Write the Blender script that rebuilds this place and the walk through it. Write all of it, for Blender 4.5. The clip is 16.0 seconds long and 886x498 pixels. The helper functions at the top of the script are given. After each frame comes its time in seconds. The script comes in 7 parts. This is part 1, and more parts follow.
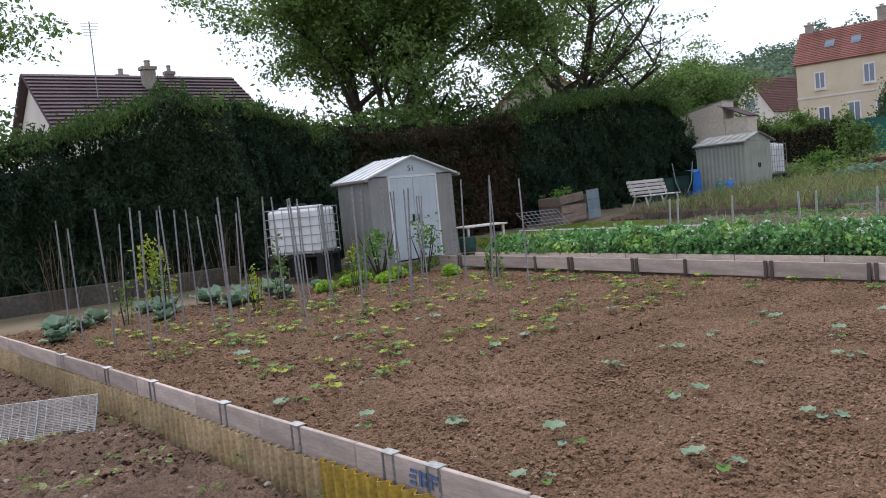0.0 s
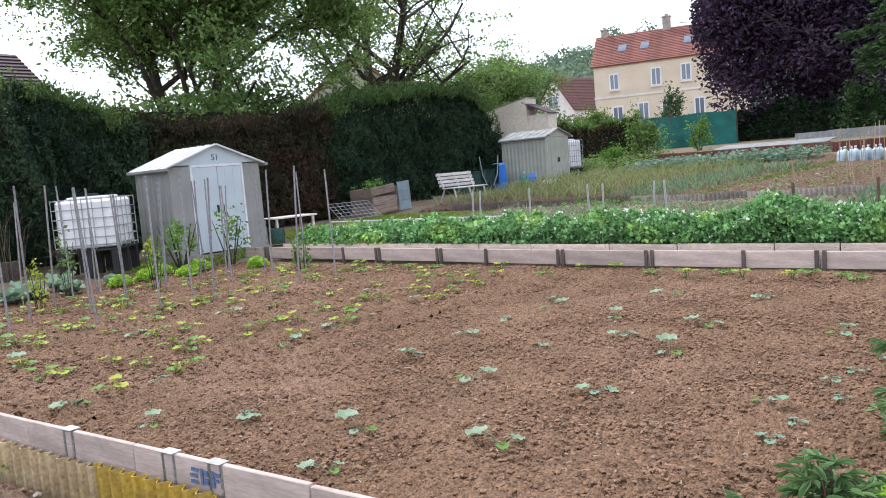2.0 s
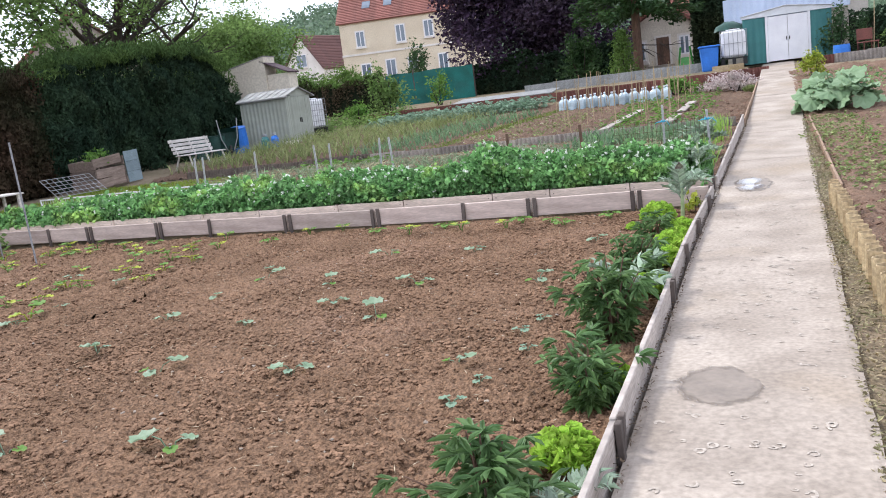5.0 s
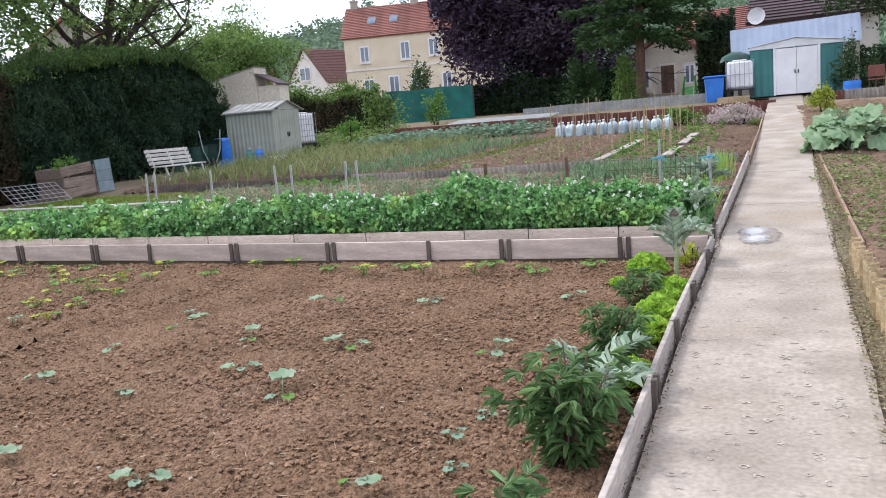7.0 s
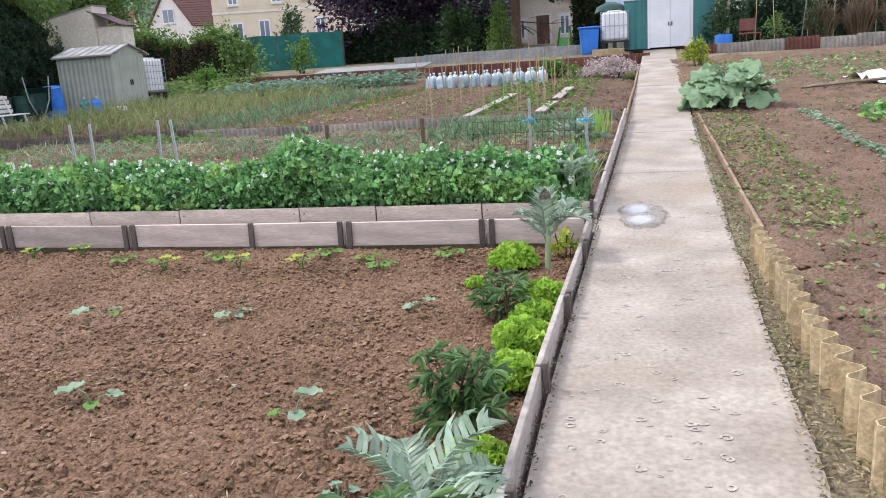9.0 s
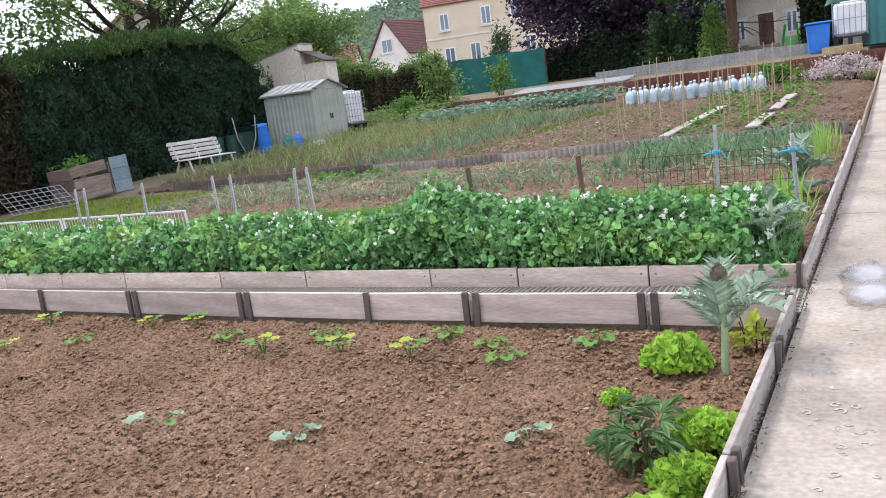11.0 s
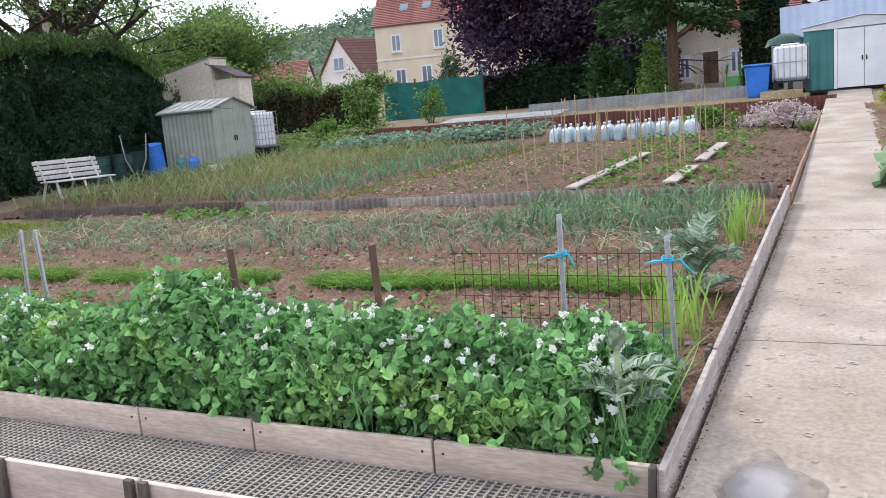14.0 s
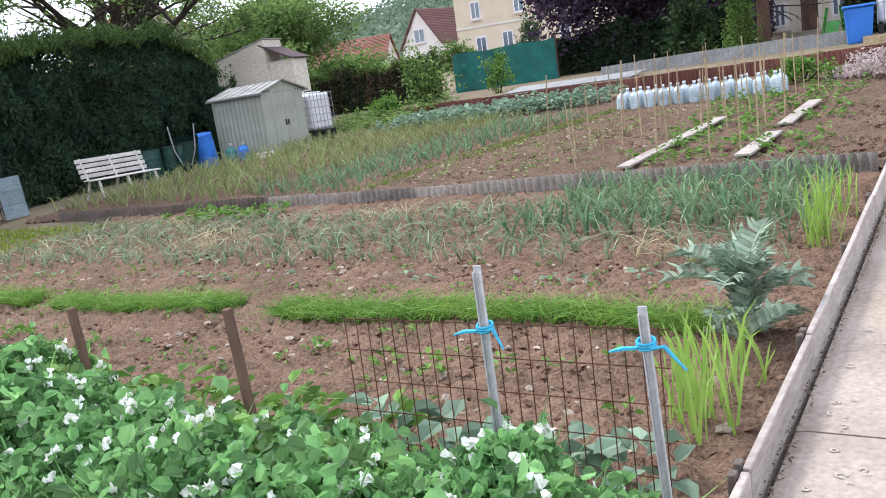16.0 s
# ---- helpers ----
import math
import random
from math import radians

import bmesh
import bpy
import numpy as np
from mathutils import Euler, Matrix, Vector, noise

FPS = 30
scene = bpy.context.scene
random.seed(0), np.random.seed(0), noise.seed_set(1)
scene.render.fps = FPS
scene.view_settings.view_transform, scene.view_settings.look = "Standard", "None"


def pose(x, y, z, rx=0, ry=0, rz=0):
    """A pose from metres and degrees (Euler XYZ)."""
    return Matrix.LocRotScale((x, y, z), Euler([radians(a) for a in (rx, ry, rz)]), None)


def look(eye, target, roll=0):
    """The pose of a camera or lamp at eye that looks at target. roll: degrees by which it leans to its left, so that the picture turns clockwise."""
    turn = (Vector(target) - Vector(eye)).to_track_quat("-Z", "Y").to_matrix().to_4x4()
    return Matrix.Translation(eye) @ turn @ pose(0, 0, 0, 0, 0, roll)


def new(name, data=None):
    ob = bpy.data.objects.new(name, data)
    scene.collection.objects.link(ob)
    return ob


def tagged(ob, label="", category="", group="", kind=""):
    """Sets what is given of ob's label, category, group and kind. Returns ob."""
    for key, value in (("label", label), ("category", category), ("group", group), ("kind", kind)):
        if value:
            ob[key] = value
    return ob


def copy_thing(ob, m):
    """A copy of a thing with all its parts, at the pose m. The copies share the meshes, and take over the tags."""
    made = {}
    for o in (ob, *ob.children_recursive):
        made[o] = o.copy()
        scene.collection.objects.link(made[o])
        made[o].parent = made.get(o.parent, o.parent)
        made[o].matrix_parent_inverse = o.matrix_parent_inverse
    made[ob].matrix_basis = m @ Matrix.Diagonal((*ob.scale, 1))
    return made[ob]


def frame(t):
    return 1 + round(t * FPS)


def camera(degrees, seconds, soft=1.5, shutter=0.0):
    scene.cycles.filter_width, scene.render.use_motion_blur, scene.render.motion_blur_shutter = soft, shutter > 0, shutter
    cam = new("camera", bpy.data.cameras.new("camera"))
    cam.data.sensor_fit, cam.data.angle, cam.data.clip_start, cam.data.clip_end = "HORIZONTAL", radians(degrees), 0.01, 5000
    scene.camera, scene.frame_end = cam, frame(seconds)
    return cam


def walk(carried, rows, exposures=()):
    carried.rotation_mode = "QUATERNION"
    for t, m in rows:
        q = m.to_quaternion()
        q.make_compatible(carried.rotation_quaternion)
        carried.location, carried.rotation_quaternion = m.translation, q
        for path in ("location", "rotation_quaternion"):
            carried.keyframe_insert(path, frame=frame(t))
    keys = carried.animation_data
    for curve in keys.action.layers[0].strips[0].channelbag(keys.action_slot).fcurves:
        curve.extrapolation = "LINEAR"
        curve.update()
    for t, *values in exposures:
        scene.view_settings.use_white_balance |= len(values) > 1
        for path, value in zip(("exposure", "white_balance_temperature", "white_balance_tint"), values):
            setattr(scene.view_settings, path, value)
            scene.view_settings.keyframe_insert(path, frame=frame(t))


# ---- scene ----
cam = camera(57.6, 16.0, soft=1.0)
PATH = [
    (0, (-0.088, -0.172, 1.427), (-1.659, 1.059, 1.289), -5.3),
    (0.5, (-0.075, -0.177, 1.422), (-1.687, 0.998, 1.282), -5.3),
    (1, (-0.041, -0.126, 1.407), (-1.576, 1.14, 1.202), -5.6),
    (1.5, (-0.028, -0.092, 1.415), (-1.413, 1.333, 1.193), -6.0),
    (2, (0.022, -0.065, 1.404), (-1.231, 1.481, 1.206), -4.7),
    (2.5, (0.042, -0.052, 1.352), (-1.153, 1.539, 1.156), -5.6),
    (3, (0.114, 0.023, 1.414), (-0.943, 1.705, 1.183), -6.6),
    (3.5, (0.21, 0.086, 1.415), (-0.658, 1.864, 1.123), -5.9),
    (4, (0.247, 0.143, 1.416), (-0.503, 1.981, 1.178), -6.6),
    (4.2, (0.264, 0.162, 1.388), (-0.46, 2.008, 1.126), -6.8),
    (6.3, (0.238, 1.332, 1.353), (-0.592, 3.106, 0.947), -6.9),
    (6.5, (0.25, 1.421, 1.386), (-0.571, 3.207, 1.016), -6.8),
    (7, (0.187, 1.762, 1.383), (-0.569, 3.588, 1.072), -4.6),
    (7.5, (0.133, 2.064, 1.396), (-0.525, 3.922, 1.055), -4.4),
    (8, (0.171, 2.5, 1.386), (-0.566, 4.337, 1.096), -5.5),
    (8.5, (0.114, 2.85, 1.375), (-0.617, 4.667, 0.968), -5.9),
    (9, (0.061, 3.331, 1.394), (-0.417, 5.22, 0.941), -3.8),
    (9.5, (-0.065, 3.567, 1.425), (-0.815, 5.384, 1.056), -4.9),
    (9.7, (0.019, 3.784, 1.398), (-0.818, 5.572, 1.077), -6.2),
    (11.8, (0.201, 5.408, 1.484), (-0.792, 7.099, 1.09), -7.7),
    (12, (0.219, 5.584, 1.478), (-0.712, 7.313, 1.101), -7.6),
    (12.5, (0.287, 6.059, 1.504), (-0.407, 7.901, 1.147), -6.6),
    (13, (0.346, 6.48, 1.471), (-0.461, 8.278, 1.127), -5.6),
    (13.5, (0.346, 6.917, 1.483), (-0.519, 8.682, 1.117), -5.7),
    (14, (0.263, 7.274, 1.535), (-0.607, 9.045, 1.208), -4.8),
    (14.5, (0.312, 7.689, 1.52), (-0.783, 9.329, 1.182), -5.3),
    (15, (0.358, 8.138, 1.529), (-0.705, 9.778, 1.1), -7.8),
    (15.5, (0.286, 8.603, 1.451), (-0.626, 10.346, 1.09), -4.5),
    (16, (0.297, 9.019, 1.536), (-0.779, 10.663, 1.161), -8.3),
]
EXPOSURES = [(0, -0.22), (1.0, -0.1), (1.5, 0.22), (2.5, 0.65), (4.0, 0.6), (7.0, 0.37), (9.5, 0.46), (12.0, 0.56), (12.5, 0.55), (14.0, 0.4), (15.0, 0.58), (16.0, 0.64)]
walk(cam, [(t, look(eye, target, roll)) for t, eye, target, roll in PATH], EXPOSURES)

# ---- sky, sun, exposure ----
world = bpy.data.worlds.new("overcast_sky")
scene.world = world
world.use_nodes = True
wn, wl = world.node_tree.nodes, world.node_tree.links
wn.clear()
sky = wn.new("ShaderNodeTexSky")
sky.sky_type, sky.sun_disc = "NISHITA", False
sky.sun_elevation, sky.sun_rotation = radians(47), radians(-120)
SKY, CLOUD = 0.05, 1.08
bg_sky = wn.new("ShaderNodeBackground")
bg_sky.inputs["Strength"].default_value = SKY
bg_cloud = wn.new("ShaderNodeBackground")
bg_cloud.inputs["Color"].default_value = (0.95, 0.98, 1.13, 1)
bg_cloud.inputs["Strength"].default_value = CLOUD
add = wn.new("ShaderNodeAddShader")
out = wn.new("ShaderNodeOutputWorld")
wl.new(sky.outputs[0], bg_sky.inputs["Color"])
wl.new(bg_sky.outputs[0], add.inputs[0])
wl.new(bg_cloud.outputs[0], add.inputs[1])
wl.new(add.outputs[0], out.inputs["Surface"])
sun = new("sun", bpy.data.lights.new("sun", "SUN"))
sun.data.energy, sun.data.angle, sun.data.color = 2.3, radians(11), (1.0, 0.97, 0.93)
sun.matrix_world = look((-20, 5, 25), (0, 0, 0))
sky.sun_rotation = math.atan2(-20, 5)

rng = np.random.default_rng(7)


# ---- materials ----
def mat(name, a, b, scale=6.0, fine=60.0, rough=0.85, bump=0.3, metal=0.0, vary=0.0, leaf=0.0, spec=0.3, stretch=(1, 1, 1), grit=0.35, depth=0.02, c=None):
    """A rough surface that wanders between colours a and b, with fine grit, relief and chance per piece (c: third colour in patches)."""
    m = bpy.data.materials.new(name)
    m.use_nodes = True
    n, l = m.node_tree.nodes, m.node_tree.links
    bsdf = n["Principled BSDF"]
    bsdf.inputs["Roughness"].default_value, bsdf.inputs["Metallic"].default_value = rough, metal
    bsdf.inputs["Specular IOR Level"].default_value = spec
    co = n.new("ShaderNodeTexCoord")
    mp = n.new("ShaderNodeMapping")
    mp.inputs["Scale"].default_value = stretch
    l.new(co.outputs["Object"], mp.inputs["Vector"])

    def noise_at(sc, detail=5.0):
        t = n.new("ShaderNodeTexNoise")
        t.inputs["Scale"].default_value, t.inputs["Detail"].default_value = sc, detail
        l.new(mp.outputs[0], t.inputs["Vector"])
        return t

    def ramp(source, lo, hi):
        r = n.new("ShaderNodeMapRange")
        r.inputs["From Min"].default_value, r.inputs["From Max"].default_value = lo, hi
        l.new(source, r.inputs["Value"])
        return r.outputs[0]

    def mix(kind, fac, x, y):
        q = n.new("ShaderNodeMix")
        q.data_type, q.blend_type = "RGBA", kind
        for key, v in ((0, fac), (6, x), (7, y)):
            if isinstance(v, (int, float)):
                q.inputs[key].default_value = v
            elif isinstance(v, tuple):
                q.inputs[key].default_value = (*v, 1)
            else:
                l.new(v, q.inputs[key])
        return q.outputs[2]

    big, small = noise_at(scale), noise_at(fine)
    col = mix("MIX", ramp(big.outputs["Fac"], 0.35, 0.65), a, b)
    if c:
        col = mix("MIX", ramp(noise_at(scale * 0.37).outputs["Fac"], 0.55, 0.68), col, c)
    if grit:
        g = n.new("ShaderNodeMapRange")
        g.inputs["From Min"].default_value, g.inputs["From Max"].default_value = 0.3, 0.7
        g.inputs["To Min"].default_value, g.inputs["To Max"].default_value = 1 - grit, 1 + grit * 0.6
        l.new(small.outputs["Fac"], g.inputs["Value"])
        col = mix("MULTIPLY", 1.0, col, g.outputs[0])
    if vary:
        if leaf:
            chance = n.new("ShaderNodeNewGeometry").outputs["Random Per Island"]
        else:
            chance = n.new("ShaderNodeObjectInfo").outputs["Random"]
        g = n.new("ShaderNodeMapRange")
        g.inputs["To Min"].default_value, g.inputs["To Max"].default_value = 1 - vary, 1 + vary
        l.new(chance, g.inputs["Value"])
        col = mix("MULTIPLY", 1.0, col, g.outputs[0])
    l.new(col, bsdf.inputs["Base Color"])
    if bump:
        bp = n.new("ShaderNodeBump")
        bp.inputs["Strength"].default_value, bp.inputs["Distance"].default_value = bump, depth
        l.new(small.outputs["Fac"], bp.inputs["Height"])
        l.new(bp.outputs[0], bsdf.inputs["Normal"])
    if leaf:
        tr = n.new("ShaderNodeBsdfTranslucent")
        mx = n.new("ShaderNodeMixShader")
        mx.inputs[0].default_value = leaf
        l.new(col, tr.inputs["Color"])
        l.new(bsdf.outputs[0], mx.inputs[1])
        l.new(tr.outputs[0], mx.inputs[2])
        l.new(mx.outputs[0], n["Material Output"].inputs["Surface"])
    return m


M_SOIL = mat("dry_tilled_soil", (0.25, 0.15, 0.092), (0.182, 0.107, 0.063), 1.3, 60, 0.95, 1.0, grit=0.65, depth=0.03, c=(0.29, 0.178, 0.12))
M_SOIL_DARK = mat("damp_garden_soil", (0.22, 0.142, 0.098), (0.155, 0.098, 0.068), 1.7, 55, 0.95, 0.8, grit=0.5, depth=0.03)
M_SOIL_WET = mat("damp_lower_soil", (0.185, 0.122, 0.086), (0.135, 0.088, 0.061), 1.7, 55, 0.95, 0.9, grit=0.55, depth=0.03)
M_GROUND = mat("rough_ground", (0.235, 0.18, 0.125), (0.16, 0.135, 0.08), 0.8, 40, 0.95, 0.6, grit=0.5)
M_GRASS = mat("grass_blades", (0.11, 0.2, 0.035), (0.18, 0.22, 0.05), 1.5, 30, 0.7, 0, vary=0.4, leaf=0.3, grit=0)
M_CONC = mat("worn_concrete", (0.395, 0.342, 0.292), (0.27, 0.228, 0.19), 1.9, 40, 0.9, 0.15, grit=0.22, depth=0.004, c=(0.3, 0.245, 0.19))
M_CONC_GREY = mat("grey_concrete", (0.3, 0.28, 0.25), (0.22, 0.21, 0.19), 1.5, 30, 0.9, 0.3, grit=0.25)
M_PLANK = mat("weathered_plank", (0.57, 0.47, 0.42), (0.42, 0.34, 0.3), 2.0, 16, 0.9, 0.3, vary=0.18, stretch=(1, 1, 6), grit=0.2, depth=0.005, c=(0.6, 0.51, 0.455))
M_PLANK_WARM = mat("pinkish_plank", (0.74, 0.6, 0.51), (0.58, 0.46, 0.385), 2.0, 16, 0.9, 0.3, vary=0.15, stretch=(1, 1, 6), grit=0.25, depth=0.005, c=(0.76, 0.64, 0.56))
M_PLANK_SIDE = mat("weathered_side_plank", (0.44, 0.39, 0.355), (0.32, 0.28, 0.255), 2.2, 14, 0.9, 0.35, vary=0.16, stretch=(1, 1, 7), grit=0.28, depth=0.006)
M_POST = mat("old_dark_timber", (0.15, 0.12, 0.105), (0.085, 0.07, 0.063), 6, 40, 0.9, 0.4, vary=0.2, stretch=(1, 1, 0.3))
M_STEEL = mat("galvanised_steel", (0.42, 0.43, 0.44), (0.3, 0.31, 0.32), 7, 60, 0.45, 0.15, metal=0.7, vary=0.12)
M_STAKE = mat("grey_metal_stake", (0.3, 0.3, 0.31), (0.22, 0.22, 0.235), 5, 50, 0.6, 0.1, metal=0.3, vary=0.15)
M_CANE = mat("pale_bamboo_cane", (0.42, 0.33, 0.2), (0.3, 0.23, 0.14), 5, 40, 0.7, 0.2, vary=0.25)
M_RUST = mat("rusty_steel", (0.13, 0.055, 0.032), (0.075, 0.037, 0.026), 9, 60, 0.85, 0.4, metal=0.2)
M_FIBRO = mat("stained_fibre_cement", (0.52, 0.41, 0.25), (0.38, 0.28, 0.16), 3, 40, 0.9, 0.3, vary=0.2, c=(0.52, 0.39, 0.12))
M_YELLOW = mat("yellow_plastic_sheet", (0.48, 0.33, 0.05), (0.36, 0.25, 0.06), 4, 40, 0.6, 0.1, vary=0.15)
M_CORR_GREY = mat("grey_corrugated_sheet", (0.37, 0.34, 0.31), (0.25, 0.22, 0.195), 3, 40, 0.85, 0.2, vary=0.2)
M_CORR_DARK = mat("dark_stained_corrugated_sheet", (0.2, 0.165, 0.14), (0.13, 0.105, 0.09), 3, 40, 0.85, 0.2, vary=0.2)
M_CORR_BUFF = mat("pale_buff_corrugated_sheet", (0.43, 0.39, 0.35), (0.32, 0.285, 0.25), 3, 40, 0.85, 0.2, vary=0.2)
M_CORR_RUST = mat("rust_red_corrugated_sheet", (0.2, 0.08, 0.065), (0.14, 0.06, 0.05), 3, 30, 0.85, 0.25, vary=0.2)
M_CORR_PALE = mat("pale_grey_metal_sheet", (0.36, 0.37, 0.37), (0.26, 0.27, 0.27), 2, 30, 0.6, 0.1, vary=0.1, metal=0.2)
M_SHED = mat("grey_painted_metal", (0.275, 0.275, 0.265), (0.225, 0.225, 0.215), 2, 50, 0.65, 0.05, grit=0.1)
M_SHED_DOOR = mat("pale_blue_grey_metal", (0.46, 0.52, 0.56), (0.42, 0.48, 0.52), 2, 50, 0.6, 0.05, grit=0.08)
M_SHED_GREEN = mat("sage_green_metal", (0.36, 0.38, 0.33), (0.3, 0.32, 0.27), 2, 50, 0.65, 0.05, grit=0.1)
M_ROOF_PALE = mat("pale_roof_metal", (0.68, 0.7, 0.73), (0.56, 0.58, 0.6), 3, 40, 0.5, 0.05, grit=0.12)
M_ROOF_OLD = mat("stained_roof_metal", (0.42, 0.42, 0.41), (0.24, 0.24, 0.22), 2.5, 30, 0.6, 0.1, grit=0.25, c=(0.17, 0.17, 0.15))
M_HUT = mat("pale_stained_render", (0.66, 0.6, 0.51), (0.54, 0.48, 0.4), 0.9, 12, 0.9, 0.2, grit=0.2, c=(0.42, 0.37, 0.31))
M_OLDBOARD = mat("grey_brown_old_board", (0.26, 0.2, 0.165), (0.16, 0.12, 0.1), 3, 30, 0.9, 0.3, vary=0.3, stretch=(1, 6, 6))
# hill base green, paled to carry the distance haze
M_HILLBASE = mat("hazy_wood_floor", (0.1, 0.15, 0.1), (0.13, 0.18, 0.12), 0.02, 0.3, 0.95, 0)
M_LAWN = mat("bright_lawn_blades", (0.17, 0.27, 0.03), (0.24, 0.3, 0.05), 1.5, 30, 0.7, 0, vary=0.35, leaf=0.3, grit=0)
M_WHITE = mat("white_paint", (0.78, 0.78, 0.8), (0.7, 0.7, 0.73), 2, 50, 0.55, 0.03, grit=0.06)
M_TEAL = mat("teal_painted_metal", (0.055, 0.2, 0.195), (0.045, 0.165, 0.165), 2, 40, 0.55, 0.05, grit=0.12)
M_BLUEROOF = mat("blue_grey_sheet_roof", (0.36, 0.42, 0.53), (0.3, 0.35, 0.45), 1, 30, 0.6, 0.1, grit=0.12)
M_PLASTIC_W = mat("milky_plastic_tank", (0.78, 0.78, 0.8), (0.68, 0.68, 0.7), 3, 30, 0.4, 0.02, grit=0.06, spec=0.4)
M_BLUE = mat("blue_plastic", (0.04, 0.2, 0.66), (0.03, 0.15, 0.52), 3, 30, 0.45, 0.02, grit=0.12)
M_BLACK = mat("black_plastic", (0.02, 0.02, 0.022), (0.03, 0.03, 0.03), 5, 40, 0.6, 0.1)
M_GREENP = mat("dark_green_plastic", (0.02, 0.075, 0.06), (0.025, 0.06, 0.05), 3, 30, 0.55, 0.05)
M_NET = mat("green_windbreak_net", (0.02, 0.17, 0.15), (0.025, 0.13, 0.115), 1.5, 60, 0.8, 0.4, grit=0.3)
M_BENCH = mat("white_bench_slat", (0.6, 0.57, 0.54), (0.48, 0.45, 0.42), 3, 40, 0.8, 0.1, vary=0.1)
M_TAN = mat("tan_painted_wood", (0.35, 0.24, 0.16), (0.25, 0.17, 0.12), 3, 40, 0.85, 0.2, vary=0.2)
M_STONE = mat("cream_stone_wall", (0.66, 0.57, 0.44), (0.58, 0.49, 0.37), 0.5, 8, 0.9, 0.2, grit=0.2, depth=0.03)
M_RENDER = mat("white_render", (0.72, 0.68, 0.64), (0.62, 0.58, 0.54), 0.5, 10, 0.9, 0.1, grit=0.1)
M_GREYWALL = mat("grey_rendered_wall", (0.42, 0.38, 0.33), (0.3, 0.27, 0.23), 0.7, 12, 0.9, 0.2, grit=0.25)
M_TILE_RED = mat("red_clay_tiles", (0.27, 0.112, 0.092), (0.2, 0.086, 0.072), 0.8, 12, 0.85, 0.4, grit=0.3, vary=0.15, c=(0.31, 0.15, 0.12))
M_TILE_DARK = mat("dark_brown_tiles", (0.1, 0.068, 0.078), (0.072, 0.05, 0.058), 0.8, 12, 0.85, 0.3, grit=0.3, vary=0.15)
M_GLASS = mat("window_glass", (0.16, 0.2, 0.25), (0.1, 0.13, 0.17), 0.6, 5, 0.08, 0, spec=0.7, grit=0)
M_BARK = mat("dark_bark", (0.065, 0.05, 0.042), (0.04, 0.032, 0.028), 4, 20, 0.95, 0.6, stretch=(1, 1, 0.3))
M_BARK_RED = mat("red_brown_bark", (0.17, 0.1, 0.07), (0.1, 0.065, 0.05), 4, 20, 0.95, 0.6, stretch=(1, 1, 0.3))
# painted shade: near-black colour for the unlit depth behind hedge leaves
M_SHADECORE = mat("hedge_depth_shade", (0.012, 0.02, 0.01), (0.02, 0.03, 0.014), 2, 15, 0.95, 0.5)


def leafmat(name, a, b, vary=0.4, trans=0.3, scale=1.2, rough=0.6, c=None, spec=0.25):
    return mat(name, a, b, scale, 25, rough, 0, vary=vary, leaf=trans, grit=0, c=c, spec=spec)


L_WALNUT = leafmat("walnut_leaves", (0.125, 0.21, 0.065), (0.19, 0.285, 0.09), 0.45, 0.55, 0.5, spec=0.15)
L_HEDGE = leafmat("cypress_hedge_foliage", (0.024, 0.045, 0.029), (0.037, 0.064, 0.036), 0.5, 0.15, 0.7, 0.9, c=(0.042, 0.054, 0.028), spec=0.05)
# hedge green lightened to put sky light into the top leaves' colour
L_HEDGE_TOP = leafmat("lit_hedge_tips", (0.06, 0.105, 0.04), (0.09, 0.145, 0.045), 0.45, 0.3, 0.7, 0.9, spec=0.05)
L_HEDGE_BROWN = leafmat("browned_hedge_foliage", (0.06, 0.038, 0.026), (0.026, 0.034, 0.018), 0.5, 0.1, 0.6, 0.9, spec=0.05)
L_PURPLE = leafmat("purple_plum_leaves", (0.07, 0.042, 0.082), (0.04, 0.027, 0.052), 0.5, 0.25, 0.6, c=(0.12, 0.085, 0.125))
L_SPRUCE = leafmat("spruce_needles", (0.03, 0.07, 0.025), (0.05, 0.1, 0.03), 0.4, 0.2)
L_LIME = leafmat("lime_conifer_leaves", (0.13, 0.22, 0.05), (0.1, 0.18, 0.04), 0.35, 0.25)
L_PEA = leafmat("pea_leaves", (0.125, 0.275, 0.1), (0.22, 0.42, 0.16), 0.55, 0.42, 5.0, c=(0.35, 0.53, 0.16))
L_LETTUCE = leafmat("lettuce_leaves", (0.42, 0.6, 0.1), (0.3, 0.5, 0.07), 0.35, 0.35, 6)
L_CABBAGE = leafmat("cabbage_leaves", (0.17, 0.27, 0.19), (0.24, 0.34, 0.24), 0.3, 0.25, 4)
L_SEED = leafmat("seedling_leaves", (0.19, 0.29, 0.18), (0.3, 0.39, 0.28), 0.4, 0.3, 6)
L_YELLOW = leafmat("yellowing_leaves", (0.4, 0.42, 0.05), (0.25, 0.36, 0.06), 0.3, 0.3, 6)
L_POTATO = leafmat("young_green_leaves", (0.1, 0.22, 0.04), (0.16, 0.28, 0.06), 0.35, 0.3, 3)
L_PEONY = leafmat("peony_leaves", (0.088, 0.17, 0.06), (0.14, 0.23, 0.085), 0.35, 0.3, 5, rough=0.45)
L_ARTI = leafmat("artichoke_leaves", (0.17, 0.255, 0.165), (0.32, 0.4, 0.31), 0.35, 0.25, 9)
L_STEM = leafmat("pale_green_stems", (0.33, 0.43, 0.22), (0.4, 0.48, 0.29), 0.15, 0.15, 9)
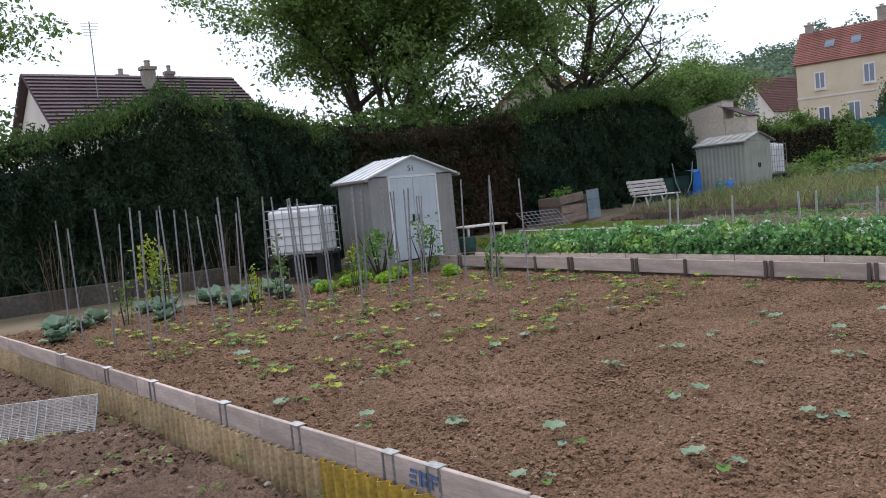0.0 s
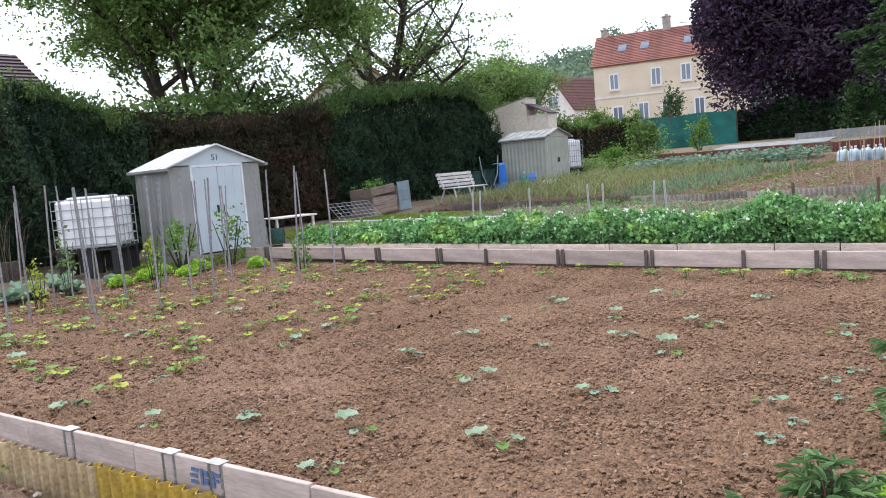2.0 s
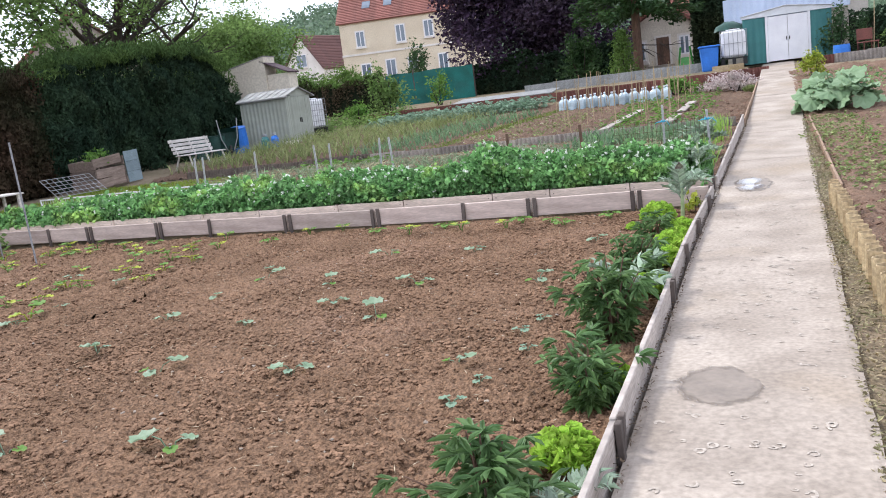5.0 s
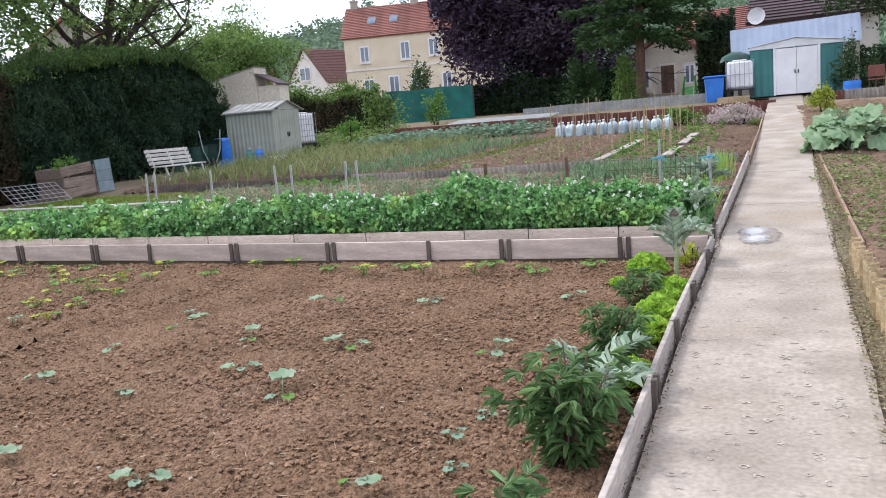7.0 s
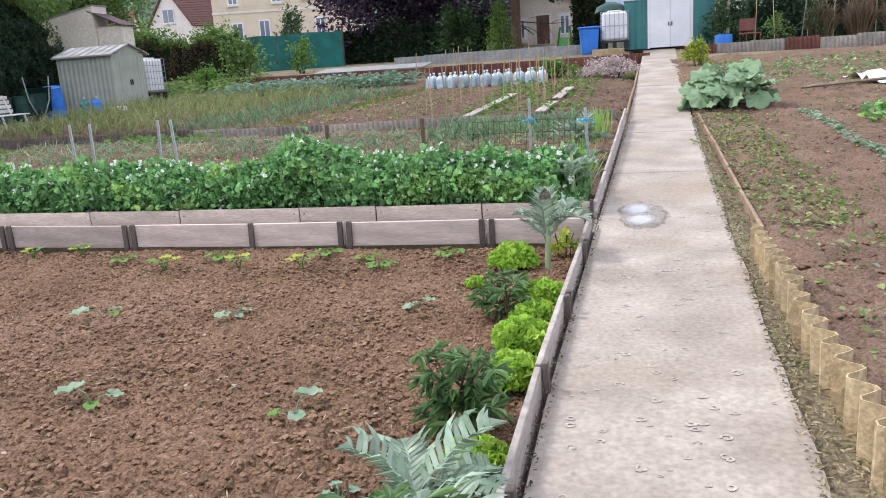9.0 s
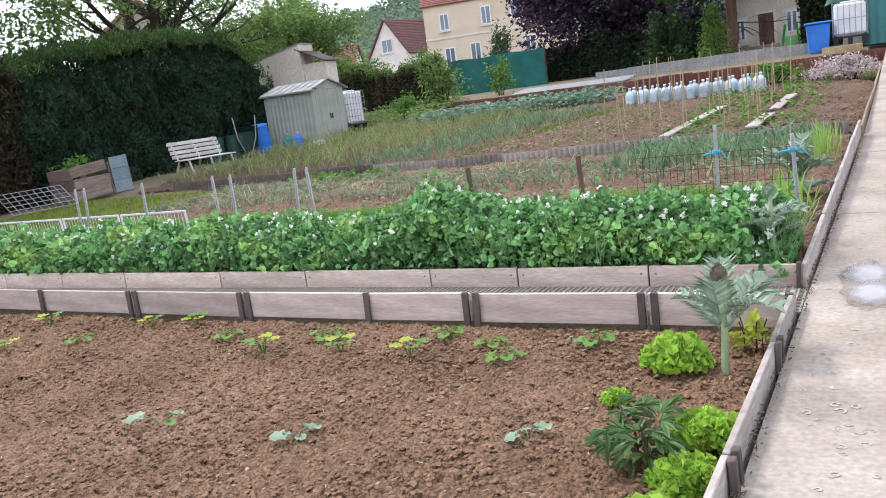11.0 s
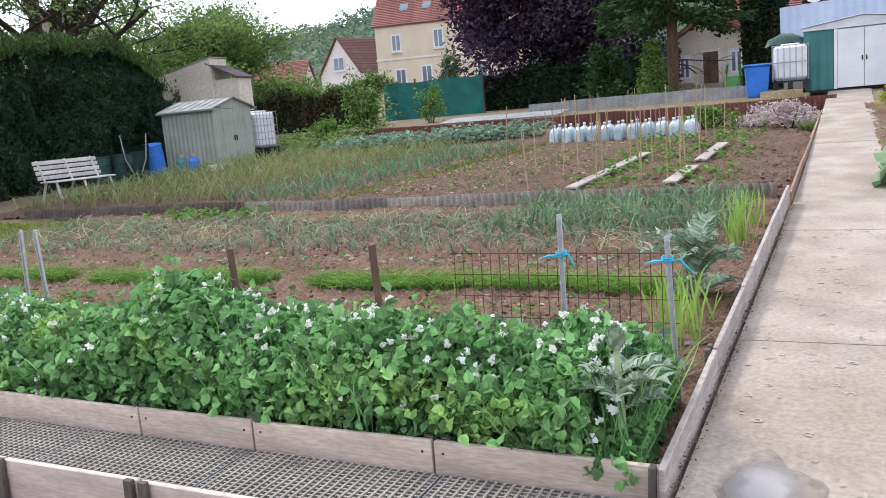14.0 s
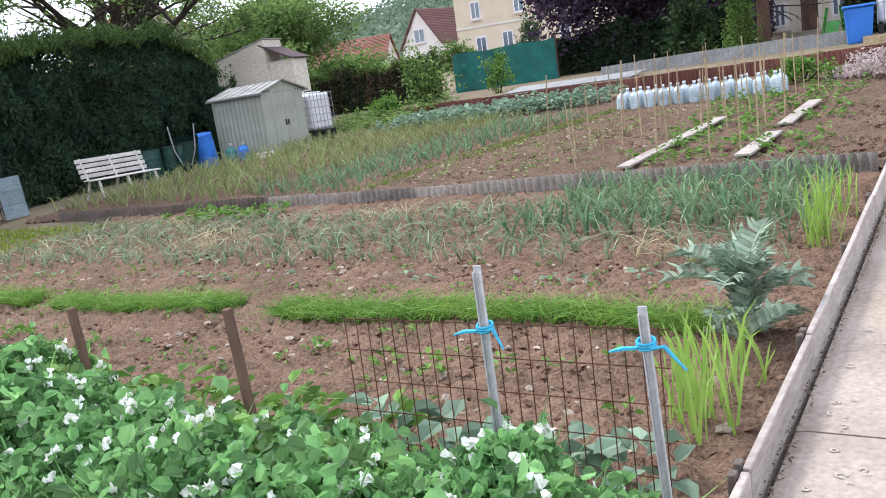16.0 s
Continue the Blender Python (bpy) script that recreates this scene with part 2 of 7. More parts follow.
L_ONION = leafmat("onion_leaves", (0.15, 0.23, 0.13), (0.25, 0.31, 0.19), 0.45, 0.25, 2.5, c=(0.42, 0.38, 0.23))
L_GARLIC = leafmat("yellowing_garlic_leaves", (0.17, 0.23, 0.08), (0.28, 0.3, 0.13), 0.35, 0.25, 1.5)
L_LEEK = leafmat("leek_leaves", (0.12, 0.22, 0.12), (0.2, 0.31, 0.15), 0.35, 0.25, 1.5)
L_CARROT = leafmat("feathery_carrot_tops", (0.13, 0.27, 0.045), (0.19, 0.33, 0.06), 0.3, 0.3, 3)
L_IRIS = leafmat("iris_blades", (0.25, 0.42, 0.08), (0.33, 0.47, 0.12), 0.25, 0.3, 4)
L_RHUBARB = leafmat("rhubarb_leaves", (0.19, 0.3, 0.16), (0.29, 0.4, 0.25), 0.35, 0.3, 3)
L_LAVENDER = leafmat("grey_lavender_tufts", (0.6, 0.5, 0.5), (0.45, 0.4, 0.36), 0.35, 0.2, 4)
L_FLOWER = leafmat("white_petals", (0.85, 0.87, 0.82), (0.8, 0.82, 0.76), 0.08, 0.2, 4)
L_DRY = leafmat("dry_brown_stems", (0.11, 0.075, 0.05), (0.17, 0.125, 0.085), 0.4, 0.1, 2)
# distance haze is mixed into this pale greyish leaf green
L_HILL = leafmat("hazy_wood_foliage", (0.15, 0.215, 0.15), (0.2, 0.27, 0.18), 0.3, 0.25, 0.02, spec=0.0)


# ---- mesh helpers ----
def link(name, verts, faces, material, parent=None, label="", smooth=False):
    me = bpy.data.meshes.new(name)
    me.from_pydata(verts.tolist() if hasattr(verts, "tolist") else verts, [], faces.tolist() if hasattr(faces, "tolist") else faces)
    me.materials.append(material)
    if smooth:
        me.shade_smooth()
    ob = new(name, me)
    if parent:
        ob.parent = parent
    if label:
        ob["label"] = label
    return ob


def part(name, bm, material, parent=None, label="", smooth=False):
    me = bpy.data.meshes.new(name)
    bm.normal_update()
    bm.to_mesh(me)
    bm.free()
    me.materials.append(material)
    if smooth:
        me.shade_smooth()
    ob = new(name, me)
    if parent:
        ob.parent = parent
    if label:
        ob["label"] = label
    return ob


def thing(name, m, label, category, group="", kind=""):
    ob = new(name)
    ob.empty_display_size = 0.1
    ob.matrix_basis = m
    return tagged(ob, label, category, group, kind)


BOX = [(0, 3, 2, 1), (4, 5, 6, 7), (0, 1, 5, 4), (1, 2, 6, 5), (2, 3, 7, 6), (3, 0, 4, 7)]


def box(bm, x0, x1, y0, y1, z0, z1, bevel=0.0, m=None):
    vs = [bm.verts.new(m @ Vector(p) if m else p) for p in ((x0, y0, z0), (x1, y0, z0), (x1, y1, z0), (x0, y1, z0), (x0, y0, z1), (x1, y0, z1), (x1, y1, z1), (x0, y1, z1))]
    fs = [bm.faces.new([vs[i] for i in f]) for f in BOX]
    if bevel:
        es = list({e for f in fs for e in f.edges})
        bmesh.ops.bevel(bm, geom=es, offset=bevel, segments=1, affect="EDGES")
    return bm


def boxed(*a, **k):
    return box(bmesh.new(), *a, **k)


def tube(bm, points, radii, sides=6, cap=True):
    """A round bar through the points, with a radius at each."""
    rings = []
    pts = [Vector(p) for p in points]
    for i, p in enumerate(pts):
        d = (pts[min(i + 1, len(pts) - 1)] - pts[max(i - 1, 0)]).normalized()
        u = d.orthogonal().normalized()
        if rings:
            u = (last - d * last.dot(d)).normalized()
        last = u
        w = d.cross(u)
        r = radii[i] if hasattr(radii, "__len__") else radii
        rings.append([bm.verts.new(p + (u * math.cos(2 * math.pi * k / sides) + w * math.sin(2 * math.pi * k / sides)) * r) for k in range(sides)])
    for a, b in zip(rings, rings[1:]):
        for k in range(sides):
            bm.faces.new((a[k], a[(k + 1) % sides], b[(k + 1) % sides], b[k]))
    if cap:
        bm.faces.new(rings[0][::-1])
        bm.faces.new(rings[-1])
    return bm


def tubed(points, radii, sides=6):
    return tube(bmesh.new(), points, radii, sides)


def lathe(bm, profile, sides=16, at=(0, 0, 0)):
    """A turned body from (radius, height) pairs."""
    rings = [[bm.verts.new((at[0] + r * math.cos(2 * math.pi * k / sides), at[1] + r * math.sin(2 * math.pi * k / sides), at[2] + z)) for k in range(sides)] for r, z in profile]
    for a, b in zip(rings, rings[1:]):
        for k in range(sides):
            bm.faces.new((a[k], a[(k + 1) % sides], b[(k + 1) % sides], b[k]))
    bm.faces.new(rings[0][::-1])
    bm.faces.new(rings[-1])
    return bm


def corrugated(length, height, pitch=0.076, amp=0.018, thick=0.006, step=6, lean=0.0):
    """A standing corrugated sheet along +x, with its foot at z = 0."""
    n = max(2, int(length / pitch * step))
    xs = np.linspace(0, length, n + 1)
    ys = amp * np.sin(xs / pitch * 2 * math.pi)
    v, f = [], []
    for x, y in zip(xs, ys):
        v += [(x, y, 0), (x, y + lean, height), (x, y + thick + lean, height), (x, y + thick, 0)]
    for i in range(n):
        a = 4 * i
        f += [(a, a + 4, a + 5, a + 1), (a + 1, a + 5, a + 6, a + 2), (a + 2, a + 6, a + 7, a + 3)]
    return v, f


def unit(v):
    return v / np.maximum(np.linalg.norm(v, axis=1, keepdims=True), 1e-9)


def leaf_mesh(C, D, N, length, width, fold=0.25):
    """Folded four-cornered leaves at C, pointing along D, facing N."""
    n = len(C)
    D = unit(D)
    S = unit(np.cross(D, N))
    N = np.cross(S, D)
    length = np.broadcast_to(length, n)[:, None]
    width = np.broadcast_to(width, n)[:, None]
    v = np.stack([C - D * length / 2, C + S * width / 2 + N * width * fold + D * length * 0.05, C + D * length / 2, C - S * width / 2 + N * width * fold + D * length * 0.05], 1).reshape(-1, 3)
    f = np.arange(4 * n).reshape(n, 4)
    return v, f


def blade_mesh(B, T, width, bend=0.3):
    """Tall thin blades from foot B to tip T, bending over, three segments each."""
    n = len(B)
    up = T - B
    side = unit(np.cross(up, rng.normal(size=(n, 3)))) * np.broadcast_to(width, n)[:, None] / 2
    out_ = rng.normal(size=(n, 3)) * np.linalg.norm(up, axis=1, keepdims=True) * bend
    out_[:, 2] = -np.abs(out_[:, 2]) * 0.7
    m1, m2 = B + up * 0.4, B + up * 0.78 + out_ * 0.35
    tip = T + out_
    v = np.stack([B - side, B + side, m1 + side, m1 - side, m2 + side * 0.8, m2 - side * 0.8, tip], 1).reshape(-1, 3)
    k = np.arange(n)[:, None] * 7
    quads = np.concatenate([k + np.array([0, 1, 2, 3]), k + np.array([3, 2, 4, 5])])
    tris = k + np.array([5, 4, 6])
    return v, quads.tolist() + tris.tolist()


def cloud_leaves(C, size, tilt=1.0, up=0.4, aspect=0.6):
    n = len(C)
    D = rng.normal(size=(n, 3))
    D[:, 2] *= tilt
    N = rng.normal(size=(n, 3)) + np.array([0, 0, up * 2])
    L = size * rng.uniform(0.6, 1.35, n)
    return leaf_mesh(C, D, N, L, L * aspect)


# ---- lie of the land ----
GY = [-900, 9.4, 10.2, 17.9, 18.2, 26, 29.2, 30, 45, 70, 120, 900]
GZ = [-0.1, -0.08, 0.0, 0.16, 0.24, 0.62, 0.9, 1.2, 1.65, 2.6, 5.0, 8.0]
PY = [-900, 0, 10, 17, 26, 31, 33, 900]
PZ = [-0.06, -0.05, 0.05, 0.27, 0.9, 1.32, 1.36, 1.6]


def ground_z(y):
    return np.interp(y, GY, GZ)


def path_z(y):
    return np.interp(y, PY, PZ)


def path_l(y):
    return np.interp(y, [-900, 2.1, 6.5, 9.6, 31, 900], [-0.32, -0.32, -0.355, -0.315, 0.152, 0.152])


def path_r(y):
    return 0.5 + 0.022 * y


def front_y(x):
    """The front border of the large bed."""
    return 2.13 + 0.05 * (x + 1.0)


def land(x, y):
    x, y = np.asarray(x, float), np.asarray(y, float)
    shift = np.clip((0.36 - x) * 0.154, 0, 3) * np.clip((y - 25) / 4, 0, 1)
    z = ground_z(y - shift)
    low = np.clip((front_y(x) - y) / 0.12, 0, 1) * np.clip((path_l(y) - 0.3 - x) / 0.1, 0, 1) * np.clip((x + 30) / 10, 0, 1)
    z = z - 0.14 * low
    side = np.clip((x - path_l(y)) / 0.12, 0, 1) * np.clip((60 - x) / 40, 0, 1) * np.clip((40 - y) / 8, 0, 1)
    return z * (1 - side) + (path_z(y) - 0.015) * side


def axis(spans):
    return np.unique(np.round(np.concatenate([np.arange(a, b, s) for a, b, s in spans] + [[spans[-1][1]]]), 3))


def sheet(xs, ys, height, warp=None):
    X, Y = np.meshgrid(xs, ys)
    Z = height(X, Y)
    v = np.stack([X, Y, Z], -1).reshape(-1, 3)
    nx, ny = len(xs), len(ys)
    i = (np.arange(ny - 1)[:, None] * nx + np.arange(nx - 1)).reshape(-1, 1)
    return v, i + np.array([0, 1, nx + 1, nx])


def lumps(X, Y, size, seed, octaves=3):
    """Smooth chance relief, about -1 to 1, by adding up shifted waves on a warped lattice."""
    r = np.random.default_rng(seed)
    z = np.zeros_like(X)
    amp, tot = 1.0, 0.0
    for o in range(octaves):
        g = r.normal(size=(64, 64))
        u, w = X / size * 1.0 + 100.3 * (o + 1), Y / size * 1.0 + 57.7 * (o + 1)
        iu, iw = np.floor(u).astype(int), np.floor(w).astype(int)
        fu, fw = u - iu, w - iw
        fu, fw = fu * fu * (3 - 2 * fu), fw * fw * (3 - 2 * fw)
        a, b = g[iu % 64, iw % 64], g[(iu + 1) % 64, iw % 64]
        c_, d = g[iu % 64, (iw + 1) % 64], g[(iu + 1) % 64, (iw + 1) % 64]
        z += amp * ((a * (1 - fu) + b * fu) * (1 - fw) + (c_ * (1 - fu) + d * fu) * fw)
        tot += amp
        amp, size = amp * 0.55, size * 0.5
    return z / tot


def dug(x, y):
    """1 where beds of loose soil lie over the ground."""
    left = (x > -13.3) & (x < path_l(y) - 0.1) & (y > -5.5) & (y < 28.8)
    return 1.0 * (left | ((x > 1.1) & (x < 8.8) & (y > 0.2) & (y < 27.3)))


v, f = sheet(axis([(-900, -60, 60), (-60, -20, 4), (-20, -2, 0.5), (-2, 3, 0.1), (3, 20, 0.5), (20, 60, 4), (60, 900, 60)]),
             axis([(-300, -20, 40), (-20, -2, 1), (-2, 1, 0.25), (1, 3, 0.06), (3, 34, 0.25), (34, 70, 3), (70, 900, 40)]), lambda x, y: land(x, y) - 0.02 - 0.09 * dug(x, y))
tagged(link("ground", v, f, M_GROUND, smooth=True), "rough earth and grass under the garden plots", "ground", kind="structure")


def crumbs(X, Y, cell, seed):
    """Rounded clods packed side by side: height 0 to about 1."""
    g = np.random.default_rng(seed)
    jx, jy, hh = g.uniform(0, 1, (128, 128)), g.uniform(0, 1, (128, 128)), g.uniform(0.4, 1.0, (128, 128)) ** 1.3
    rr = g.uniform(0.45, 0.85, (128, 128))
    u, w = X / cell + 300, Y / cell + 300
    iu, iw = np.floor(u).astype(int), np.floor(w).astype(int)
    best = np.zeros_like(X)
    for a in (-1, 0, 1):
        for b in (-1, 0, 1):
            p, q = iu + a, iw + b
            k = (p % 128, q % 128)
            d2 = ((u - p - jx[k]) ** 2 + (w - q - jy[k]) ** 2) / rr[k] ** 2
            best = np.maximum(best, hh[k] * np.sqrt(np.clip(1 - d2, 0, 1)))
    return best


SOIL = {}


def bed(name, x0, x1, y0, y1, step, size, amp, material, seed, label, rise=0.02, keep=None):
    """A sheet of tilled soil with clods; it dips under its edges."""
    xs, ys = np.arange(x0, x1 + step, step), np.arange(y0, y1 + step, step)

    def h(X, Y):
        z = land(X, Y) + rise + amp * (crumbs(X, Y, size, seed) + 0.65 * crumbs(X, Y, size * 0.55, seed + 1) - 0.6) + 0.35 * amp * lumps(X, Y, size * 8, seed + 9, 2) + 0.16 * amp * np.sin((X * 0.45 + Y) * 52 + 2.5 * lumps(X, Y, 0.9, seed + 11, 2))
        edge = np.minimum.reduce([X - x0, x1 - X, Y - y0, y1 - Y])
        return z - np.clip(0.03 - edge, 0, 0.03) * 0.8

    v, f = sheet(xs, ys, h)
    if keep:
        f = f[np.all(keep(v[f][:, :, 0], v[f][:, :, 1]), 1)]
    return tagged(link(name, v, f, material, smooth=True), label, "soil", kind="structure")


in_bed = lambda X, Y: (Y > front_y(X) + 0.02) & (X < path_l(Y) - 0.03)
left_of_path = lambda X, Y: X < path_l(Y) - 0.03
bed("soil_main_bed", -5.2, -0.3, 1.85, 9.5, 0.0145, 0.05, 0.03, M_SOIL, 3, "freshly tilled dry brown soil of the large bed", -0.005, in_bed)
bed("soil_main_bed_far", -13.6, -5.2, 1.4, 9.5, 0.028, 0.075, 0.06, M_SOIL, 4, "freshly tilled dry brown soil at the bed's far end", -0.005, in_bed)
bed("soil_pea_bed", -12.5, -0.25, 10.2, 18.0, 0.028, 0.075, 0.055, M_SOIL_DARK, 5, "damp brown soil between vegetable rows", 0.02, left_of_path)
bed("soil_upper_bed", -15.5, -0.05, 18.05, 29.0, 0.05, 0.12, 0.075, M_SOIL_WET, 6, "brown soil of the upper vegetable plot", 0.02, left_of_path)
bed("soil_front_plot", -14.0, -0.75, -6.0, 2.1, 0.034, 0.085, 0.055, M_SOIL_WET, 7, "damp brown soil of the lower front plot", 0.0, lambda X, Y: (Y < front_y(X) - 0.15) & (X < -0.8))
bed("soil_right_plot", 0.9, 9.0, 0.0, 27.5, 0.05, 0.11, 0.055, M_SOIL_DARK, 8, "brown soil of the plot beside the path", 0.02)

# concrete path in cast slabs
path = thing("path", Matrix(), "pale worn concrete garden path in long cast slabs", "path", kind="structure")
edges = [-6.0, -2.4, 1.2, 9.95, 12.05, 15.3, 18.4, 21.6, 24.8, 28.0, 31.0]
for k, (a, b) in enumerate(zip(edges, edges[1:])):
    xs, ys = np.linspace(0, 1, 23), np.linspace(a + 0.006, b - 0.006, 40)
    U, Y = np.meshgrid(xs, ys)
    X = path_l(Y) + 0.03 + U * (path_r(Y) - path_l(Y) - 0.03)
    ragged = lumps(Y * 1.0, Y * 0 + k, 0.3, 21, 3) * 0.013
    X = X + (U > 0.97) * ragged
    Z = path_z(Y) + 0.0015 * lumps(X, Y, 0.4, 22) - 0.008 * ((U > 0.99) | (U < 0.01)) + rng.uniform(-0.002, 0.002)
    v = np.stack([X, Y, Z], -1).reshape(-1, 3)
    i = (np.arange(39)[:, None] * 23 + np.arange(22)).reshape(-1, 1)
    f = i + np.array([0, 1, 24, 23])
    rim = list(range(0, 23)) + [r * 23 + 22 for r in range(1, 40)] + [39 * 23 + c_ for c_ in range(21, -1, -1)] + [r * 23 for r in range(38, 0, -1)]
    low = v[rim] - np.array([0, 0, 0.1])
    n0 = len(v)
    skirt = [(rim[q], n0 + q, n0 + (q + 1) % len(rim), rim[(q + 1) % len(rim)]) for q in range(len(rim))]
    link("slab", np.concatenate([v, low]), f.tolist() + skirt, M_CONC, path, smooth=False)


def plank_row(owner, a, b, lengths, z_top, height, thick, material, post_side, posts=True, nails=0, stagger=0.004):
    """Planks on edge, end to end from a to b (x, y), with a dark peg at each joint."""
    a, b = Vector((*a, 0)), Vector((*b, 0))
    d = (b - a).normalized()
    ang = math.atan2(d.y, d.x)
    s, total, k = 0.0, (b - a).length, 0
    while s < total - 0.05:
        ln = min(lengths[k % len(lengths)], total - s)
        p = a + d * s
        q = a + d * (s + ln)
        z0, z1 = z_top(p.x, p.y), z_top(q.x, q.y)
        bm = boxed(0.006, ln - 0.006, -thick / 2, thick / 2, -height, 0, 0.004)
        for vert in bm.verts:
            vert.co.z += z0 + (z1 - z0) * vert.co.x / ln + 0.004 * math.sin(vert.co.x * 9 + k)
        ob = part("plank", bm, material, owner)
        ob.matrix_basis = Matrix.Translation(p + Vector((0, 0, 0))) @ Matrix.Rotation(ang + rng.uniform(-stagger, stagger), 4, "Z")
        if nails:
            for e in (0.05, ln - 0.05):
                for zz in (-0.05, -0.15):
                    share_at = Matrix.Translation(p + Vector((0, 0, z0))) @ Matrix.Rotation(ang, 4, "Z") @ Matrix.Translation((e, nails * (thick / 2 + 0.001), zz))
                    no = part("nail", boxed(-0.005, 0.005, -0.002, 0.002, -0.005, 0.005), M_BLACK, owner)
                    no.matrix_basis = share_at
        if posts:
            off = post_side * (thick / 2 + 0.016)
            for e in ((-0.05, 0.03) if k % 3 else (0.0,)):
                pm = boxed(-0.022, 0.022, -0.013, 0.013, -height - 0.05, 0.012, 0.003)
                po = part("peg", pm, M_POST, owner)
                po.matrix_basis = Matrix.Translation(p + Vector((0, 0, z0))) @ Matrix.Rotation(ang, 4, "Z") @ Matrix.Translation((e, off, 0)) @ Matrix.Rotation(rng.uniform(-0.05, 0.05), 4, "X")
        s += ln
        k += 1


def border(name, label, *rows):
    owner = thing(name, Matrix(), label, "bed border", kind="structure")
    for r in rows:
        plank_row(owner, *r)
    return owner


top_bed = lambda x, y: 0.145 + max(0.0, -x - 4) * 0.009
top_pea = lambda x, y: 0.15 + max(0.0, -x - 4) * 0.006
border("border_main_bed", "weathered grey plank border at the head of the tilled bed",
       ((-0.34, 9.53), (-12.6, 9.53), [0.8, 1.2, 0.84, 1.2, 1.3, 1.25, 0.9, 1.3], top_bed, 0.2, 0.027, M_PLANK, 1))
border("border_pea_bed", "pinkish weathered plank border before the peas",
       ((-0.32, 10.2), (-12.3, 10.2), [0.98, 0.98, 0.75, 1.25, 1.0, 1.3], top_pea, 0.22, 0.027, M_PLANK_WARM, -1, True, 1))
border("border_front", "weathered plank border with metal joint straps",
       ((-0.35, front_y(-0.35)), (-13.4, front_y(-13.4)), [1.15, 1.0, 1.25, 1.05, 0.95], lambda x, y: 0.15, 0.21, 0.03, M_PLANK, -1, False))
side_top = lambda x, y: float(np.interp(y, [0, 5, 9.6, 10.1, 16.75, 28], [0.1, 0.12, 0.15, 0.17, 0.47, 1.12]))
border("border_path", "grey weathered plank border along the concrete path",
       ((path_l(2.1) - 0.01, 2.1), (path_l(6.5) - 0.01, 6.5), [1.27, 2.1, 1.05], side_top, 0.22, 0.028, M_PLANK_SIDE, -1),
       ((path_l(6.51) - 0.01, 6.51), (path_l(9.6) - 0.01, 9.6), [1.0, 1.2, 1.1], side_top, 0.22, 0.028, M_PLANK_SIDE, -1),
       ((path_l(10.12) - 0.01, 10.12), (path_l(16.8) - 0.01, 16.8), [1.35, 1.2, 1.4, 1.3], side_top, 0.26, 0.028, M_PLANK_SIDE, 1))
border("border_path_upper", "reddish plank border along the upper path",
       ((path_l(16.95), 16.95), (path_l(25.5), 25.5), [2.4, 2.6, 2.5], lambda x, y: side_top(x, y) - 0.1, 0.16, 0.03, M_TAN, -1, False))


M_GRATE = mat("weathered_grating_steel", (0.34, 0.315, 0.28), (0.25, 0.225, 0.2), 6, 60, 0.7, 0.2, metal=0.15)


BARS = []


def grating(x0, x1, y0, y1, z):
    """One section of steel walkway grating with slanting bars."""
    owner = thing("walkway_grating", pose(x0, y0, z), "galvanised steel walkway grating between the beds", "grating", "gratings between the beds")
    w, d = x1 - x0, y1 - y0
    bm = bmesh.new()
    for q in ((0.004, w - 0.004, 0, 0.006), (0.004, w - 0.004, d - 0.006, d)):
        box(bm, *q, 0, 0.03)
    for q in ((0.004, 0.01, 0.006, d - 0.006), (w - 0.01, w - 0.004, 0.006, d - 0.006)):
        box(bm, *q, 0, 0.031)
    part("frame", bm, M_STEEL, owner)
    n = int(w / 0.04)
    if not BARS:
        BARS.append(part("bar", boxed(0.01, w - 0.01, -0.005, 0.005, 0.004, 0.029), M_GRATE, owner))
        BARS.append(part("cross_bar", boxed(-0.006, 0.006, 0.006, d - 0.006, 0.014, 0.033), M_GRATE, owner))
        BARS[0].matrix_basis, BARS[1].matrix_basis = pose(0, d / 20, 0), pose(w / n, 0, 0)
        first = 2
    else:
        first = 1
    for name, mesh, ats in (("bar", BARS[0].data, [(0, d * k / 20) for k in range(first, 20)]), ("cross_bar", BARS[1].data, [(w * k / n, 0) for k in range(first, n)])):
        for x, y in ats:
            ob = new(name, mesh)
            ob.parent = owner
            ob.matrix_basis = pose(x, y, 0)


xe = -0.22
for k in range(12):
    grating(xe - 1.02, xe, 9.575, 10.16, -0.012)
    xe -= 1.025


# corrugated edging, sheet by sheet
def edging(name, label, a, b, ln, z_foot, height, pitch, amp, materials, thick=0.006, lean=0.0):
    owner = thing(name, Matrix(), label, "edging", kind="structure")
    a, b = Vector((*a, 0)), Vector((*b, 0))
    d = (b - a).normalized()
    n = max(1, round((b - a).length / ln))
    step = (b - a).length / n
    for k in range(n):
        p = a + d * step * k
        h = height * rng.uniform(0.93, 1.05)
        v, f = corrugated(step + 0.008, h, pitch, amp, thick, lean=lean)
        ob = link("corrugated_sheet", v, f, materials[k % len(materials)], owner)
        ob.matrix_basis = Matrix.Translation(p + Vector((0, 0, z_foot(p.x, p.y)))) @ Matrix.Rotation(math.atan2(d.y, d.x) + rng.uniform(-0.004, 0.004), 4, "Z") @ Matrix.Rotation(rng.uniform(-0.025, 0.025), 4, "X")
    return owner


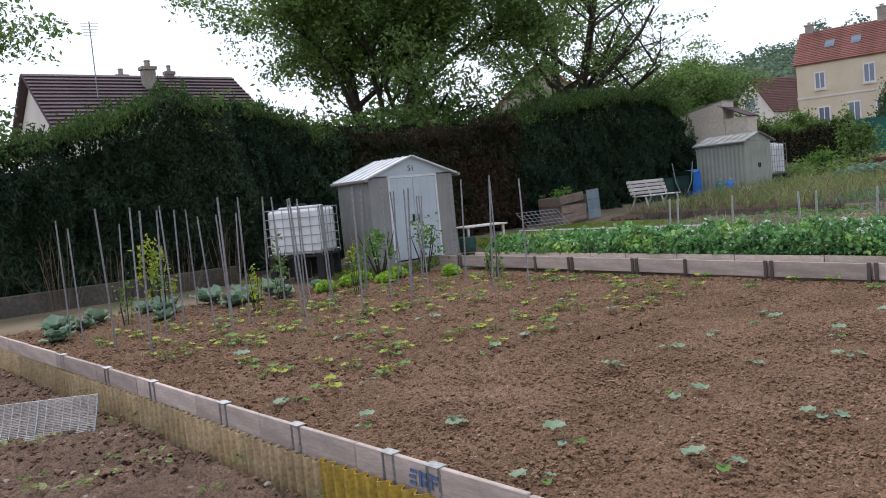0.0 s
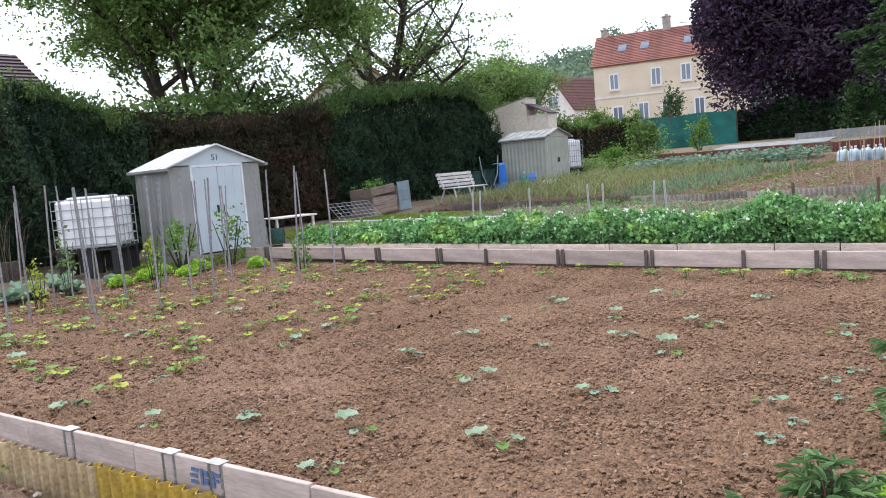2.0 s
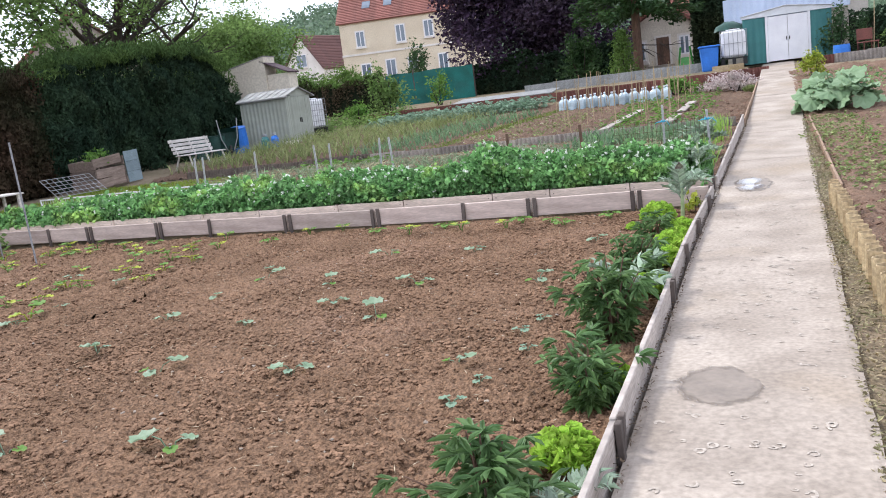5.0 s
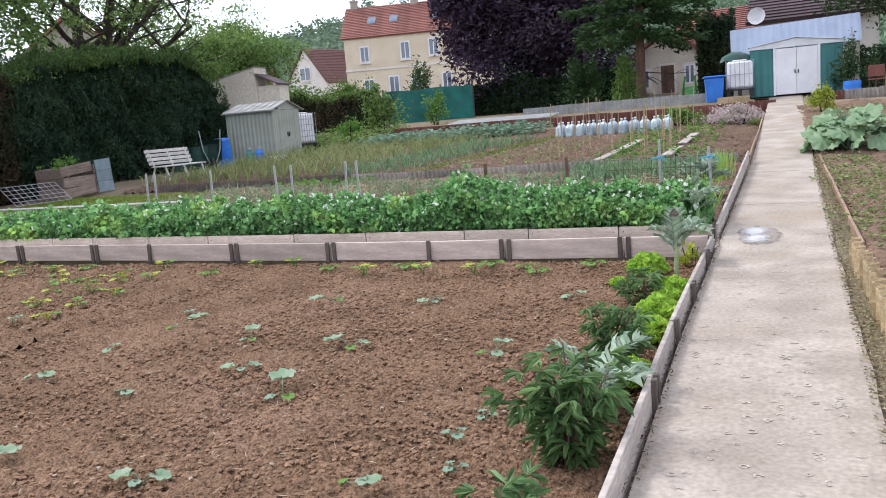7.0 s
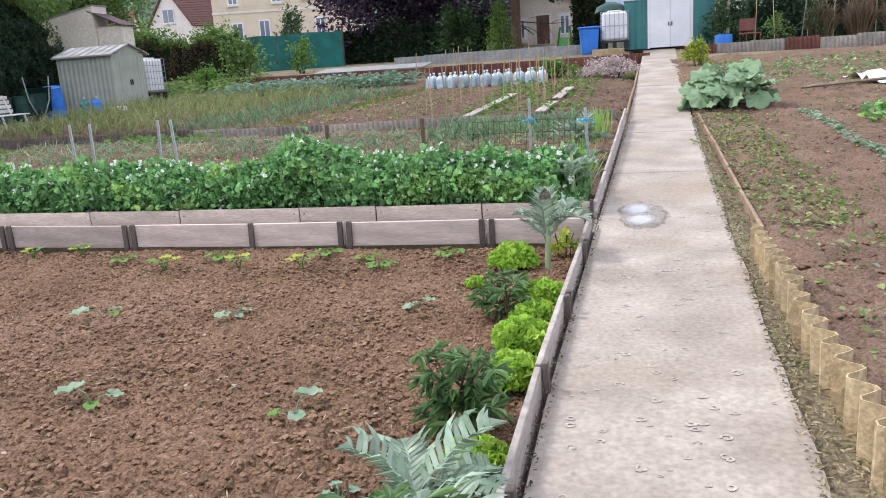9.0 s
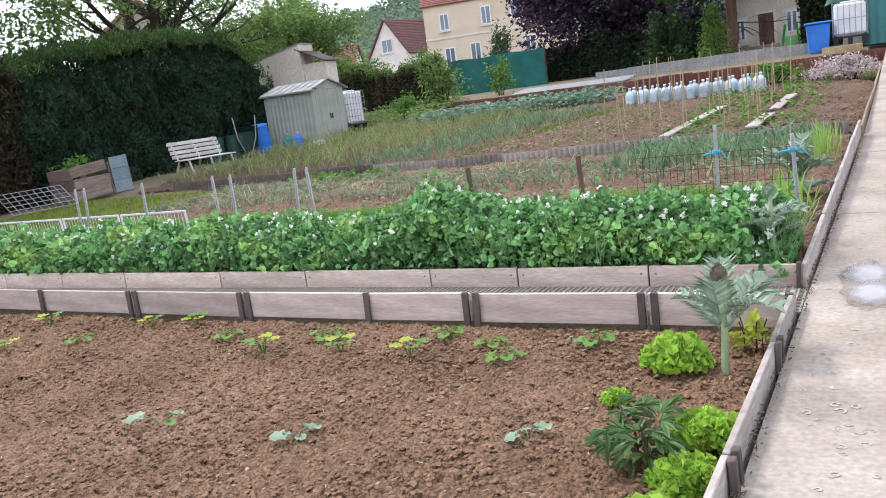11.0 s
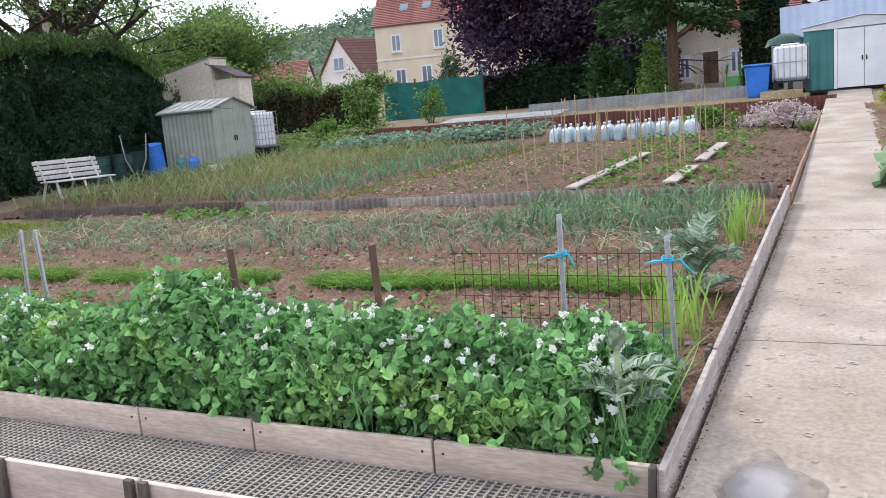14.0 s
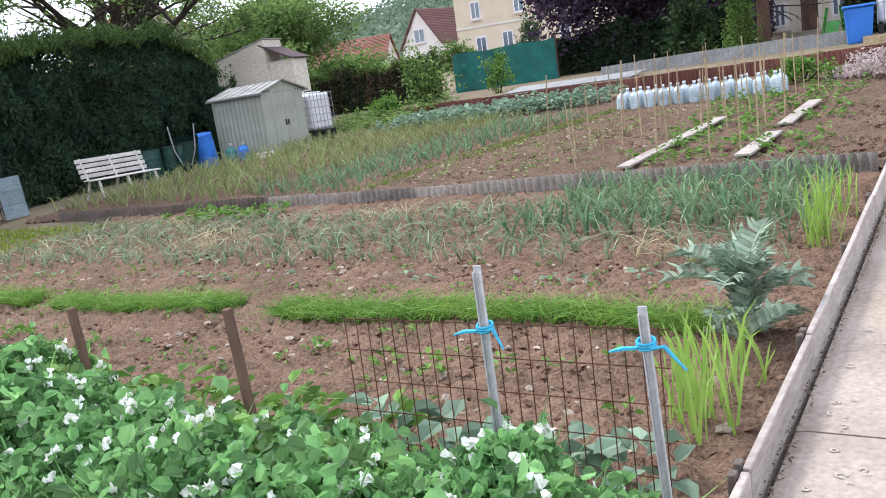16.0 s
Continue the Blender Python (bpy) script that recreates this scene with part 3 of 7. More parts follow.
edging("edging_front", "stained yellowish corrugated sheets under the front border", (-13.2, front_y(-13.2) - 0.06), (-0.37, front_y(-0.37) - 0.06), 0.95, lambda x, y: -0.3, 0.32, 0.1, 0.026,
       [M_FIBRO] * 10 + [M_YELLOW, M_YELLOW, M_FIBRO])
edging("edging_middle", "low grey corrugated sheets edging the upper plot", (-14.2, 18.05), (-0.35, 17.95), 0.93, lambda x, y: 0.1, 0.27, 0.1, 0.03, [M_CORR_DARK] * 6 + [M_CORR_GREY] * 3 + [M_CORR_BUFF] * 2 + [M_CORR_GREY] * 4)
edging("edging_red", "rust red corrugated retaining sheets below the terrace", (-15.5, 31.6), (0.36, 29.15), 0.9, lambda x, y: 0.78, 0.46, 0.11, 0.025, [M_CORR_RUST])
edging("edging_red_right", "rust and grey corrugated retaining sheets beside the path", (1.35, 29.0), (9.5, 27.6), 0.9, lambda x, y: 0.9, 0.5, 0.11, 0.025, [M_CORR_RUST, M_CORR_GREY, M_CORR_GREY])
edging("edging_terrace", "pale grey metal sheets along the terrace", (-9.2, 34.2), (-1.6, 33.2), 1.3, lambda x, y: 1.3, 0.36, 0.2, 0.012, [M_CORR_PALE])
edging("edging_right", "buff corrugated plastic edging beside the path", (0.83, 0.5), (0.8, 8.9), 0.8, lambda x, y: path_z(y) - 0.1, 0.3, 0.19, 0.045, [M_FIBRO])
border("border_right", "low brown board edging beside the path", ((0.9, 9.3), (0.97, 17.0), [1.5, 1.6], lambda x, y: float(path_z(y)) + 0.06, 0.14, 0.03, M_TAN, 1, False))


# ---- sheds ----
def shed(m, w, d, eave, apex, wall_mat, door_mat, roof_mat, label, door=(0.24, 0.78), number=""):
    """A sheet-metal garden shed: front at y = 0 along +x, body towards +y."""
    owner = thing("garden_shed", m, label, "shed")
    t = 0.02
    # ribbed side and back walls
    for name, a, b, ang in (("side_wall", (0, 0), d, 90), ("side_wall", (w, 0), d, 90), ("back_wall", (0, d), w, 0)):
        v, f = corrugated(b, eave, b / max(4, round(b / 0.16)), 0.008, 0.006, 8)
        ob = link(name, v, f, wall_mat, owner)
        ob.matrix_basis = pose(a[0], a[1], 0, 0, 0, ang)
    x0, x1 = w * door[0], w * door[1]
    for q0, q1 in ((0.0, x0 - 0.04), (x1 + 0.04, w)):
        v, f = corrugated(q1 - q0, eave, (q1 - q0) / 3, 0.008, 0.006, 8)
        ob = link("front_panel", v, f, wall_mat, owner)
        ob.matrix_basis = pose(q0, 0, 0)
    bm = bmesh.new()
    for q in ((x0 - 0.045, x0, -0.012, 0.02, 0.0, eave - 0.03), (x1, x1 + 0.045, -0.012, 0.02, 0.0, eave - 0.03), (x0 - 0.045, x1 + 0.045, -0.012, 0.02, eave - 0.03, eave + 0.02)):
        box(bm, *q)
    part("door_frame", bm, M_ROOF_PALE if number else wall_mat, owner)
    for q0, q1, hx in ((x0 + 0.003, (x0 + x1) / 2 - 0.004, 0.9), ((x0 + x1) / 2 + 0.004, x1 - 0.003, 0.1)):
        bm = boxed(q0, q1, -0.004, 0.016, 0.03, eave - 0.035, 0.004)
        for r in range(1, 3):
            xr = q0 + (q1 - q0) * r / 3
            box(bm, xr - 0.012, xr + 0.012, -0.009, -0.0045, 0.06, eave - 0.07, 0.002)
        leafd = part("door", bm, door_mat, owner)
        xh = q0 + (q1 - q0) * hx
        part("handle", boxed(xh - 0.02, xh + 0.02, -0.035, -0.005, eave * 0.5 - 0.08, eave * 0.5 + 0.08, 0.006), M_BLACK, leafd)
    # gables, front and back
    for y in (-0.004, d - 0.012):
        bm = bmesh.new()
        a = [bm.verts.new(p) for p in ((-0.01, y, eave + 0.022), (w + 0.01, y, eave + 0.022), (w / 2, y, apex))]
        b = [bm.verts.new(p) for p in ((-0.01, y + 0.015, eave + 0.022), (w + 0.01, y + 0.015, eave + 0.022), (w / 2, y + 0.015, apex))]
        bm.faces.new(a)
        bm.faces.new(b[::-1])
        for k in range(3):
            bm.faces.new((a[k], b[k], b[(k + 1) % 3], a[(k + 1) % 3]))
        part("gable", bm, wall_mat if number == "" else M_SHED_DOOR, owner)
    # roof slopes with seams, gutters
    run, rise = w / 2 + 0.09, apex - eave
    slope = math.atan2(rise, w / 2)
    ln = run / math.cos(slope)
    for sgn in (1, -1):
        bm = boxed(0, ln, -0.1, d + 0.06, 0, 0.015, 0.004)
        ob = part("roof_slope", bm, roof_mat, owner)
        n = max(3, round(d / 0.28))
        for k in range(n + 1):
            y = -0.09 + (d + 0.14) * k / n
            part("seam", boxed(0.01, ln - 0.01, y - 0.012, y + 0.012, 0.0155, 0.035), roof_mat, ob)
        ob.matrix_basis = Matrix.Translation((w / 2, 0, apex + 0.004)) @ Matrix.Rotation(math.pi if sgn < 0 else 0, 4, "Z") @ (Matrix.Translation((0, -d + 0.04 if sgn < 0 else 0, 0))) @ Matrix.Rotation(slope, 4, "Y")
        xg = w / 2 + sgn * (run + 0.02)
        bm = boxed(xg - 0.035, xg + 0.035, -0.14, d + 0.08, eave - 0.075, eave - 0.012, 0.012)
        part("gutter", bm, M_SHED, owner)
    part("base", boxed(-0.04, w + 0.04, -0.06, d + 0.04, -0.12, -0.002), M_CONC_GREY, owner)
    if number:
        cu = bpy.data.curves.new("house_number", "FONT")
        cu.body, cu.size, cu.extrude, cu.align_x = number, 0.17, 0.002, "CENTER"
        tx = new("number", cu)
        tx.data.materials.append(M_BLACK)
        tx.parent = owner
        tx.matrix_basis = pose(w / 2, -0.009, eave + 0.1, 90, 0, 0)
    return owner


# front of the near shed faces the path side (+x)
shed(pose(-14.05, 8.98, 0.06, 0, 0, 86.5), 2.12, 1.35, 1.8, 2.2, M_SHED, M_SHED_DOOR, M_ROOF_PALE, "grey metal garden shed with pale blue double doors and a number", number="51")
shed(pose(-15.22, 25.05, 0.52, 0, 0, 90), 1.64, 1.9, 1.74, 2.0, M_SHED_GREEN, M_SHED_GREEN, M_ROOF_OLD, "sage green metal garden shed with pale roof beside the hedge")


# ---- garage at the head of the path ----
garage = thing("garage", pose(-0.38, 31.0, 1.36), "teal metal garage with white double doors at the path's head", "garage")
for a, b in ((0.0, 0.72), (2.08, 2.75)):
    v, f = corrugated(b - a, 1.52, 0.22, 0.012, 0.006, 8)
    link("front_panel", v, f, M_TEAL, garage).matrix_basis = pose(a, 0, 0)
for x in (0.0, 2.75):
    v, f = corrugated(3.0, 1.52, 0.25, 0.012, 0.006, 8)
    link("side_wall", v, f, M_TEAL, garage).matrix_basis = pose(x, 0, 0, 0, 0, 90)
for a, b, hx in ((0.78, 1.395, 0.93), (1.405, 2.02, 0.07)):
    bm = boxed(a, b, -0.03, 0.01, 0.02, 1.5, 0.006)
    for k in range(1, 4):
        x = a + (b - a) * k / 4
        box(bm, x - 0.01, x + 0.01, -0.036, -0.0305, 0.05, 1.47)
    dr = part("door", bm, M_WHITE, garage)
    part("handle", boxed(a + (b - a) * hx - 0.015, a + (b - a) * hx + 0.015, -0.07, -0.04, 0.68, 0.8, 0.005), M_BLACK, dr)
bm = boxed(0.7, 0.775, -0.04, 0.02, 0, 1.55)
box(bm, 2.025, 2.1, -0.04, 0.02, 0, 1.55)
box(bm, 0.7, 2.1, -0.04, 0.02, 1.551, 1.6)
part("door_frame", bm, M_WHITE, garage)
bm = bmesh.new()
a = [bm.verts.new(p) for p in ((-0.05, -0.05, 1.53), (2.8, -0.05, 1.53), (2.8, -0.05, 1.6), (1.37, -0.05, 1.8), (-0.05, -0.05, 1.6))]
b = [bm.verts.new(vv.co + Vector((0, 0.05, 0))) for vv in a]
bm.faces.new(a)
bm.faces.new(b[::-1])
for k in range(5):
    bm.faces.new((a[k], b[k], b[(k + 1) % 5], a[(k + 1) % 5]))
part("gable", bm, M_ROOF_PALE, garage)
for sgn in (1, -1):
    ob = part("roof_slope", boxed(0, 1.46, -0.1, 3.0, 0, 0.02, 0.004), M_ROOF_PALE, garage)
    ob.matrix_basis = Matrix.Translation((1.37, 0, 1.81)) @ (Matrix.Rotation(math.pi, 4, "Z") @ Matrix.Translation((0, -2.9, 0)) if sgn < 0 else Matrix()) @ Matrix.Rotation(0.14, 4, "Y")

# long lean-to behind the garage with a blue-grey sheet roof
leanto = thing("lean_to_building", pose(-1.05, 34.3, 1.4), "outbuilding with blue-grey sheet roof behind the garage", "outbuilding")
part("wall", boxed(0, 4.2, 0, 3.0, 0, 1.68), M_GREYWALL, leanto)
v, f = corrugated(4.3, 1.0, 0.25, 0.008, 0.008, 8)
link("roof", v, f, M_BLUEROOF, leanto).matrix_basis = pose(-0.05, -0.3, 1.5, -17, -2, 0)


# ---- intermediate bulk tanks ----
def tank(m, label, w=1.15, d=1.0, h=1.0, low=0.14, bars=6, base=M_BLACK):
    owner = thing("water_tank", m, label, "water tank")
    bm = boxed(-w / 2 + 0.03, w / 2 - 0.03, -d / 2 + 0.03, d / 2 - 0.03, low + 0.02, low + h - 0.04, 0.07)
    box(bm, -w / 2 + 0.2, w / 2 - 0.2, -d / 2 + 0.2, d / 2 - 0.2, low + h - 0.041, low + h, 0.03)
    body = part("tank_body", bm, M_PLASTIC_W, owner)
    part("lid", lathe(bmesh.new(), [(0.11, 0), (0.11, 0.04), (0.1, 0.05)], 16, (0, 0, low + h)), M_BLACK, body)
    for k in range(bars):
        z = low + 0.05 + (h - 0.1) * k / (bars - 1)
        part("cage_rail", tubed([(-w / 2, -d / 2, z), (w / 2, -d / 2, z), (w / 2, d / 2, z), (-w / 2, d / 2, z), (-w / 2, -d / 2, z)], 0.009, 5), M_STEEL, owner)
    for k in range(7):
        x = -w / 2 + w * k / 6
        for y in (-d / 2, d / 2):
            part("cage_bar", tubed([(x, y, low), (x, y, low + h - 0.03)], 0.009, 5), M_STEEL, owner)
    for k in range(1, 5):
        y = -d / 2 + d * k / 5
        for x in (-w / 2, w / 2):
            part("cage_bar", tubed([(x, y, low), (x, y, low + h - 0.03)], 0.009, 5), M_STEEL, owner)
    part("pallet", boxed(-w / 2, w / 2, -d / 2, d / 2, low - 0.04, low, 0.005), base, owner)
    for x in (-w / 2 + 0.07, 0, w / 2 - 0.07):
        for y in (-d / 2 + 0.07, 0, d / 2 - 0.07):
            part("block", boxed(x - 0.06, x + 0.06, y - 0.06, y + 0.06, 0, low - 0.04), base, owner)
    return owner


tank(pose(-14.75, 7.75, -0.05, 0, 0, 38), "white plastic water tank in a steel cage on black blocks", low=0.5, h=0.98)
tank(pose(-16.05, 27.9, 0.62, 0, 0, 88), "white caged water tank beside the green shed", w=0.95, d=0.95, low=0.38, h=1.14)
tank(pose(-0.72, 30.9, 1.42, 0, 0, 2), "white plastic water tank beside the garage", w=0.86, d=0.9, low=0.25, h=0.95, bars=3)


def barrel(m, r, h, material, label, name="barrel", cat="barrel", lid=True):
    owner = thing(name, m, label, cat)
    prof = [(r * 0.93, 0), (r * 0.97, 0.03), (r, h * 0.3), (r * 1.02, h * 0.33), (r, h * 0.36), (r, h * 0.66), (r * 1.02, h * 0.69), (r, h * 0.72), (r * 0.96, h * 0.97)]
    part("drum", lathe(bmesh.new(), prof, 24), material, owner, smooth=False)
    if lid:
        part("rim", lathe(bmesh.new(), [(r * 0.98, h * 0.971), (r * 1.01, h * 0.98), (r * 1.01, h), (r * 0.9, h * 1.005)], 24), material, owner)
    return owner


bin_ = thing("storage_bin", pose(-1.5, 30.3, 1.3, 0, 0, 8), "bright blue square plastic bin with a lid by the garage", "bin")
bm = boxed(-0.3, 0.3, -0.28, 0.28, 0, 0.8, 0.03)
for vert in bm.verts:
    vert.co.x *= 0.8 + 0.25 * vert.co.z
    vert.co.y *= 0.8 + 0.25 * vert.co.z
part("body", bm, M_BLUE, bin_)
part("lid", boxed(-0.34, 0.34, -0.32, 0.32, 0.801, 0.86, 0.02), M_BLUE, bin_)
barrel(pose(-16.75, 24.2, 0.5, 10, 0, 20), 0.3, 0.9, M_BLUE, "blue plastic barrel leaning by the green shed")
barrel(pose(-17.15, 23.55, 0.48), 0.36, 0.72, M_GREENP, "dark green round compost bin by the hedge", "compost_bin", "compost bin")
barrel(pose(-17.55, 23.0, 0.46), 0.3, 0.72, M_GREENP, "dark green lidded bin by the hedge", "compost_bin", "compost bin")


def rain_cover():
    owner = thing("green_tarp_bundle", pose(-0.85, 31.5, 2.62), "dark green tarpaulin heaped on the tank", "tarpaulin")
    v, f = sheet(np.linspace(-0.5, 0.5, 18), np.linspace(-0.45, 0.45, 14), lambda X, Y: 0.3 * np.clip(1 - (X / 0.5) ** 2, 0, 1) ** 0.5 * np.clip(1 - (Y / 0.45) ** 2, 0, 1) ** 0.5 + 0.03 * lumps(X, Y, 0.2, 31))
    link("cloth", v, f, M_GREENP, owner, smooth=True)


rain_cover()


# ---- bench ----
bench = thing("bench", pose(-15.75, 20.75, 0.33, 0, 0, 84), "white slatted garden bench before the hedge", "bench")
for k in range(4):
    y = -0.02 + 0.13 * k - 0.2
    part("seat_slat", boxed(-0.83, 0.83, y - 0.05, y + 0.05, 0.42, 0.45, 0.006), M_BENCH, bench)
for k in range(4):
    z = 0.53 + 0.115 * k
    y = 0.3 + 0.045 * k
    part("back_slat", boxed(-0.83, 0.83, y - 0.012, y + 0.012, z - 0.045, z + 0.045, 0.006), M_BENCH, bench)
for x in (-0.7, 0.0, 0.7):
    part("leg", tubed([(x, -0.32, 0), (x, -0.2, 0.42)], 0.032, 6), M_BENCH, bench)
    part("leg", tubed([(x, 0.42, 0), (x, 0.2, 0.42)], 0.032, 6), M_BENCH, bench)
    part("back_post", tubed([(x, 0.22, 0.4), (x, 0.46, 0.93)], 0.025, 6), M_BENCH, bench)


# ---- plants: hedge ----
HY = [-12, 3.1, 5.0, 6.5, 8.2, 9.9, 11.0, 12.5, 16.1, 18.0, 20, 23, 25.6, 26.6, 27.2]
HZ = [3.0, 3.15, 3.6, 4.1, 4.0, 3.55, 3.0, 2.95, 3.1, 3.5, 3.75, 4.05, 3.9, 3.45, 2.7]


def hedge_x(y):
    return -17.3 - 0.045 * np.maximum(y, 0)


def hedge(name, y0, y1, depth, leaf_side, leaf_top, label, n, bulge=0.38):
    owner = thing(name, Matrix(), label, "hedge")
    # near-black inner slab standing in for the shade deep inside the hedge
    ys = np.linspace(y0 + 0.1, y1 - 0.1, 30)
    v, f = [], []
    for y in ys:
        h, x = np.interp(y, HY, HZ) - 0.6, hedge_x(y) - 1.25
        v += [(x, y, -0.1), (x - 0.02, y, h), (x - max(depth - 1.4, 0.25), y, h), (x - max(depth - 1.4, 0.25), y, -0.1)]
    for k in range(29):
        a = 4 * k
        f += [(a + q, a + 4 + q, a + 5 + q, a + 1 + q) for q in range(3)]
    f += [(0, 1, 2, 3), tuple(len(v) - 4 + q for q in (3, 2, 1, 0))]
    link("dark_core", v, f, M_SHADECORE, owner)
    # face and ends
    y = rng.uniform(y0, y1, n)
    h = np.interp(y, HY, HZ)
    z = rng.uniform(0.02, 1.0, n) ** 0.85 * h + ground_z(y)*0.6
    x = hedge_x(y) + bulge * (np.maximum(1.2 * lumps(y, z * 0.5, 1.6, 41, 2), -1.2) + 0.9 * lumps(y, z * 0.6, 0.45, 42, 2)) - rng.uniform(0, 0.3, n) ** 1.5 - 0.4 * np.clip(z / h, 0, 1.1) ** 4
    C = np.stack([x, y, z], 1)
    k = int(n * 0.12)
    e = np.stack([hedge_x(y1) - rng.uniform(0, depth, k), y1 + 0.15 * rng.normal(size=k) - 0.1, rng.uniform(0.1, np.interp(y1, HY, HZ), k)], 1)
    C = np.concatenate([C, e])
    D = rng.normal(size=C.shape) * 0.7 + np.array([0.25, 0, 0.75])
    N = rng.normal(size=C.shape) + np.array([1.2, 0, 0.6])
    L = 0.12 * rng.uniform(0.5, 1.5, len(C))
    v, f = leaf_mesh(C, D, N, L, L * 0.42, 0.2)
    link("foliage", v, f, leaf_side, owner)
    # top, in a lighter green that paints the sky-lit tips
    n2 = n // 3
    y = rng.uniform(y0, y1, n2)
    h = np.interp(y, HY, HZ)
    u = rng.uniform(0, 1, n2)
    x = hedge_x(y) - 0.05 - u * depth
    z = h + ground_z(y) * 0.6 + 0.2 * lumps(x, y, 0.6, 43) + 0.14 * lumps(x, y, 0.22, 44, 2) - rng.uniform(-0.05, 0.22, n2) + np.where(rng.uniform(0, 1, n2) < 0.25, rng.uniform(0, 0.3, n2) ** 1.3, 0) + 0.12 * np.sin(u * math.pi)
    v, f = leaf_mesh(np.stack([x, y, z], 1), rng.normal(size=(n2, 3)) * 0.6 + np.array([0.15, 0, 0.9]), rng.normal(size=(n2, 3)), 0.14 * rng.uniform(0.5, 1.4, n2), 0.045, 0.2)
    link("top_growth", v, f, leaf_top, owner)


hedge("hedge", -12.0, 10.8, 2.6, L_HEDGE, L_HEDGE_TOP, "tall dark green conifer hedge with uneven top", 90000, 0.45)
hedge("hedge", 10.7, 17.4, 1.6, L_HEDGE_BROWN, L_HEDGE_BROWN, "clipped hedge with browned dead foliage", 26000, 0.15)
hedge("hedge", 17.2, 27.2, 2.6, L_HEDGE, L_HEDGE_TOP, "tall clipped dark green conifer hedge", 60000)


# ---- trees ----
def tree(name, base, height, trunk_r, spread, seed, leaf_mat, bark, n_leaf, leaf, label, first=0.25, limbs=7, lean=(0, 0), levels=3, droop=0.0, blob=0.55, stems=1, reach=99.0):
    r = np.random.default_rng(seed)
    owner = thing(name, pose(*base), label, "tree")
    bm = bmesh.new()
    tips = []

    def grow(p, d, length, rad, level):
        pts, rads = [p.copy()], [rad]
        n = 4 if level else 6
        for k in range(n):
            d = (d + r.normal(size=3) * (0.16 if level else 0.07) + np.array([0, 0, 0.05 - droop * level * 0.06])).astype(float)
            d = d / np.linalg.norm(d)
            p = p + d * length / n
            pts.append(p.copy())
            rads.append(rad * (1 - 0.62 * (k + 1) / n))
            if level >= levels - 1:
                tips.append((p.copy(), rad))
        tube(bm, pts, rads, 7 if level < 2 else 4, cap=False)
        if level < levels:
            kids = limbs if level == 0 else (5 if level == 1 else 4)
            for k in range(kids):
                s = first + (1 - first) * (k + r.uniform(0.2, 0.9)) / kids if level == 0 else r.uniform(0.25, 1.0)
                i = min(int(s * n), n - 1)
                q = pts[i] + (pts[i + 1] - pts[i]) * (s * n - i)
                a = r.uniform(0, 2 * math.pi) if level else k * 2.4 + r.uniform(-0.4, 0.4)
                out_ = np.array([math.cos(a), math.sin(a), r.uniform(0.15, 0.75) if level == 0 else r.uniform(-0.35, 0.5)])
                nd = out_ + d * (0.45 if level == 0 else 0.65)
                nd /= np.linalg.norm(nd)
                grow(q, nd, (spread * (1.15 - 0.45 * s) if level == 0 else length * r.uniform(0.45, 0.68)), max(rads[i] * 0.55, 0.012), level + 1)

    for k in range(stems):
        a = 2.1 * k + seed
        d0 = np.array([lean[0] + (0.28 * math.cos(a) if stems > 1 else 0), lean[1] + (0.28 * math.sin(a) if stems > 1 else 0), 1.0])
        grow(np.array([0.25 * k * math.cos(a), 0.25 * k * math.sin(a), -0.2]), d0 / np.linalg.norm(d0), height * 0.78, trunk_r * (1 - 0.15 * k), 0)
    part("trunk", bm, bark, owner, smooth=True)
    T = np.array([t[0] for t in tips])
    hub = T[r.integers(0, len(T), n_leaf // 26)]
    hub = hub + r.normal(size=hub.shape) * blob * np.array([1, 1, 0.75])
    C = hub[r.integers(0, len(hub), n_leaf)] + r.normal(size=(n_leaf, 3)) * np.array([0.3, 0.3, 0.17]) * (leaf / 0.19)
    C = C[(C[:, 2] > height * first * 0.55) & (np.hypot(C[:, 0], C[:, 1]) < reach)]
    v, f = cloud_leaves(C, leaf, 0.8, 0.5, 0.5)
    link("crown", v, f, leaf_mat, owner)
    return owner


tree("tree", (-27.0, 18.2, 0), 15.0, 0.27, 5.2, 11, L_WALNUT, M_BARK, 86000, 0.2, "tall walnut tree with dark forked trunks behind the hedge", 0.16, 10, stems=2, blob=0.5)
tree("tree", (-28.5, 30.5, 0), 13.5, 0.42, 6.2, 16, L_WALNUT, M_BARK, 12000, 0.2, "open-crowned walnut tree with dark limbs behind the hedge", 0.25, 8, lean=(0.05, 0.1), stems=2, blob=0.4)
tree("tree", (-27.5, 38.5, 0), 7.4, 0.2, 3.6, 23, L_WALNUT, M_BARK, 34000, 0.19, "rounded leafy tree beyond the hedge", 0.22, 7)
tree("tree", (-25.0, 1.9, 0), 11.0, 0.22, 2.3, 27, L_WALNUT, M_BARK, 12000, 0.16, "slim leafy tree behind the hedge", 0.3, 6)
tree("tree", (-25.5, 11.0, 0), 5.0, 0.1, 1.4, 29, L_POTATO, M_BARK, 7000, 0.15, "young light green tree above the hedge", 0.3, 6)
tree("purple_plum_tree", (-12.1, 47.5, 1.7), 11.5, 0.3, 5.6, 33, L_PURPLE, M_BARK, 130000, 0.28, "broad purple-leaved plum tree behind the netting", 0.05, 15, droop=0.9, blob=0.75, reach=5.9)
tree("tree", (5.4, 42.0, 1.5), 7.5, 0.2, 2.9, 37, L_SPRUCE, M_BARK, 15000, 0.2, "dark leafy tree beyond the garage", 0.25, 8)


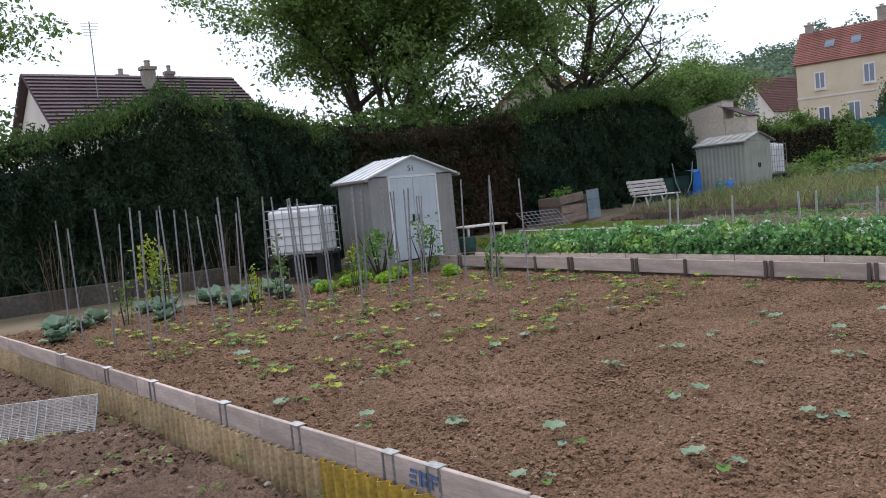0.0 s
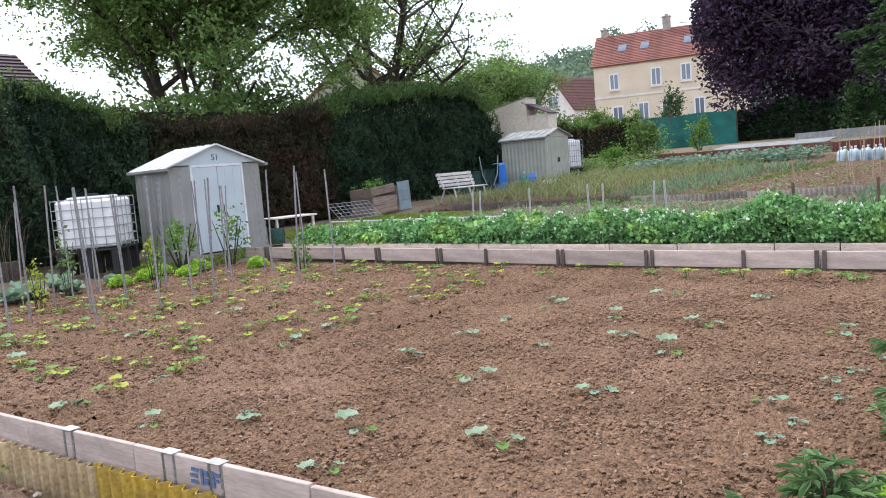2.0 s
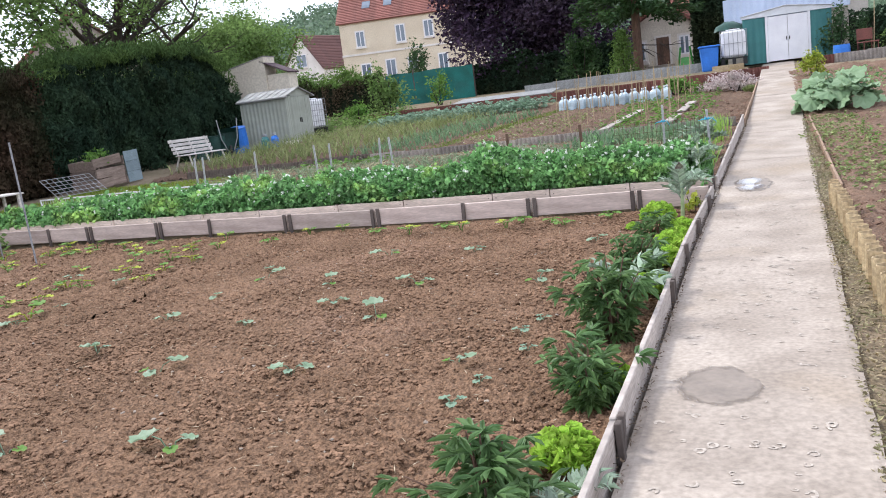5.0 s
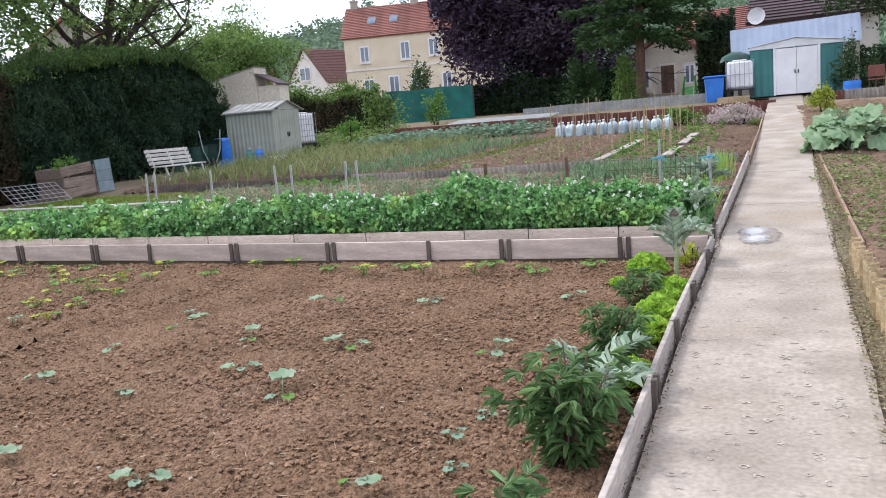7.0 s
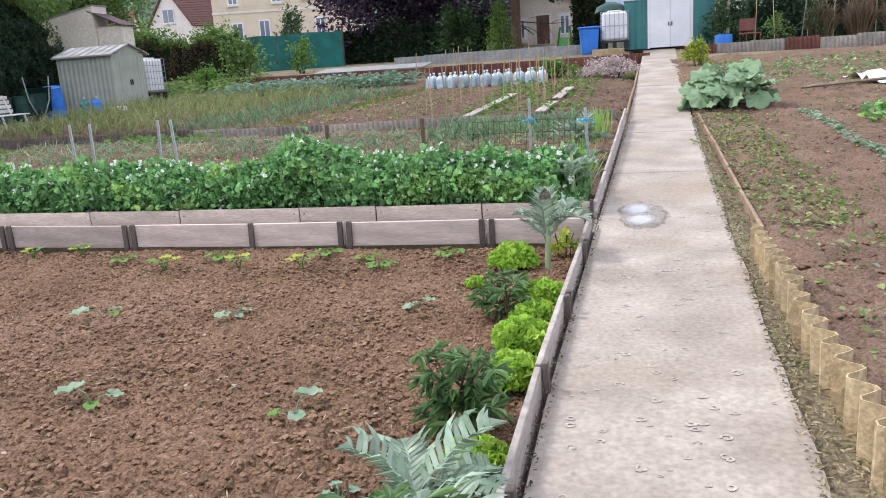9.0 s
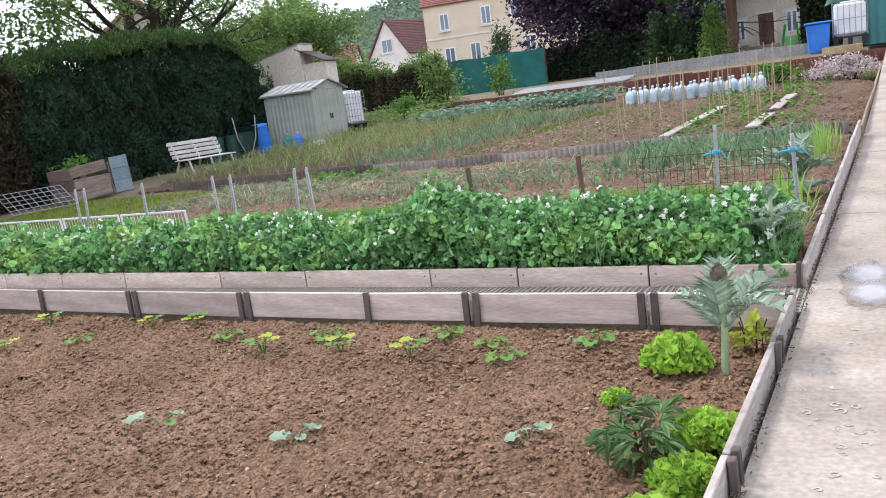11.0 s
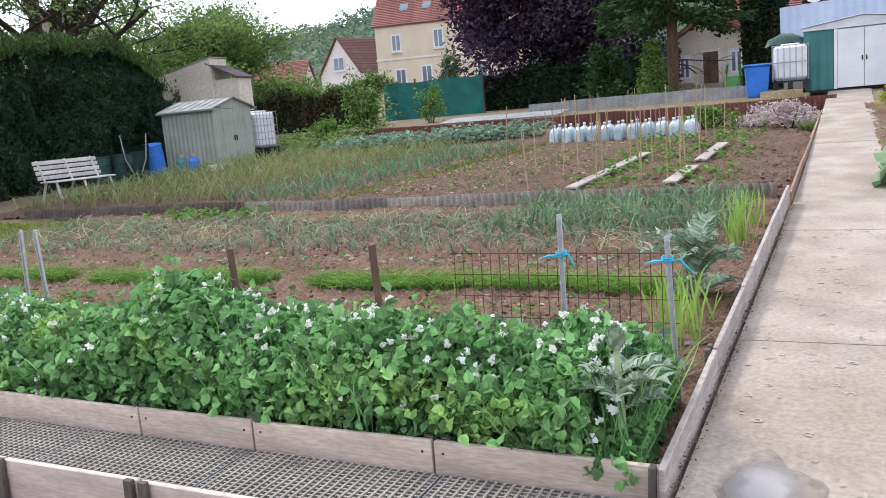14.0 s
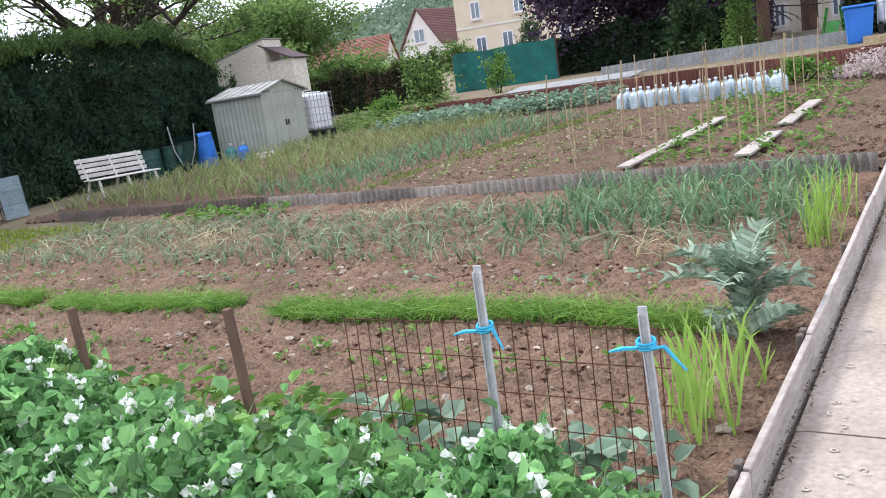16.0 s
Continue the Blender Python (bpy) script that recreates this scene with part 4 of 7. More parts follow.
def spruce(name, base, height, r0, low, n_whorl, leaf_mat, bark, label, n_leaf, leaf):
    owner = thing(name, pose(*base), label, "tree")
    part("trunk", tubed([(0, 0, -0.2), (0.03, 0, height * 0.5), (0, 0.04, height)], [height * 0.02, height * 0.014, 0.01], 8), bark, owner)
    bm = bmesh.new()
    pts = []
    for k in range(n_whorl):
        s = k / (n_whorl - 1)
        z = low + (height - low) * s
        ln = r0 * (1 - s) ** 0.8 + 0.1
        m = 6
        for j in range(m):
            a = 2 * math.pi * j / m + k * 0.7 + rng.uniform(-0.2, 0.2)
            l_ = ln * rng.uniform(0.7, 1.1)
            p = [(0, 0, z), (math.cos(a) * l_ * 0.5, math.sin(a) * l_ * 0.5, z - 0.02 * l_), (math.cos(a) * l_, math.sin(a) * l_, z - 0.16 * l_)]
            tube(bm, p, [0.03, 0.02, 0.006], 4, cap=False)
            for u in np.linspace(0.15, 1, max(4, int(l_ * 5))):
                pts.append(np.array(p[0]) * (1 - u) + np.array(p[2]) * u)
    part("limb_frame", bm, bark, owner)["kind"] = "stuff"
    T = np.array(pts)
    C = T[rng.integers(0, len(T), n_leaf)] + rng.normal(size=(n_leaf, 3)) * np.array([0.16, 0.16, 0.1]) * (leaf / 0.22) ** 0.5
    D = rng.normal(size=C.shape) * 0.5 + np.stack([C[:, 0], C[:, 1], C[:, 0] * 0 - 0.35], 1) * 0.5
    v, f = leaf_mesh(C, D, rng.normal(size=C.shape) + np.array([0, 0, 1.5]), leaf * rng.uniform(0.6, 1.3, n_leaf), leaf * 0.4)
    link("crown", v, f, leaf_mat, owner)


spruce("spruce_tree", (-5.0, 38.4, 1.4), 11.0, 3.4, 3.1, 12, L_SPRUCE, M_BARK_RED, "tall spruce with bare red-brown lower trunk", 14000, 0.3)
spruce("dwarf_conifer", (-5.45, 37.0, 1.4), 2.0, 0.62, 0.2, 9, L_LIME, M_BARK, "small lime green tiered conifer", 2500, 0.14)


L_IVY = leafmat("brown_ivy_foliage", (0.07, 0.06, 0.035), (0.045, 0.07, 0.03), 0.5, 0.15, 0.6, 0.9, c=(0.1, 0.075, 0.05), spec=0.05)

# ---- distance: houses, hill, walls ----
M_TILE_BROWN = mat("brown_red_tiles", (0.17, 0.085, 0.075), (0.13, 0.07, 0.062), 0.8, 12, 0.85, 0.3, grit=0.3, vary=0.1)


def window(owner, m, w, h, shutters=False):
    """A white framed window with two glazed sashes, in the plane y = 0, facing -y."""
    win = part("window", boxed(-w / 2 - 0.12, w / 2 + 0.12, -0.02, 0.02, -0.12, h + 0.12), M_RENDER, owner)
    win.matrix_basis = m
    bm = bmesh.new()
    for q in ((-w / 2, -w / 2 + 0.08, 0, h), (w / 2 - 0.08, w / 2, 0, h), (-0.05, 0.05, 0, h), (-w / 2 + 0.08, w / 2 - 0.08, h - 0.08, h), (-w / 2 + 0.08, w / 2 - 0.08, 0, 0.08)):
        box(bm, q[0], q[1], -0.07, -0.025, q[2], q[3])
    part("window_frame", bm, M_WHITE, win)
    for a, b in ((-w / 2 + 0.08, -0.05), (0.05, w / 2 - 0.08)):
        part("pane", boxed(a, b, -0.045, -0.03, 0.08, h - 0.08), M_GLASS, win)
    part("window_sill", boxed(-w / 2 - 0.18, w / 2 + 0.18, -0.2, -0.021, -0.24, -0.125), M_RENDER, win)
    return win


def house(name, m, w, d, eave, ridge, wall, roof, label, windows=(), over=0.35, chimneys=(), along=True):
    """A gabled house: front at y = 0 along +x; the ridge runs along x, or along y with its gable in front."""
    owner = thing(name, m, label, "house")
    bm = bmesh.new()
    if along:
        prof = [(0, 0), (d, 0), (d, eave), (d / 2, ridge - 0.12), (0, eave)]
        a = [bm.verts.new((0, y, z)) for y, z in prof]
        b = [bm.verts.new((w, y, z)) for y, z in prof]
    else:
        prof = [(0, 0), (w, 0), (w, eave), (w / 2, ridge - 0.12), (0, eave)]
        a = [bm.verts.new((x, 0, z)) for x, z in prof]
        b = [bm.verts.new((x, d, z)) for x, z in prof]
    bm.faces.new(a)
    bm.faces.new(b[::-1])
    for k in range(5):
        bm.faces.new((a[k], a[(k + 1) % 5], b[(k + 1) % 5], b[k]))
    bmesh.ops.recalc_face_normals(bm, faces=bm.faces)
    part("wall", bm, wall, owner)
    half, ln = (d / 2, w) if along else (w / 2, d)
    slope = math.atan2(ridge - eave, half)
    run = half / math.cos(slope) + over
    for sgn in (1, -1):
        bm = boxed(-over, ln + over, 0, run, 0, 0.12)
        rows = max(6, int(run / 0.34))
        ob = part("roof", bm, roof, owner)
        bm = boxed(-over - 0.01, ln + over + 0.01, 0, run / rows - 0.012, 0.121, 0.15)
        for vert in bm.verts:
            if vert.co.y > 0.01 and vert.co.z > 0.14:
                vert.co.z += 0.06
        row = part("tile_course", bm, roof, ob)
        for k in range(1, rows):
            again = new("tile_course", row.data)
            again.parent = ob
            again.matrix_basis = pose(0, run * k / rows, 0)
        if along:
            base = Matrix.Translation((0 if sgn > 0 else ln, d / 2, ridge)) @ Matrix.Rotation(0 if sgn > 0 else math.pi, 4, "Z")
        else:
            base = Matrix.Translation((w / 2, 0 if sgn > 0 else ln, ridge)) @ Matrix.Rotation(math.pi / 2 if sgn > 0 else -math.pi / 2, 4, "Z")
        ob.matrix_basis = base @ Matrix.Rotation(-slope, 4, "X")
    for x, y, h, s in chimneys:
        bm = boxed(x - s, x + s, y - s * 0.8, y + s * 0.8, ridge - 1.2, ridge + h)
        box(bm, x - s * 1.25, x + s * 1.25, y - s, y + s, ridge + h, ridge + h + 0.15)
        ch = part("chimney", bm, M_GREYWALL, owner)
        part("chimney_pot", lathe(bmesh.new(), [(s * 0.5, 0), (s * 0.45, 0.22), (s * 0.55, 0.24), (s * 0.5, 0.3)], 10, (x, y, ridge + h + 0.15)), M_GREYWALL, ch)
    for x, z, ww, wh in windows:
        window(owner, pose(x, -0.03, z), ww, wh)
    return owner


big = house("house", pose(-52.2, 99.6, 4.0, 0, 0, 14), 19.0, 9.0, 9.35, 13.6, M_STONE, M_TILE_RED, "large cream stone house with a red tiled roof",
            [(2.7, 6.0, 1.15, 2.0), (8.2, 6.0, 1.2, 2.2), (12.0, 6.2, 1.2, 2.1), (15.6, 6.2, 1.2, 2.1), (3.0, 1.6, 1.3, 2.1), (6.4, 1.6, 1.3, 2.3), (9.4, 1.6, 1.2, 2.2), (13.5, 1.6, 1.2, 2.2)], chimneys=[(0.8, 4.5, 0.9, 0.45), (9.2, 4.5, 1.5, 0.5)])
part("string_course", boxed(-0.06, 19.06, -0.09, -0.01, 4.9, 5.15), M_RENDER, big)
for x, y in ((3.6, 2.1), (6.6, 2.1), (12.2, 2.1)):
    rl = part("roof_window", boxed(-0.55, 0.55, -0.7, 0.7, 0.02, 0.12), M_GLASS, big, "tilted skylight")
    rl.matrix_basis = Matrix.Translation((x, y, 9.35 + (13.6 - 9.35) * y / 4.5 + 0.16)) @ Matrix.Rotation(math.atan2(13.6 - 9.35, 4.5), 4, "X")
house("house", pose(-73.5, 118.5, 5.0, 0, 0, -14), 9.0, 10.0, 4.2, 9.7, M_RENDER, M_TILE_BROWN, "white rendered house with red gabled roof and a wide window", [(4.4, 4.7, 2.3, 2.0)], along=False, chimneys=[(1.0, 3.0, -1.2, 0.4)])
house("house", pose(-88.0, 112.0, 5.0, 0, 0, 20), 13.0, 9.0, 3.2, 7.2, M_RENDER, M_TILE_RED, "low house with a faded red roof among trees")
house("house", pose(-7.5, 52.0, 1.6, 0, 0, -6), 4.3, 8.0, 2.5, 3.9, M_HUT, M_TILE_RED, "beige rendered house with brown door behind the spruce", [(0.85, 0.75, 0.55, 1.1), (3.45, 0.85, 0.6, 1.1)], along=False)
house("house", pose(-0.5, 47.0, 1.8, 0, 0, -4), 5.6, 8.0, 3.3, 5.6, M_RENDER, M_TILE_DARK, "white house with dark tiled roof beyond the garage", [(2.2, 1.2, 1.0, 1.2), (4.2, 1.2, 1.0, 1.2)])
house("house", pose(-35.0, 8.3, 0, 0, 0, 90), 9.0, 8.0, 5.45, 8.15, M_RENDER, M_TILE_DARK, "house with dark brown tiled roof behind the hedge", chimneys=[(4.1, 4.6, 0.1, 0.24), (4.8, 2.9, 0.2, 0.28), (6.2, 4.0, 0.2, 0.2)])
house("house", pose(-55.0, 52.0, 1, 0, 0, -50), 12.0, 8.0, 6.2, 9.6, M_GREYWALL, M_TILE_RED, "house with tiled roof half hidden by trees", [(3, 3.5, 1.1, 1.5), (7, 3.5, 1.1, 1.5)])
door = part("door", boxed(1.8, 2.55, -0.09, -0.02, 0.4, 2.0, 0.01), M_BARK_RED, bpy.data.objects["house.003"])
part("door_frame", boxed(1.68, 2.67, -0.05, -0.012, 0.38, 2.12), M_RENDER, bpy.data.objects["house.003"])
part("step", boxed(1.5, 2.8, -1.4, -0.021, -0.3, 0.37), M_GREYWALL, bpy.data.objects["house.003"])
house("house", pose(-5.4, 60.0, 1.9, 0, 0, -4), 6.0, 7.0, 3.9, 5.6, M_HUT, M_TILE_RED, "house with a red tiled roof beyond the spruce")
dish = thing("satellite_dish", pose(-0.35, 46.6, 5.35), "round white satellite dish above the roof", "satellite dish")
bm = lathe(bmesh.new(), [(0.02, 0.0), (0.25, 0.03), (0.42, 0.1), (0.43, 0.11), (0.25, 0.05), (0.02, 0.02)], 20)
part("reflector", bm, M_WHITE, dish).matrix_basis = pose(0, 0, 0, 80, 0, -10)
part("mast", tubed([(0, 0.05, -0.9), (0, 0.05, 0.1)], 0.03), M_STEEL, dish)

hut = thing("concrete_hut", pose(-20.4, 28.55, 0.6, 0, 0, 4), "small rendered hut with a single-slope roof behind the shed", "hut")
bm = bmesh.new()
prof = [(0, 0), (2.15, 0), (2.15, 3.42), (0, 3.0)]
a = [bm.verts.new((x, 0, z)) for x, z in prof]
b = [bm.verts.new((x, 0.9, z)) for x, z in prof]
bm.faces.new(a)
bm.faces.new(b[::-1])
for k in range(4):
    bm.faces.new((a[k], a[(k + 1) % 4], b[(k + 1) % 4], b[k]))
bmesh.ops.recalc_face_normals(bm, faces=bm.faces)
part("wall", bm, M_HUT, hut)
part("roof", boxed(-0.03, 2.22, -0.03, 0.95, 0, 0.035), M_CONC_GREY, hut).matrix_basis = pose(0, 0, 3.01, 0, -11, 0)
part("annex", boxed(2.17, 3.1, 0.1, 0.85, 0, 2.7), M_HUT, hut)
part("annex_roof", boxed(2.1, 3.45, 0.0, 0.95, 0, 0.05), M_TILE_DARK, hut).matrix_basis = pose(0, 0, 4.1, 0, 24, 0)


def far_hill():
    xs, ys = np.linspace(-700, 500, 90), np.linspace(170, 900, 50)

    def h(X, Y):
        rise = np.clip((Y - 170) / 140, 0, 1)
        fall = np.clip((X + 140) / 220, 0, 1)
        return 2 + rise * rise * (3 - 2 * rise) * (44 + 4 * np.sin(X / 70)) * (1 - 0.5 * fall) * (0.45 + 0.55 * np.clip((X + 300) / 150, 0, 1)) + 2 * lumps(X, Y, 40, 51)
    v, f = sheet(xs, ys, h)
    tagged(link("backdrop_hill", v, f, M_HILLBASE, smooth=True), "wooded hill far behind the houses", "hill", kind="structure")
    n = 60000
    X, Y = rng.uniform(-330, 60, n), rng.uniform(172, 330, n)
    clump = np.abs(lumps(X, Y, 9, 53, 2)) * 5
    C = np.stack([X, Y, h(X, Y) + clump + rng.uniform(-2.0, 1.5, n)], 1)
    v, f = cloud_leaves(C, 1.5, 0.7, 0.6, 0.7)
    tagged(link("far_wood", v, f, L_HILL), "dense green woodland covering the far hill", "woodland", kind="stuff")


far_hill()


def shrub(name, at, size, n, leaf, material, label, core=True, lumpy=0.3):
    """A dense bush: leaves through an uneven rounded body on a few stems."""
    owner = thing(name, pose(*at), label, "shrub")
    bm = bmesh.new()
    for k in range(5):
        a = k * 1.3
        tube(bm, [(0.05 * math.cos(a), 0.05 * math.sin(a), -0.05), (size[0] * 0.25 * math.cos(a), size[1] * 0.25 * math.sin(a), size[2] * 0.45), (size[0] * 0.38 * math.cos(a), size[1] * 0.38 * math.sin(a), size[2] * 0.8)], [0.03 * min(1, size[0] / 1.5), 0.02 * min(1, size[0] / 1.5), 0.004], 5, cap=False)
    part("woody_base", bm, M_BARK, owner)
    hub = unit(rng.normal(size=(22, 3))) * rng.uniform(0.2, 1.0, (22, 1)) + rng.normal(size=(22, 3)) * 0.12
    size_ = rng.uniform(0.1, 0.3, 22)
    pick = rng.integers(0, 22, n)
    C = hub[pick] + rng.normal(size=(n, 3)) * size_[pick][:, None]
    C[:, :2] *= (1.15 - 0.35 * np.clip(C[:, 2:] + 0.3, -0.8, 1))
    C = C * np.array(size) / 2 + np.array([0, 0, size[2] / 2])
    C = C[C[:, 2] > 0.02]
    v, f = cloud_leaves(C, leaf, 0.8, 0.5, 0.55)
    link("crown", v, f, material, owner)
    return owner


def leafy_wall(name, a, b, z0, z1, n, leaf, material, label, thick=0.7):
    owner = thing(name, Matrix(), label, "hedge")
    a, b = np.array(a), np.array(b)
    u = rng.uniform(0, 1, n)
    side = np.array([-(b - a)[1], (b - a)[0]]) / np.linalg.norm(b - a)
    top = z1 + 0.3 * lumps(u * 12, u * 0, 1.0, 61)
    z = z0 + rng.uniform(0, 1, n) ** 0.8 * (top - z0)
    p = a + u[:, None] * (b - a) + side * (rng.uniform(-0.5, 0.5, n) * thick + 0.25 * lumps(u * 20, z, 0.8, 62))[:, None]
    v, f = cloud_leaves(np.column_stack([p, z]), leaf, 0.8, 0.3, 0.55)
    link("foliage", v, f, material, owner)
    mid = (a + b) / 2
    # added dark box that gives the gaps between leaves their shade
    ob = part("dark_core", boxed(-np.linalg.norm(b - a) / 2, np.linalg.norm(b - a) / 2, -thick * 0.2, thick * 0.2, z0 - 0.2, z1 - 0.45), M_SHADECORE, owner)
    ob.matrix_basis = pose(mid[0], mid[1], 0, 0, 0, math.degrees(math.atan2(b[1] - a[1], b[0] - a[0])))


leafy_wall("bush_row", (-22.5, 6.5), (-23.5, 36.0), 0.5, 4.3, 24000, 0.19, L_WALNUT, "leafy bushes in the garden behind the hedge", 2.2)
leafy_wall("ivy_hedge", (-24.0, 36.6), (-17.3, 37.5), 1.0, 3.0, 12000, 0.13, L_IVY, "brown ivy covered fence at the plot's end")
leafy_wall("yellow_green_hedge", (-24.0, 36.7), (-17.3, 37.6), 2.7, 3.2, 2400, 0.14, L_LIME, "yellow-green growth along the fence top")
leafy_wall("dark_hedge", (-15.2, 44.5), (-6.4, 43.3), 1.4, 3.3, 12000, 0.22, L_HEDGE, "dark hedge below the purple plum tree")
leafy_wall("dark_hedge", (-2.7, 40.2), (-1.2, 40.0), 1.4, 5.0, 7000, 0.16, L_HEDGE, "tall dark clipped conifer behind the water tank", 1.2)
leafy_wall("dark_hedge", (3.0, 36.0), (16.0, 34.0), 1.3, 3.0, 9000, 0.2, L_HEDGE, "dark hedge beyond the side plot")
shrub("shrub", (-15.0, 33.0, 1.05), (1.7, 1.4, 2.2), 1500, 0.15, L_WALNUT, "leafy green shrub before the ivy fence")
shrub("shrub", (-13.5, 35.2, 1.2), (1.1, 1.0, 1.5), 700, 0.14, L_POTATO, "light green shrub with pale blossom by the netting")
shrub("shrub", (-35.0, 84.0, 3.4), (3.4, 2.6, 5.2), 1300, 0.32, L_SPRUCE, "young tree before the cream house")
shrub("shrub", (-48.5, 92.0, 3.6), (6.0, 4.0, 3.4), 3000, 0.32, L_LIME, "yellow-green bush before the cream house")
shrub("shrub", (-8.0, 40.5, 1.5), (2.0, 1.6, 2.2), 2500, 0.18, L_SPRUCE, "rounded green bush below the spruce")
shrub("shrub", (-24.0, 33.5, 0.9), (3.6, 3.0, 4.2), 6000, 0.17, L_WALNUT, "green bushes beside the hut")
shrub("shrub", (-50.0, 62.0, 1.6), (14.0, 8.0, 4.6), 10000, 0.32, L_WALNUT, "dense green trees beyond the hedge")
shrub("shrub", (-66.0, 92.0, 3.0), (16.0, 8.0, 3.6), 9000, 0.38, L_WALNUT, "dense green trees below the hill")
shrub("shrub", (-36.0, 56.0, 1.0), (9.0, 6.0, 4.0), 9000, 0.26, L_POTATO, "light green garden trees beyond the hedge")

shrub("climber", (-19.5, 28.25, 0.6), (0.55, 0.3, 3.0), 500, 0.12, L_HEDGE_TOP, "dark climbing plant against the hut wall")
shrub("shrub", (-15.9, 31.6, 0.9), (1.6, 1.2, 1.0), 700, 0.14, L_POTATO, "low leafy bush beside the water tank")
net = thing("windbreak_net", pose(-19.4, 42.2, 1.4), "green windbreak netting stretched on posts", "netting")
v, f = sheet(np.linspace(0, 5.2, 60), np.linspace(0, 1.8, 16), lambda X, Y: 0.05 * np.sin(X * 4 + Y) + 0.06 * lumps(X, Y, 0.5, 71))
v = np.stack([v[:, 0], v[:, 2], v[:, 1] + 0.03 * np.sin(v[:, 0] * 2.4) * (v[:, 1] > 1.6)], 1)
link("netting", v, f, M_NET, net, smooth=True)
for x in (0.0, 1.7, 3.4, 5.2):
    part("post", tubed([(x, 0.1, -0.1), (x, 0.1, 1.95)], 0.05, 8), M_POST, net)
frame_cover = thing("cold_frame", pose(-11.9, 32.6, 1.1, 0, 0, -5), "long low cold frame with a pale glass cover", "cold frame")
part("box", boxed(0, 4.3, 0, 1.1, 0, 0.12), M_CONC_GREY, frame_cover)
part("cover", boxed(-0.05, 4.35, -0.05, 1.15, 0, 0.03), M_CORR_PALE, frame_cover).matrix_basis = pose(0, 0, 0.125, 7, 0, 0)


# ---- plants of the plots ----
def oval_leaves(C, D, N, L, W, fold=0.2):
    """Six-cornered leaves folded along the midrib."""
    n = len(C)
    D = unit(D)
    S = unit(np.cross(D, N))
    N = np.cross(S, D)
    L, W = np.broadcast_to(L, n)[:, None], np.broadcast_to(W, n)[:, None]
    b, t = C - D * L / 2, C + D * L / 2 - N * L * 0.12
    pts = [b]
    for s, e in ((0.3, 0.5), (0.7, 0.42)):
        pts.append(b + D * L * s + S * W * e + N * W * fold)
    pts.append(t)
    for s, e in ((0.7, 0.42), (0.3, 0.5)):
        pts.append(b + D * L * s - S * W * e + N * W * fold)
    v = np.stack(pts, 1).reshape(-1, 3)
    k = np.arange(n)[:, None] * 6
    f = np.concatenate([k + np.array([0, 1, 2, 3]), k + np.array([0, 3, 4, 5])])
    return v, f


def pea_top(x, y):
    t = np.interp(x, [-12, -10, -7, -3.7, -3.1, -2.5, -2.0, -0.9, -0.4], [0.42, 0.48, 0.52, 0.54, 0.72, 0.55, 0.54, 0.52, 0.44])
    return t + 0.1 * lumps(x, y, 0.24, 81) - 0.22 * np.clip(np.abs(y - 10.66) / 0.44, 0, 1) ** 3


peas = thing("pea_plants", Matrix(), "dense bed of flowering pea plants with white blossoms", "pea plants", kind="stuff")
n = 62000
x = -0.42 - 11.6 * rng.uniform(0, 1, n) ** 1.45
y = 10.66 + 0.43 * (2 * rng.beta(0.8, 0.8, n) - 1)
s = rng.uniform(0.0, 1, n) ** 0.5
top = pea_top(x, y)
z = 0.03 + s * (top - 0.03) + np.where(rng.uniform(0, 1, n) < 0.05, rng.uniform(0, 0.12, n), 0) * (s > 0.8)
over = (rng.uniform(0, 1, n) < 0.12) & (y < 10.4)
y = np.where(over, y - 0.12 * rng.uniform(0, 1, n), y)
z = np.where(over, np.maximum(z, 0.2), z)
gap = (np.abs(x + 0.52) < 0.12) & (y < 10.5)
z = np.where(gap, z * 0.45, z)
C = np.stack([x, y, z], 1)
L = np.interp(x, [-12, -5, -0.5], [0.085, 0.064, 0.054]) * rng.uniform(0.5, 1.4, n)
D = rng.normal(size=(n, 3)) + np.array([0, -0.3, 0.25])
N = rng.normal(size=(n, 3)) * 1.0 + np.array([0.2, -0.4, 0.7])
v, f = oval_leaves(C, D, N, L, L * 0.74)
link("foliage", v, f, L_PEA, peas)
n = 2200
x, y = -0.45 - 11.0 * rng.uniform(0, 1, n) ** 1.4, 10.66 + 0.42 * rng.uniform(-1, 1, n)
B = np.stack([x, y, x * 0 + 0.05], 1)
T = np.stack([x + rng.normal(size=n) * 0.1, y + rng.normal(size=n) * 0.1, pea_top(x, y) + 0.06], 1)
v, f = blade_mesh(B, T, 0.007, 0.1)
link("stem_tangle", v, f, L_PEA, peas)
n = 900
x, y = -0.5 - 10.6 * rng.uniform(0, 1, n) ** 1.3, 10.66 + 0.44 * rng.uniform(-1, 1, n)
P0 = np.stack([x, y, pea_top(x, y) - 0.05 * rng.uniform(-0.6, 2.2, n)], 1)
C = np.repeat(P0, 4, 0) + rng.normal(size=(4 * n, 3)) * 0.009
v, f = oval_leaves(C, rng.normal(size=C.shape) + np.array([0, -0.3, 0.8]), rng.normal(size=C.shape) + np.array([0, -0.8, 0.4]), 0.028, 0.03, 0.4)
link("blossom_scatter", v, f, L_FLOWER, peas)


